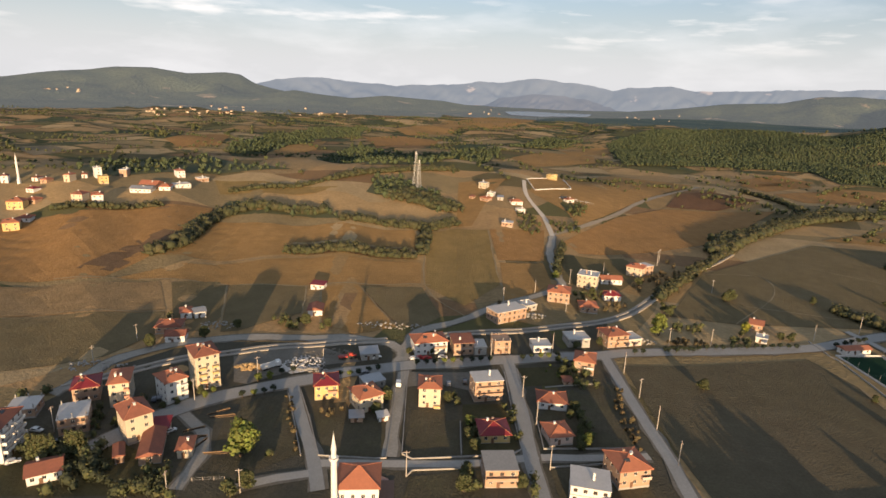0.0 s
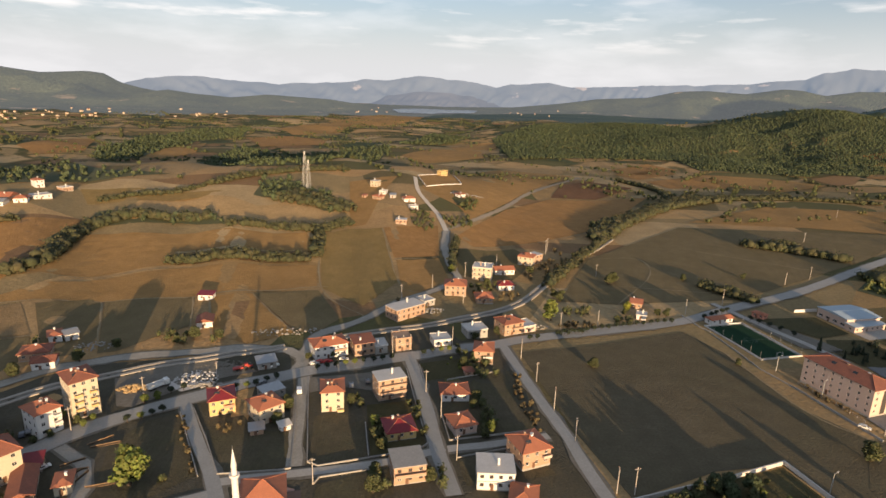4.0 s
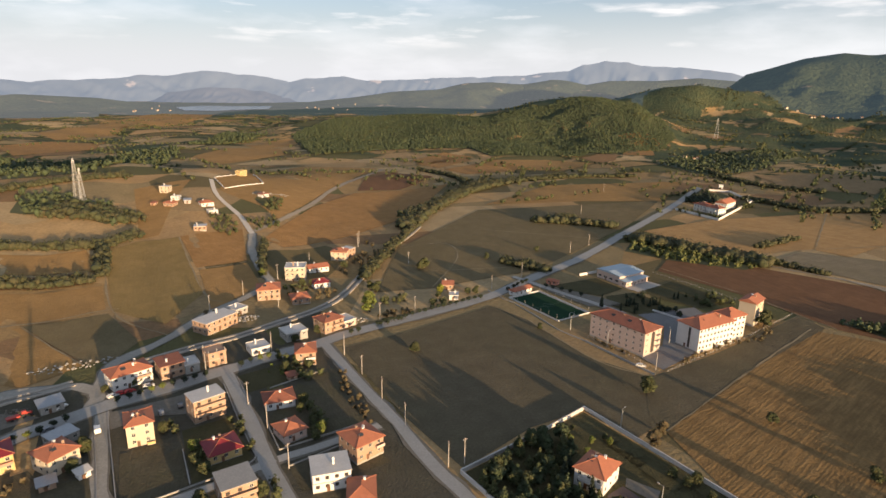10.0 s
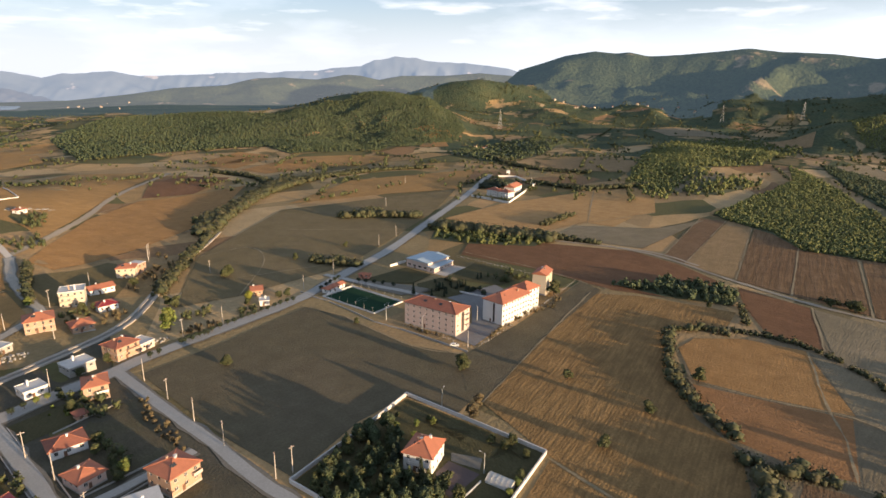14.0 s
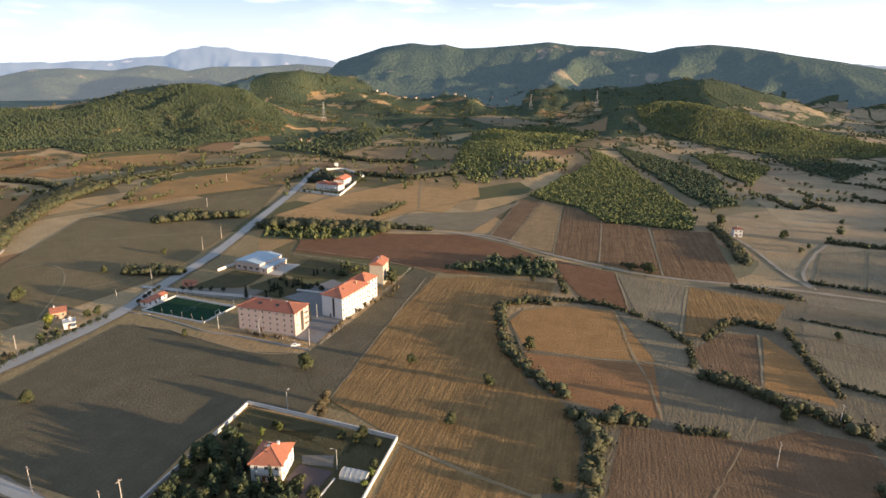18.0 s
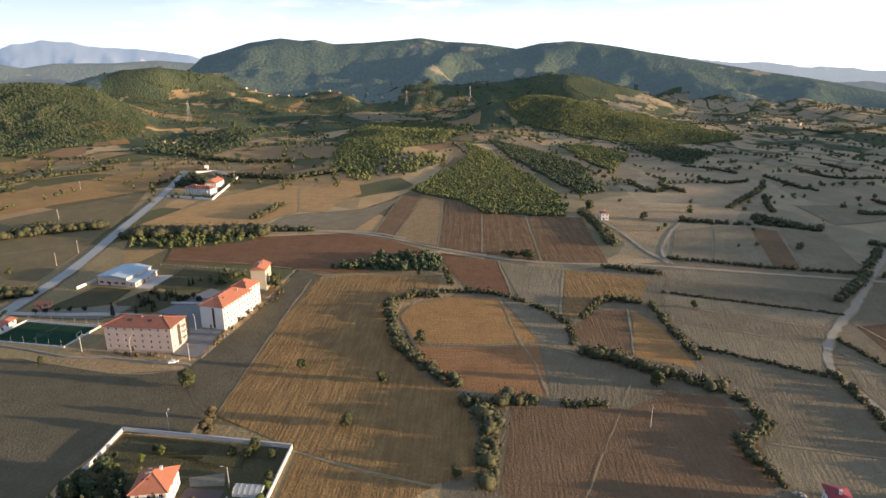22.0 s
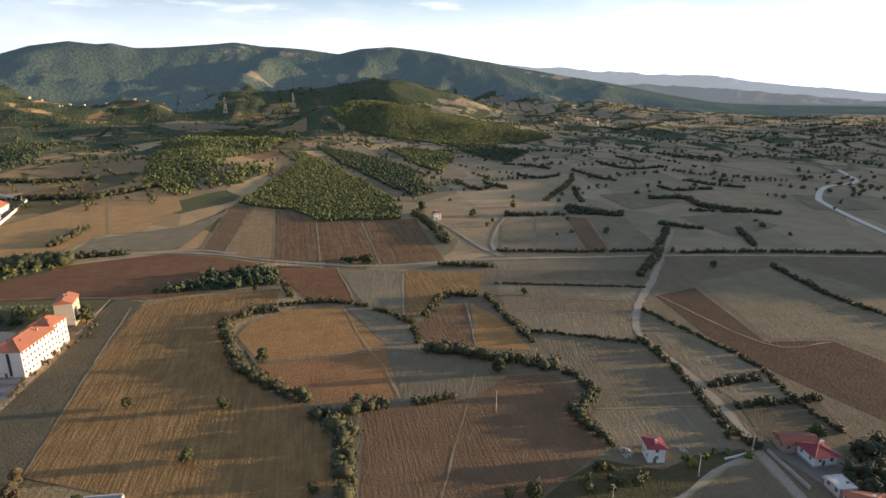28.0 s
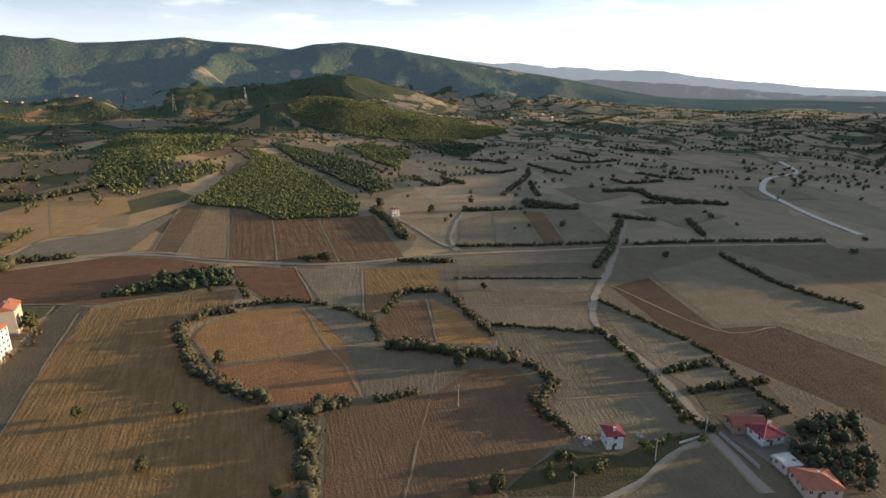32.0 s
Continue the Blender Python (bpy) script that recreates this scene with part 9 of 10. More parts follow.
plant(136.8, 84.7, 3.7, "broad", M_LEAF, "rounded garden tree in the walled estate", 'estate trees')
plant(133.3, 83.7, 3.0, "broad", M_BRIGHT, "rounded garden tree in the walled estate", 'estate trees')
plant(127.4, 83.0, 3.0, "broad", M_BRIGHT, "rounded garden tree in the walled estate", 'estate trees')
plant(116.6, 99.4, 6.7, "broad", M_LEAF, "rounded garden tree in the walled estate", 'estate trees')
plant(115.8, 93.1, 5.2, "broad", M_LEAF, "rounded garden tree in the walled estate", 'estate trees')
plant(116.9, 139.2, 5.9, "broad", M_FOREST, "dark garden tree in the walled estate", 'estate trees')
plant(110.0, 99.1, 5.5, "broad", M_LEAF, "dark garden tree in the walled estate", 'estate trees')
plant(116.4, 128.7, 4.2, "broad", M_LEAF, "dark garden tree in the walled estate", 'estate trees')
plant(106.9, 101.3, 5.9, "pine", M_FOREST, "dark garden tree in the walled estate", 'estate trees')
plant(98.7, 124.1, 5.3, "broad", M_LEAF, "dark garden tree in the walled estate", 'estate trees')
plant(103.1, 103.2, 5.8, "broad", M_FOREST, "dark garden tree in the walled estate", 'estate trees')
plant(105.5, 113.0, 4.2, "pine", M_FOREST, "dark garden tree in the walled estate", 'estate trees')
plant(119.3, 134.0, 6.3, "broad", M_FOREST, "dark garden tree in the walled estate", 'estate trees')
plant(121.5, 138.7, 5.9, "broad", M_FOREST, "dark garden tree in the walled estate", 'estate trees')
plant(107.3, 98.7, 6.4, "broad", M_FOREST, "dark garden tree in the walled estate", 'estate trees')
plant(111.0, 124.9, 5.9, "pine", M_FOREST, "dark garden tree in the walled estate", 'estate trees')
plant(113.1, 121.3, 4.5, "pine", M_LEAF, "dark garden tree in the walled estate", 'estate trees')
plant(100.8, 128.5, 4.9, "pine", M_FOREST, "dark garden tree in the walled estate", 'estate trees')
plant(112.3, 128.8, 5.7, "pine", M_LEAF, "dark garden tree in the walled estate", 'estate trees')
plant(115.8, 136.8, 5.5, "broad", M_LEAF, "dark garden tree in the walled estate", 'estate trees')
plant(119.5, 125.6, 6.4, "pine", M_FOREST, "dark garden tree in the walled estate", 'estate trees')
plant(96.7, 118.9, 4.0, "pine", M_FOREST, "dark garden tree in the walled estate", 'estate trees')
plant(100.8, 125.8, 5.7, "pine", M_FOREST, "dark garden tree in the walled estate", 'estate trees')
plant(111.4, 109.2, 6.0, "pine", M_FOREST, "dark garden tree in the walled estate", 'estate trees')
plant(105.8, 137.5, 3.7, "pine", M_LEAF, "dark garden tree in the walled estate", 'estate trees')
plant(99.8, 134.4, 4.2, "pine", M_FOREST, "dark garden tree in the walled estate", 'estate trees')
plant(111.6, 97.9, 6.2, "pine", M_FOREST, "dark garden tree in the walled estate", 'estate trees')
plant(92.6, 110.8, 4.6, "pine", M_FOREST, "dark garden tree in the walled estate", 'estate trees')
plant(101.5, 108.0, 5.6, "pine", M_LEAF, "dark garden tree in the walled estate", 'estate trees')
plant(118.8, 137.8, 5.6, "pine", M_FOREST, "dark garden tree in the walled estate", 'estate trees')
plant(125.4, 128.5, 5.9, "pine", M_FOREST, "dark garden tree in the walled estate", 'estate trees')
plant(96.3, 133.8, 4.3, "pine", M_FOREST, "dark garden tree in the walled estate", 'estate trees')
plant(103.5, 134.4, 4.7, "broad", M_FOREST, "dark garden tree in the walled estate", 'estate trees')
plant(90.0, 117.7, 6.6, "pine", M_FOREST, "dark garden tree in the walled estate", 'estate trees')
plant(113.7, 103.4, 6.6, "pine", M_LEAF, "dark garden tree in the walled estate", 'estate trees')
plant(108.3, 104.8, 5.9, "pine", M_LEAF, "dark garden tree in the walled estate", 'estate trees')
plant(106.2, 110.7, 6.5, "pine", M_LEAF, "dark garden tree in the walled estate", 'estate trees')
plant(109.3, 115.0, 5.7, "broad", M_FOREST, "dark garden tree in the walled estate", 'estate trees')
plant(106.4, 122.3, 6.4, "pine", M_FOREST, "dark garden tree in the walled estate", 'estate trees')
plant(110.7, 119.0, 4.0, "pine", M_LEAF, "dark garden tree in the walled estate", 'estate trees')
plant(114.4, 106.1, 4.9, "pine", M_FOREST, "dark garden tree in the walled estate", 'estate trees')
plant(113.1, 124.8, 5.2, "broad", M_FOREST, "dark garden tree in the walled estate", 'estate trees')
plant(100.8, 131.8, 5.0, "broad", M_LEAF, "dark garden tree in the walled estate", 'estate trees')
plant(93.6, 130.9, 5.9, "pine", M_LEAF, "dark garden tree in the walled estate", 'estate trees')
plant(95.2, 112.4, 4.1, "pine", M_FOREST, "dark garden tree in the walled estate", 'estate trees')
plant(92.6, 117.5, 4.4, "pine", M_LEAF, "dark garden tree in the walled estate", 'estate trees')
plant(96.6, 114.6, 6.5, "pine", M_FOREST, "dark garden tree in the walled estate", 'estate trees')
plant(96.8, 107.6, 4.8, "pine", M_FOREST, "dark garden tree in the walled estate", 'estate trees')
plant(101.0, 115.5, 4.0, "pine", M_LEAF, "dark garden tree in the walled estate", 'estate trees')
plant(109.5, 112.7, 6.7, "pine", M_FOREST, "dark garden tree in the walled estate", 'estate trees')
plant(91.2, 115.1, 4.4, "pine", M_LEAF, "dark garden tree in the walled estate", 'estate trees')
plant(95.1, 110.2, 4.3, "pine", M_FOREST, "dark garden tree in the walled estate", 'estate trees')
plant(126.0, 133.0, 4.7, "pine", M_FOREST, "dark garden tree in the walled estate", 'estate trees')
plant(94.3, 127.4, 6.5, "broad", M_FOREST, "dark garden tree in the walled estate", 'estate trees')
plant(109.6, 135.8, 6.1, "pine", M_LEAF, "dark garden tree in the walled estate", 'estate trees')
plant(96.7, 105.7, 6.7, "pine", M_FOREST, "dark garden tree in the walled estate", 'estate trees')
plant(105.0, 108.3, 4.7, "pine", M_FOREST, "dark garden tree in the walled estate", 'estate trees')
plant(102.0, 121.6, 5.8, "broad", M_LEAF, "dark garden tree in the walled estate", 'estate trees')
plant(112.4, 102.4, 5.9, "pine", M_FOREST, "dark garden tree in the walled estate", 'estate trees')
plant(111.4, 139.1, 5.0, "pine", M_FOREST, "dark garden tree in the walled estate", 'estate trees')
plant(108.3, 129.1, 4.6, "pine", M_LEAF, "dark garden tree in the walled estate", 'estate trees')
plant(97.7, 131.3, 6.4, "broad", M_LEAF, "dark garden tree in the walled estate", 'estate trees')
plant(123.6, 130.3, 6.6, "pine", M_LEAF, "dark garden tree in the walled estate", 'estate trees')
plant(117.6, 125.5, 4.2, "pine", M_LEAF, "dark garden tree in the walled estate", 'estate trees')
plant(90.0, 123.0, 5.5, "pine", M_LEAF, "dark garden tree in the walled estate", 'estate trees')
plant(111.5, 114.4, 5.8, "pine", M_FOREST, "dark garden tree in the walled estate", 'estate trees')
plant(98.8, 103.2, 5.0, "pine", M_LEAF, "dark garden tree in the walled estate", 'estate trees')
plant(103.4, 113.5, 5.5, "pine", M_LEAF, "dark garden tree in the walled estate", 'estate trees')
plant(99.5, 119.8, 5.5, "pine", M_FOREST, "dark garden tree in the walled estate", 'estate trees')
plant(98.6, 129.1, 5.9, "pine", M_FOREST, "dark garden tree in the walled estate", 'estate trees')
plant(94.3, 114.6, 4.8, "pine", M_FOREST, "dark garden tree in the walled estate", 'estate trees')
plant(99.8, 104.7, 6.4, "pine", M_FOREST, "dark garden tree in the walled estate", 'estate trees')
plant(127.7, 136.2, 6.5, "broad", M_FOREST, "dark garden tree in the walled estate", 'estate trees')
plant(90.2, 128.7, 5.5, "pine", M_LEAF, "dark garden tree in the walled estate", 'estate trees')
plant(92.7, 114.0, 5.3, "broad", M_FOREST, "dark garden tree in the walled estate", 'estate trees')
plant(-6.9, 234.3, 3.0, "street", M_CYP, "round clipped street tree", 'street trees')
plant(-2.9, 235.4, 3.0, "street", M_CYP, "round clipped street tree", 'street trees')
plant(1.2, 236.4, 3.0, "street", M_CYP, "round clipped street tree", 'street trees')
plant(5.1, 237.4, 3.0, "street", M_BRIGHT, "round clipped street tree", 'street trees')
plant(9.2, 238.4, 3.0, "street", M_BRIGHT, "round clipped street tree", 'street trees')
plant(13.3, 239.3, 3.0, "street", M_CYP, "round clipped street tree", 'street trees')
plant(17.5, 239.3, 3.0, "street", M_CYP, "round clipped street tree", 'street trees')
plant(21.5, 240.0, 3.0, "street", M_CYP, "round clipped street tree", 'street trees')
plant(25.7, 240.7, 3.0, "street", M_CYP, "round clipped street tree", 'street trees')
plant(40.7, 243.3, 3.0, "street", M_CYP, "round clipped street tree", 'street trees')
plant(45.1, 244.6, 3.0, "street", M_CYP, "round clipped street tree", 'street trees')
plant(49.1, 245.1, 3.0, "street", M_BRIGHT, "round clipped street tree", 'street trees')
plant(53.1, 245.5, 3.0, "street", M_BRIGHT, "round clipped street tree", 'street trees')
plant(57.2, 246.7, 3.0, "street", M_CYP, "round clipped street tree", 'street trees')
plant(95.4, 254.4, 3.0, "street", M_CYP, "round clipped street tree", 'street trees')
plant(99.5, 255.2, 3.0, "street", M_CYP, "round clipped street tree", 'street trees')
plant(112.8, 257.9, 3.0, "street", M_CYP, "round clipped street tree", 'street trees')
plant(116.8, 258.5, 3.0, "street", M_CYP, "round clipped street tree", 'street trees')
plant(121.5, 259.8, 3.0, "street", M_CYP, "round clipped street tree", 'street trees')
plant(125.2, 259.4, 3.0, "street", M_CYP, "round clipped street tree", 'street trees')
plant(111.4, 258.5, 3.0, "street", M_CYP, "round clipped street tree", 'street trees')
plant(115.8, 260.0, 3.0, "street", M_CYP, "round clipped street tree", 'street trees')
plant(120.0, 260.5, 3.0, "street", M_CYP, "round clipped street tree", 'street trees')
plant(123.6, 260.1, 3.0, "street", M_CYP, "round clipped street tree", 'street trees')
plant(128.4, 261.3, 3.0, "street", M_CYP, "round clipped street tree", 'street trees')
plant(133.0, 262.6, 3.0, "street", M_CYP, "round clipped street tree", 'street trees')
plant(137.7, 263.8, 3.0, "street", M_CYP, "round clipped street tree", 'street trees')
plant(141.3, 263.2, 3.0, "street", M_CYP, "round clipped street tree", 'street trees')
plant(146.6, 265.2, 3.0, "street", M_CYP, "round clipped street tree", 'street trees')
plant(150.6, 265.5, 3.0, "street", M_CYP, "round clipped street tree", 'street trees')
plant(154.5, 265.8, 3.0, "street", M_CYP, "round clipped street tree", 'street trees')
plant(159.2, 266.7, 3.0, "street", M_CYP, "round clipped street tree", 'street trees')
plant(162.8, 265.8, 3.0, "street", M_CYP, "round clipped street tree", 'street trees')
plant(167.5, 266.7, 3.0, "street", M_CYP, "round clipped street tree", 'street trees')
plant(171.9, 267.7, 3.0, "street", M_CYP, "round clipped street tree", 'street trees')
plant(176.0, 267.5, 3.0, "street", M_CYP, "round clipped street tree", 'street trees')
plant(180.0, 267.4, 3.0, "street", M_CYP, "round clipped street tree", 'street trees')
plant(-72.8, 203.2, 3.0, "street", M_CYP, "round clipped street tree", 'street trees')
plant(-68.6, 204.7, 3.0, "street", M_BRIGHT, "round clipped street tree", 'street trees')
plant(-65.2, 206.0, 3.0, "street", M_CYP, "round clipped street tree", 'street trees')
plant(-62.2, 208.1, 3.0, "street", M_CYP, "round clipped street tree", 'street trees')
plant(-37.9, 221.0, 3.0, "street", M_CYP, "round clipped street tree", 'street trees')
plant(-34.1, 221.8, 3.0, "street", M_BRIGHT, "round clipped street tree", 'street trees')
plant(-30.7, 223.4, 3.0, "street", M_CYP, "round clipped street tree", 'street trees')
plant(-26.9, 226.0, 3.0, "street", M_CYP, "round clipped street tree", 'street trees')
plant(-23.4, 228.5, 3.0, "street", M_CYP, "round clipped street tree", 'street trees')
plant(-58.5, 224.3, 3.0, "street", M_CYP, "round clipped street tree", 'street trees')
plant(-62.7, 222.0, 3.0, "street", M_CYP, "round clipped street tree", 'street trees')
plant(226.5, 265.3, 3.2, "street", M_CYP, "round clipped tree at the school", 'school trees')
plant(228.5, 260.9, 3.2, "street", M_CYP, "round clipped tree at the school", 'school trees')
plant(231.0, 255.8, 3.2, "street", M_CYP, "round clipped tree at the school", 'school trees')
plant(233.4, 250.6, 3.2, "street", M_CYP, "round clipped tree at the school", 'school trees')
plant(235.0, 243.4, 3.2, "street", M_CYP, "round clipped tree at the school", 'school trees')
plant(201.8, 270.3, 3.2, "street", M_CYP, "round clipped tree at the school", 'school trees')
plant(208.1, 273.4, 3.2, "street", M_CYP, "round clipped tree at the school", 'school trees')
plant(212.8, 275.2, 3.2, "street", M_CYP, "round clipped tree at the school", 'school trees')
plant(217.2, 277.0, 3.2, "street", M_CYP, "round clipped tree at the school", 'school trees')
plant(221.8, 278.8, 3.2, "street", M_CYP, "round clipped tree at the school", 'school trees')

# garden thickets
wood([(-133.3, 163.9), (-131.3, 168.4), (-120.0, 166.7), (-115.6, 161.4), (-124.0, 156.5)], 4.5, 5, "dense garden shrubs", M_LEAF, per=46, leaf=0.38, seed=40, keep=0.85, name="shrubs")
wood([(-123.9, 175.5), (-116.1, 173.9), (-103.8, 166.5), (-98.5, 156.1), (-97.1, 146.9), (-104.9, 145.6), (-114.7, 160.5)], 5, 5, "dense garden trees", M_LEAF, per=46, leaf=0.38, seed=41, keep=0.85, name="shrubs")
wood([(-90.8, 156.6), (-78.0, 159.0), (-73.3, 146.6), (-89.4, 145.9)], 5, 5, "overgrown garden shrubs", M_LEAF, per=46, leaf=0.38, seed=42, keep=0.85, name="shrubs")
wood([(-122.0, 186.7), (-112.0, 187.6), (-107.2, 177.1), (-114.6, 176.6)], 5, 4, "garden shrubs", M_LEAF, per=46, leaf=0.38, seed=43, keep=0.85, name="shrubs")
wood([(-158.6, 193.1), (-149.4, 203.0), (-142.3, 204.0), (-142.8, 194.1), (-150.3, 188.3)], 5, 4.5, "roadside scrub", M_LEAF, per=46, leaf=0.38, seed=44, keep=0.85, name="shrubs")
wood([(-121.6, 151.0), (-109.6, 151.0), (-105.9, 145.1), (-119.9, 144.7)], 5, 5, "garden scrub", M_LEAF, per=46, leaf=0.38, seed=45, keep=0.85, name="shrubs")
wood([(162.8, -143.5), (166.3, -169.2), (142.6, -161.9), (126.0, -151.5), (129.8, -129.0), (137.9, -129.3), (153.0, -137.1)], 3.4, 5.5, "dense dark grove behind the farmhouses", M_FORESTD, per=64, leaf=0.3, seed=46, keep=0.85, name="shrubs")
wood([(153.7, -47.7), (160.9, -61.3), (156.7, -71.5), (151.0, -74.5), (146.3, -53.9)], 4.5, 4, "green garden scrub", M_LEAF, per=46, leaf=0.38, seed=47, keep=0.85, name="shrubs")
wood([(153.7, -82.8), (161.7, -99.7), (164.1, -111.6), (162.2, -112.0), (151.3, -89.6)], 4, 2.5, "rows of garden vegetables", M_BRIGHT, per=46, leaf=0.38, seed=48, keep=0.85, name="shrubs")
wood([(147.3, -32.0), (148.1, -39.5), (141.8, -38.8), (143.0, -28.7)], 5, 5, "dark scrub", M_LEAF, per=46, leaf=0.38, seed=49, keep=0.85, name="shrubs")
wood([(125.0, 290.2), (146.0, 293.3), (142.7, 280.6), (121.8, 282.2)], 3.6, 3.5, "green orchard rows by the road", M_LEAF, per=46, leaf=0.38, seed=50, keep=0.85, name="shrubs")
wood([(115.2, 274.6), (136.5, 275.3), (134.3, 268.0), (113.8, 269.3)], 2.6, 2.2, "dry maize stalks by the road", M_DRY, per=46, leaf=0.38, seed=51, keep=0.85, name="shrubs")
wood([(151.8, 278.2), (164.3, 281.0), (158.0, 268.6), (148.4, 270.3)], 3.5, 3.5, "garden shrubs", M_LEAF, per=46, leaf=0.38, seed=52, keep=0.85, name="shrubs")
wood([(98.0, 322.0), (108.7, 320.7), (110.8, 313.0), (98.4, 307.2)], 4, 3, "dry scrub between houses", M_DRY, per=46, leaf=0.38, seed=53, keep=0.85, name="shrubs")
wood([(124.7, 358.7), (142.9, 376.5), (170.6, 402.3), (162.1, 379.9), (129.1, 342.5), (118.2, 337.5)], 5, 3.5, "russet scrub by the canal", M_DRY, per=46, leaf=0.38, seed=54, keep=0.85, name="shrubs")
wood([(62.0, 497.2), (84.6, 501.9), (86.4, 453.8), (73.6, 444.4), (63.1, 477.1)], 5, 3.5, "green hill garden", M_LEAF, per=46, leaf=0.38, seed=55, keep=0.85, name="shrubs")
wood([(131.7, 554.0), (143.7, 552.6), (125.1, 502.4), (116.8, 495.0)], 5, 5, "clump of bushes", M_LEAF, per=46, leaf=0.38, seed=56, keep=0.85, name="shrubs")
wood([(94.3, 476.8), (117.2, 484.2), (111.7, 463.0), (95.0, 454.3)], 5, 4, "clump of bushes", M_LEAF, per=46, leaf=0.38, seed=57, keep=0.85, name="shrubs")
wood([(261.4, 211.4), (267.8, 194.2), (261.1, 190.9), (257.1, 204.9)], 3, 3, "dark clipped hedge", M_CYP, per=46, leaf=0.38, seed=58, keep=0.85, name="shrubs")
wood([(290.4, 215.3), (308.6, 205.9), (309.5, 194.9), (284.5, 196.4)], 4.5, 4, "russet and green shrubs behind the school", M_LEAF, per=46, leaf=0.38, seed=59, keep=0.85, name="shrubs")
wood([(259.2, 235.2), (272.1, 230.0), (272.2, 216.6), (262.2, 210.5), (251.6, 222.8)], 5, 3, "school garden shrubs", M_CYP, per=46, leaf=0.38, seed=60, keep=0.85, name="shrubs")
wood([(215.1, 156.8), (260.0, 159.7), (298.1, 164.4), (299.9, 161.0), (258.5, 156.0), (212.6, 152.5)], 4, 2.8, "dry scrub along the school fence", M_DRY, per=46, leaf=0.38, seed=61, keep=0.85, name="shrubs")
wood([(199.4, 200.2), (203.1, 178.7), (200.9, 167.8), (196.4, 181.1)], 3.5, 1.6, "low shrubs before the dormitory", M_DRY, per=46, leaf=0.38, seed=62, keep=0.85, name="shrubs")
wood([(6.4, 217.0), (10.3, 216.9), (10.8, 201.6), (6.8, 200.8)], 3.5, 3, "garden shrubs beside a house", M_LEAF, per=46, leaf=0.38, seed=63, keep=0.85, name="shrubs")
wood([(11.9, 192.1), (17.9, 193.0), (15.7, 173.9), (11.8, 172.9)], 3.6, 3.5, "garden shrubs along a wall", M_LEAF, per=46, leaf=0.38, seed=64, keep=0.85, name="shrubs")
wood([(32.3, 209.0), (34.7, 199.2), (32.0, 178.1), (28.8, 178.4), (30.2, 198.8)], 3.2, 2.6, "weedy garden edge", M_LEAF, per=46, leaf=0.38, seed=65, keep=0.85, name="shrubs")
wood([(53.3, 198.7), (58.9, 201.5), (58.2, 186.0), (52.5, 175.5), (49.5, 176.5)], 4, 4, "garden trees behind cottages", M_LEAF, per=46, leaf=0.38, seed=66, keep=0.85, name="shrubs")
wood([(74.5, 224.2), (79.9, 225.8), (72.6, 178.3), (67.9, 179.1)], 2.6, 1.6, "dry weeds along a plot edge", M_DRY, per=46, leaf=0.38, seed=67, keep=0.85, name="shrubs")
wood([(9.1, 162.1), (17.5, 165.1), (17.3, 151.3), (9.5, 150.8)], 4, 4, "garden trees by the brick house", M_LEAF, per=46, leaf=0.38, seed=68, keep=0.85, name="shrubs")
wood([(29.1, 161.0), (33.1, 163.0), (32.8, 151.6), (28.7, 152.0)], 3.6, 3.5, "garden shrubs", M_LEAF, per=46, leaf=0.38, seed=69, keep=0.85, name="shrubs")
wood([(57.1, 242.3), (66.6, 237.3), (69.3, 223.5), (61.0, 221.2), (56.3, 227.5)], 3.6, 3.5, "garden shrubs round a brick house", M_LEAF, per=46, leaf=0.38, seed=70, keep=0.85, name="shrubs")
wood([(45.7, 236.6), (57.3, 237.7), (55.6, 224.0), (45.2, 220.7)], 4, 1.2, "low green weeds", M_BRIGHT, per=46, leaf=0.38, seed=71, keep=0.85, name="shrubs")
wood([(-16.7, 210.8), (-14.1, 211.0), (-13.9, 192.2), (-15.9, 192.1)], 3, 3, "shrubs along a garden wall", M_LEAF, per=46, leaf=0.38, seed=72, keep=0.85, name="shrubs")
wood([(-56.8, 203.5), (-53.9, 205.5), (-43.5, 171.8), (-44.3, 169.1)], 2.6, 1.4, "dry weeds along a low wall", M_DRY, per=46, leaf=0.38, seed=73, keep=0.85, name="shrubs")
wood([(-57.6, 167.5), (-48.2, 170.4), (-45.4, 164.8), (-54.1, 160.9)], 4.5, 2.0, "weeds on a bare plot", M_LEAF, per=46, leaf=0.38, seed=74, keep=0.85, name="shrubs")
wood([(-113.7, 202.3), (-107.8, 204.3), (-95.5, 184.9), (-101.0, 183.2)], 4.5, 3.5, "shrubs between houses", M_LEAF, per=46, leaf=0.38, seed=75, keep=0.85, name="shrubs")
wood([(-123.5, 195.2), (-113.8, 186.5), (-111.1, 178.6), (-117.9, 183.8)], 4, 4, "shrubs between houses", M_LEAF, per=46, leaf=0.38, seed=76, keep=0.85, name="shrubs")
wood([(84.1, 329.6), (99.6, 337.1), (98.0, 322.0), (86.0, 308.8)], 4, 3, "garden scrub between houses", M_LEAF, per=46, leaf=0.38, seed=77, keep=0.85, name="shrubs")
wood([(35.1, 309.4), (48.2, 311.8), (59.2, 301.2), (49.5, 290.8)], 4, 3, "dry roadside scrub", M_DRY, per=46, leaf=0.38, seed=78, keep=0.85, name="shrubs")
wood([(-81.2, 275.8), (-63.4, 281.5), (-59.8, 268.9), (-77.4, 265.4)], 5, 4, "green scrub at the foot of the field", M_LEAF, per=46, leaf=0.38, seed=79, keep=0.85, name="shrubs")
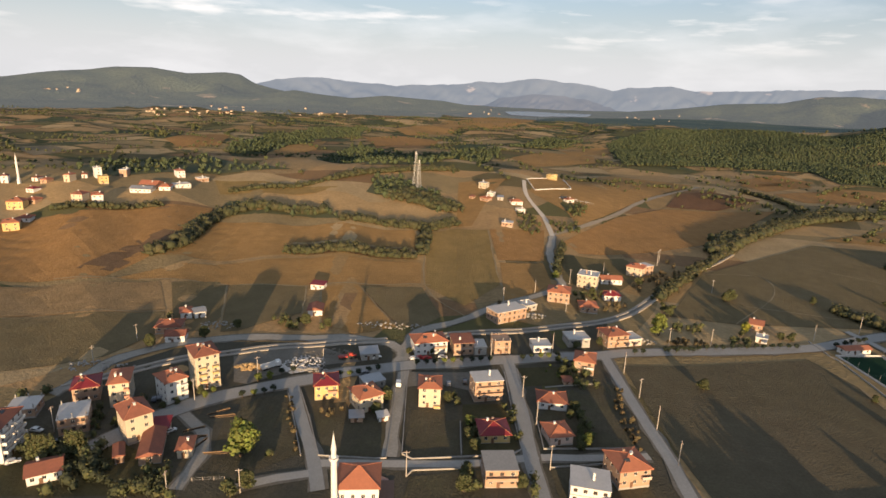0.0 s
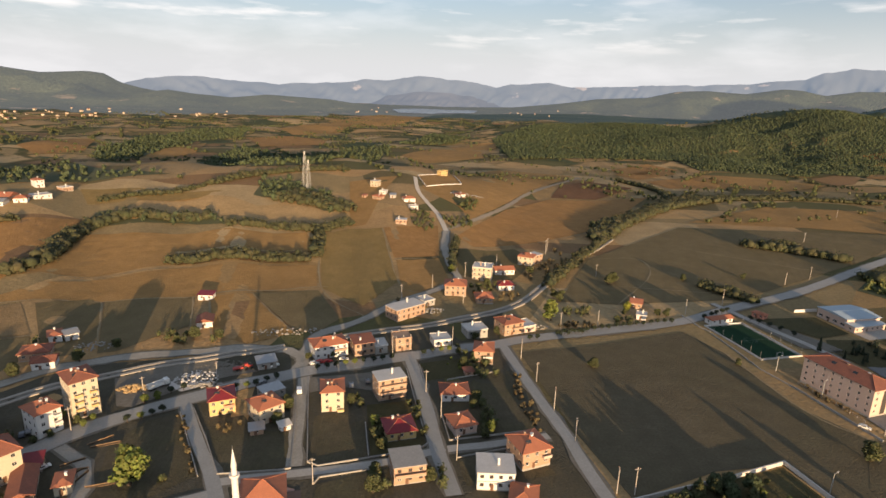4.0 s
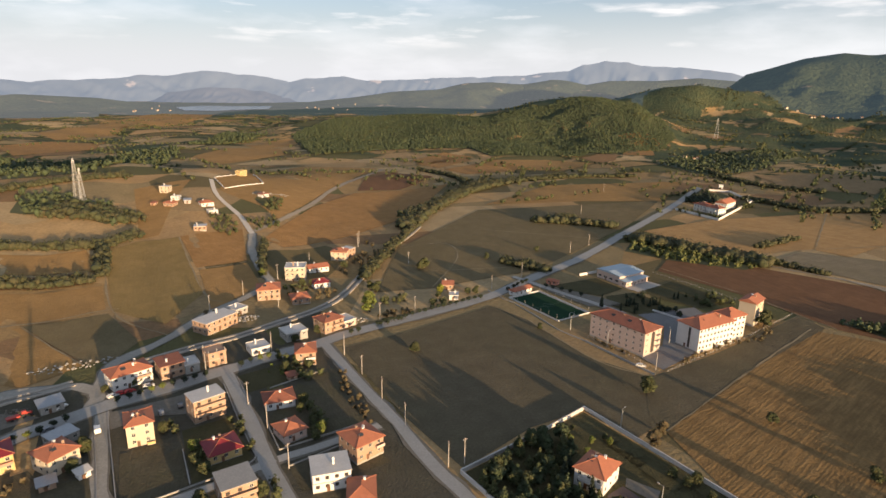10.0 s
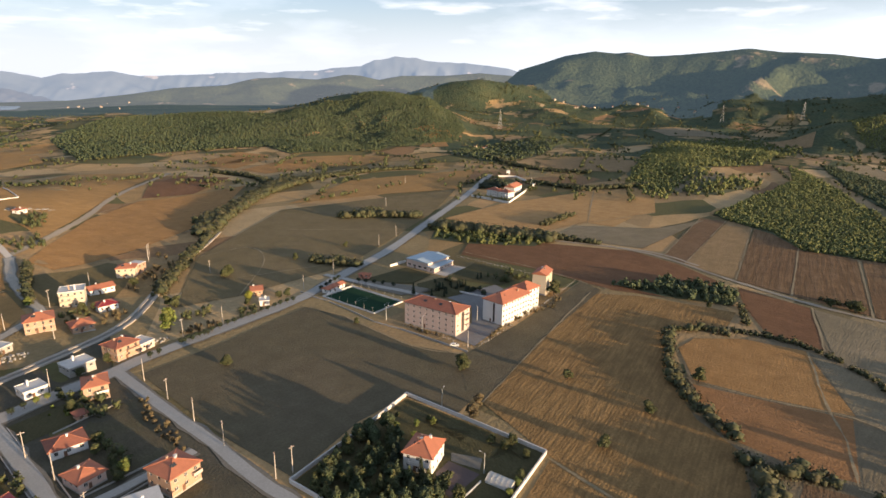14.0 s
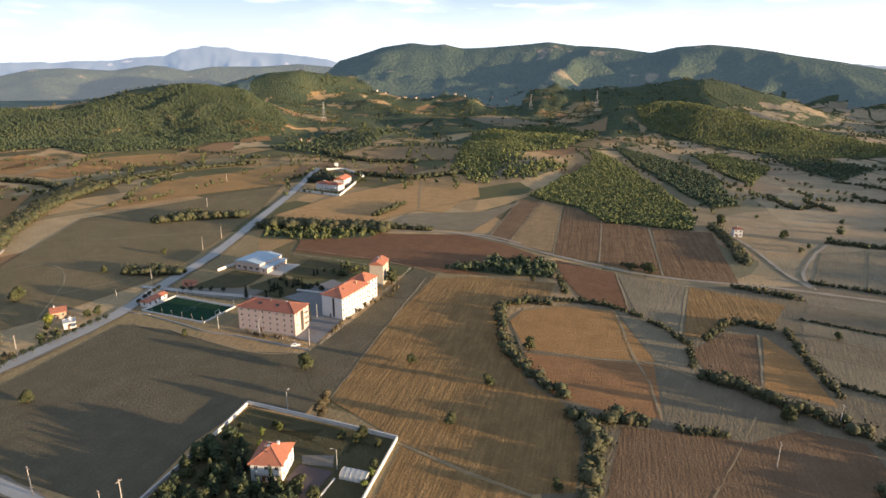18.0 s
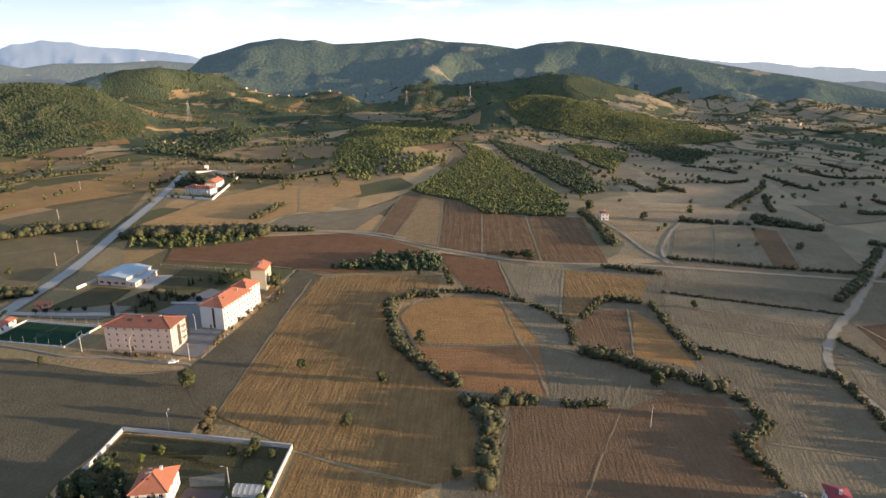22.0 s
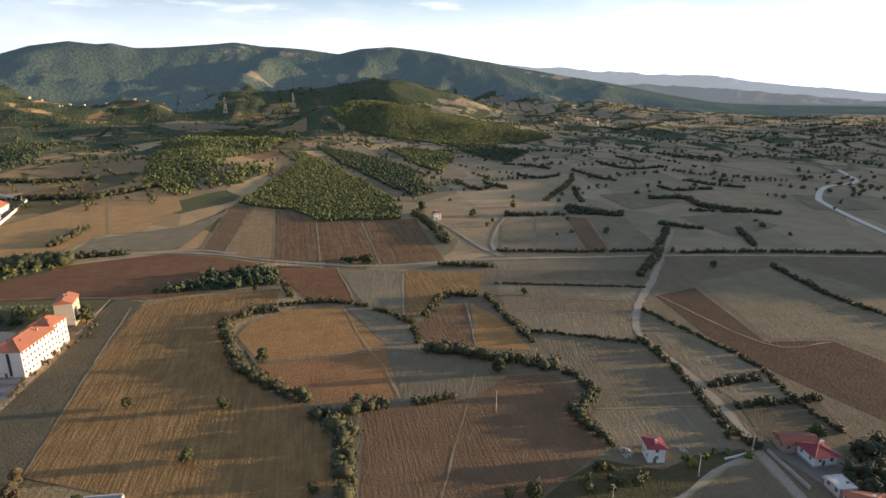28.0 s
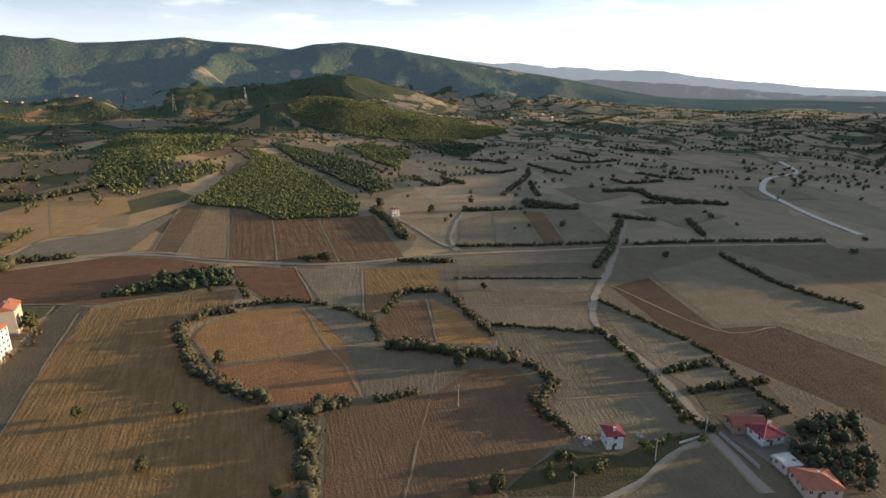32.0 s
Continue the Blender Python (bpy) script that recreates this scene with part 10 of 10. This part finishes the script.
wood([(-57.7, 277.3), (-50.2, 277.9), (-48.7, 269.2), (-56.2, 269.7)], 5, 4, "green scrub", M_LEAF, per=46, leaf=0.38, seed=80, keep=0.85, name="shrubs")
wood([(-140.6, 281.8), (-129.3, 280.1), (-128.2, 271.0), (-134.5, 266.6)], 5, 4, "farm scrub", M_LEAF, per=46, leaf=0.38, seed=81, keep=0.85, name="shrubs")
wood([(-41.9, 196.7), (-33.1, 198.3), (-32.3, 193.7), (-40.7, 193.1)], 3, 1.8, "yellowed vegetable bed", M_DRY, per=46, leaf=0.38, seed=82, keep=0.85, name="shrubs")

wood([(504, 392), (514, 392), (513, 346), (502, 346)], 3.2, 3.4, "clipped shrubs inside the villa wall", M_LEAF, per=30, leaf=0.5, seed=83, keep=0.9, name="shrubs")
wood([(548, 420), (585, 440), (612, 422), (575, 396), (552, 398)], 4, 6, "dark garden trees behind the villas", M_CYP, per=30, leaf=0.55, seed=84, keep=0.85, name="shrubs")
wood([(572, 372), (592, 380), (600, 374), (580, 366)], 3.4, 4.2, "green garden trees beside the villa", M_LEAF, per=30, leaf=0.55, seed=85, keep=0.9, name="shrubs")
utility_pole(608.0, 386.0, 15.0, 10, True)
GARDEN_WEST = [(-136, 167.5), (-115, 168.4), (-105.3, 167), (-97.5, 156), (-96, 152.3), (-98, 147), (-109, 147), (-109.5, 160.8), (-124, 161.8)]
GARDEN_MID = [(-95, 157), (-91, 157.5), (-79.5, 157.7), (-73.6, 148), (-92.9, 147.4)]
POPLARS = [(-126.8, 162.6), (-124.7, 162.4), (-122.8, 162.1), (-121, 162.2), (-119.3, 162.6), (-115.8, 164.8), (-114.3, 164.5), (-112.4, 164.3), (-111, 164.7)]
wood(GARDEN_WEST, 3.3, 4.6, "dense dark orchard below the street", M_FORESTD, per=50, leaf=0.34, seed=86, keep=0.9, name="shrubs")
wood(GARDEN_MID, 3.4, 4.0, "dark overgrown gardens behind a barn", M_FORESTD, per=50, leaf=0.34, seed=87, keep=0.8, name="shrubs")
for px, py in POPLARS:
    plant(px, py, 8.5, "cypress", M_LEAF, "slim green poplar in a row", "poplar row", 1.5)

# ---- poles and lamps ----
utility_pole(-140.9, 222.8, 9.5, 46)
utility_pole(-135.2, 247.6, 8.5, 54)
utility_pole(-128.2, 176.6, 10.0, 81)
utility_pole(-89.6, 199.3, 9.5, 32)
utility_pole(-76.2, 146.4, 9.0, 85)
utility_pole(-7.0, 159.6, 9.5, 4)
utility_pole(39.6, 165.3, 9.5, 24)
utility_pole(36.5, 210.7, 10.0, 1)
utility_pole(26.8, 247.4, 8.5, 46)
utility_pole(55.7, 251.7, 10.0, 87)
utility_pole(39.1, 191.3, 10.0, 61)
utility_pole(59.5, 330.8, 8.5, 80)
utility_pole(111.1, 372.1, 8.5, 80)
utility_pole(83.3, 346.5, 10.0, 11)
utility_pole(159.2, 405.9, 10.0, 19)
utility_pole(72.6, 303.9, 8.5, 58)
utility_pole(116.3, 267.0, 9.5, 10)
utility_pole(-46.9, 230.7, 8.5, 60)
utility_pole(-56.0, 149.6, 8.5, 10)
utility_pole(-72.4, 221.5, 8.5, 30)
utility_pole(84.8, 235.9, 10.0, 79)
utility_pole(84.7, 214.4, 9.0, 19)
utility_pole(83.8, 191.4, 10.0, 77)
utility_pole(83.3, 169.7, 10.0, 87)
utility_pole(85.4, 142.1, 9.5, 72)
utility_pole(90.7, 140.7, 10.0, 5)
utility_pole(137.4, 267.7, 9.5, 44)
utility_pole(196.1, 279.6, 9.0, 43)
utility_pole(227.3, 290.6, 10.0, 89)
utility_pole(295.1, 320.6, 9.0, 61)
utility_pole(323.4, 330.8, 9.0, 15)
utility_pole(200.6, 157.6, 8.5, 54)
utility_pole(162.6, -113.5, 9.5, 26)
utility_pole(151.5, -89.5, 8.5, 46)
utility_pole(139.3, -57.7, 8.5, 22)
utility_pole(228.7, -54.5, 9.0, 35)
utility_pole(192.4, -31.9, 9.5, 16)
utility_pole(173.9, 349.0, 9.0, 15)
utility_pole(157.9, 402.0, 8.5, 84)
utility_pole(38.9, 314.5, 8.5, 36)
utility_pole(162.1, 410.4, 10.0, 15)
utility_pole(399.6, 422.7, 9.0, 1)
utility_pole(514.0, 508.6, 10.0, 25)
utility_pole(152.7, 131.9, 7.5, 15, True)
utility_pole(131.2, 95.2, 7.5, 106, True)
utility_pole(229.1, 174.2, 7.5, 55, True)
utility_pole(199.4, 185.9, 7.5, 21, True)
utility_pole(263.5, 160.1, 7.5, 124, True)
utility_pole(197.3, 209.7, 7.5, 0, True)

# ---- vehicles ----
car(-134.1, 176.5, -7, "white")
car(-104.3, 198.3, 107, "dark")
car(-103.0, 200.3, 107, "grey")
car(-89.7, 178.5, 38, "white")
car(-130.0, 159.3, 35, "white")
car(-122.6, 170.7, 29, "dark")
car(-13.6, 216.8, 94, "white", van=True)
car(-8.2, 239.9, 25, "white")
car(-5.4, 240.9, 5, "red")
car(-2.6, 241.1, 25, "red")
car(4.5, 243.1, -3, "white")
car(-28.6, 224.7, 35, "grey")
car(-25.1, 239.8, 32, "white")
car(13.8, 221.2, 88, "dark")
car(7.0, 219.1, 90, "grey")
car(588.1, 410.3, -100, "white")
car(196.7, 162.5, -54, "white")
tipper_truck(-68.7, 227.5, 40)
loader(-35.9, 238.6, 19)

# ---- heaps and stacks ----
rubble("marble_blocks", -55.5, 233.4, 10, 7, 260, 0.42, M_WHITE, "spread heap of white stone blocks in a yard", "stone blocks", 3, 0.8)
rubble("sand_heap", -77.7, 228.0, 6, 3, 120, 0.8, M_SAND, "low heap of yellow sand", "sand heap", 4, 1.4)
rubble("rubble_heap", -51.4, 227.4, 7, 2, 80, 0.6, M_CONC, "grey rubble along the street", "rubble", 5, 0.8)
rubble("scrap_heap", -47.2, 242.4, 12, 5, 90, 0.5, M_DUST, "scattered scrap and earth heaps", "scrap", 6, 0.5)
rubble("rubble_heap", 128.1, 567.6, 11, 7, 70, 0.6, M_CONC, "rubble and rough stones on bare ground", "rubble", 70, 0.6)
rubble("rubble_heap", 146.0, 567.9, 7, 5, 40, 0.6, M_CONC, "rubble and rough stones on bare ground", "rubble", 40, 0.6)
rubble("rubble_heap", -106.3, 269.3, 9, 6, 60, 0.6, M_CONC, "rubble and rough stones on bare ground", "rubble", 60, 0.6)
rubble("rubble_heap", 53.3, 295.7, 7, 4, 50, 0.6, M_CONC, "rubble and rough stones on bare ground", "rubble", 50, 0.6)
rubble("rubble_heap", 105.3, 270.3, 6, 3, 40, 0.6, M_CONC, "rubble and rough stones on bare ground", "rubble", 40, 0.6)
rubble("rubble_heap", 164.8, -71.0, 3, 2, 30, 0.6, M_CONC, "rubble and rough stones on bare ground", "rubble", 30, 0.6)
rubble("rubble_heap", 165.2, -91.9, 2, 2, 14, 0.6, M_CONC, "rubble and rough stones on bare ground", "rubble", 14, 0.6)
rubble("rubble_heap", -21.6, 275.6, 18, 4, 70, 0.6, M_CONC, "rubble and rough stones on bare ground", "rubble", 70, 0.6)
rubble("rubble_heap", -138.9, 222.6, 16, 5, 80, 0.6, M_CONC, "rubble and rough stones on bare ground", "rubble", 80, 0.6)
timber_stack(-82.2, 180.8, 30, 7, 4, "stack of grey logs in a timber yard")
timber_stack(-79.5, 176.8, 5, 6, 4, "stack of grey logs in a timber yard")
timber_stack(-80.3, 174.2, 50, 7, 4, "stack of grey logs in a timber yard")
timber_stack(-77.1, 172.8, 70, 6, 4, "stack of grey logs in a timber yard")
timber_stack(-69.8, 168.2, 10, 8, 4, "stack of grey logs in a timber yard")
timber_stack(-75.7, 189.9, 15, 9, 4, "stack of grey logs in a timber yard")
timber_stack(-78.0, 192.7, 35, 8, 4, "stack of grey logs in a timber yard")

# ---- mosque, masts and pylons ----
mosque(-20.7, 151.6, 4)
minaret(-26.5, 142.0, 26.8)
lattice_mast(-22.4, 551.0, 36.5, 5.5)
lattice_mast(-19.2, 550.1, 29.1, 4)
minaret(-361.0, 502.3, 26.0, "white minaret of the neighbouring village")
lattice_mast(1246, 893, 48, 9, "power_pylon", "far steel power pylon with three crossarms", 8)
lattice_mast(1797, 521, 48, 9, "power_pylon", "far steel power pylon with three crossarms", 8)
lattice_mast(1885, 339, 48, 9, "power_pylon", "far steel power pylon with three crossarms", 8)

# lake
drape("lake", [(308.8, 2973.5), (451.7, 3262.4), (639.4, 3128.9), (779.0, 3121.8), (675.1, 2784.7), (427.3, 2553.7), (299.8, 2596.0)], M_WATER, 4.0, 120, "pale blue reservoir between the hills", "water")

# far villages
FAR_A = [(-860, 2104, 14, 0.6), (-810, 2201, 49, 0.9), (-915, 1896, 63, 0.8), (-824, 2302, 49, 0.9), (-911, 2187, 0, 0.5), (-741, 1845, 63, 0.5), (-707, 1931, 7, 0.9), (-957, 2088, 84, 0.7), (-988, 2056, 21, 0.7), (-958, 2219, 77, 0.9), (-784, 2384, 42, 0.8), (-975, 2071, 77, 0.9), (-899, 1886, 7, 0.8), (-850, 1846, 35, 0.5), (-918, 1903, 0, 0.7), (-768, 1977, 21, 0.7), (-807, 1914, 7, 0.8), (-861, 1828, 77, 0.9), (-923, 1892, 63, 0.8), (-694, 1953, 63, 0.9), (-884, 1861, 21, 0.6), (-768, 1912, 70, 0.7), (-756, 1939, 35, 0.5), (-744, 2262, 21, 0.7)]
FAR_B = [(-654, 2118, 0, 0.7), (-899, 2360, 7, 0.6), (-875, 2120, 7, 0.6), (-889, 2005, 0, 0.5), (-676, 1938, 49, 0.6), (-704, 2018, 7, 0.7), (-1645, 2536, 42, 0.7), (-1564, 2616, 14, 0.8), (-1664, 2549, 28, 0.5), (-1546, 2580, 28, 0.9), (-1556, 2611, 0, 0.5), (-1620, 2558, 28, 0.7), (-1577, 2641, 14, 0.7), (-1637, 2537, 77, 0.7), (-1633, 2654, 49, 0.6), (209, 2685, 63, 0.9), (128, 2658, 84, 0.7), (250, 3091, 0, 0.6), (118, 2618, 7, 0.6), (257, 2709, 21, 0.6), (196, 2803, 42, 0.5), (1039, 2944, 28, 0.7), (1377, 3492, 63, 0.9), (1056, 2997, 56, 0.8)]
FAR_C = [(1048, 2766, 63, 0.7), (923, 2818, 77, 0.6), (924, 3007, 0, 0.7), (1264, 3492, 63, 0.5), (974, 3029, 35, 0.8), (1893, 928, 21, 0.5), (1906, 972, 70, 0.7), (1952, 997, 0, 0.7), (1916, 1098, 35, 0.7), (1918, 992, 77, 0.8), (1858, 1021, 0, 0.7), (1935, 1029, 42, 0.9), (1944, 923, 35, 0.8), (1936, 1029, 21, 0.5), (1875, 1112, 70, 0.9), (1869, 1016, 49, 0.8), (1922, 806, 7, 0.6), (1964, 808, 21, 0.5), (1957, 806, 7, 0.7), (1984, 768, 49, 0.8), (2063, 742, 0, 0.8), (1966, 846, 14, 0.9), (1973, 657, 0, 0.9), (929, 660, 7, 0.5)]
FAR_D = [(938, 703, 35, 0.7), (909, 689, 42, 0.7), (924, 720, 49, 0.7), (1271, -1024, 14, 0.6), (1409, -878, 35, 0.7), (1178, -790, 70, 0.9), (1298, -1225, 49, 0.9), (1094, -896, 70, 0.8), (1301, -881, 35, 0.5), (1281, -1080, 21, 0.8), (1157, -831, 56, 0.7), (1337, -1024, 56, 0.6), (1144, -781, 35, 0.5), (1365, -894, 7, 0.7), (1286, -1142, 42, 0.7), (1106, -901, 56, 0.8), (1322, -964, 35, 0.9), (1124, -907, 84, 0.8), (1328, -1069, 70, 0.9), (1300, -912, 84, 0.8), (1225, -1143, 28, 0.6), (1270, -999, 21, 0.6), (1188, -778, 77, 0.7), (1107, -884, 0, 0.7)]
FAR_E = [(1106, -881, 84, 0.5), (1365, -887, 56, 0.6), (1284, -967, 70, 0.7), (1255, -762, 0, 0.9), (1276, -1098, 0, 0.6), (1556, -506, 42, 0.8), (1657, -572, 14, 0.9), (1744, -418, 21, 0.8), (1745, -602, 56, 0.5), (1721, -531, 21, 0.9), (1779, -445, 63, 0.7), (1579, -401, 28, 0.8), (1720, -463, 7, 0.7), (-382, 2419, 77, 0.5), (-550, 2436, 63, 0.8), (-380, 2188, 63, 0.7), (-348, 2169, 56, 0.6), (-429, 2114, 42, 0.6), (-431, 2170, 70, 0.8), (-487, 2072, 56, 0.6), (-440, 2160, 35, 0.7)]
for rows in (FAR_A, FAR_B, FAR_C, FAR_D, FAR_E):
    for x, y, rz, s in rows:
        far_house(x, y, rz, s, M_TILE if (x + rz) % 3 > 1 else M_TILE_OLD, "small far village house with a red roof")
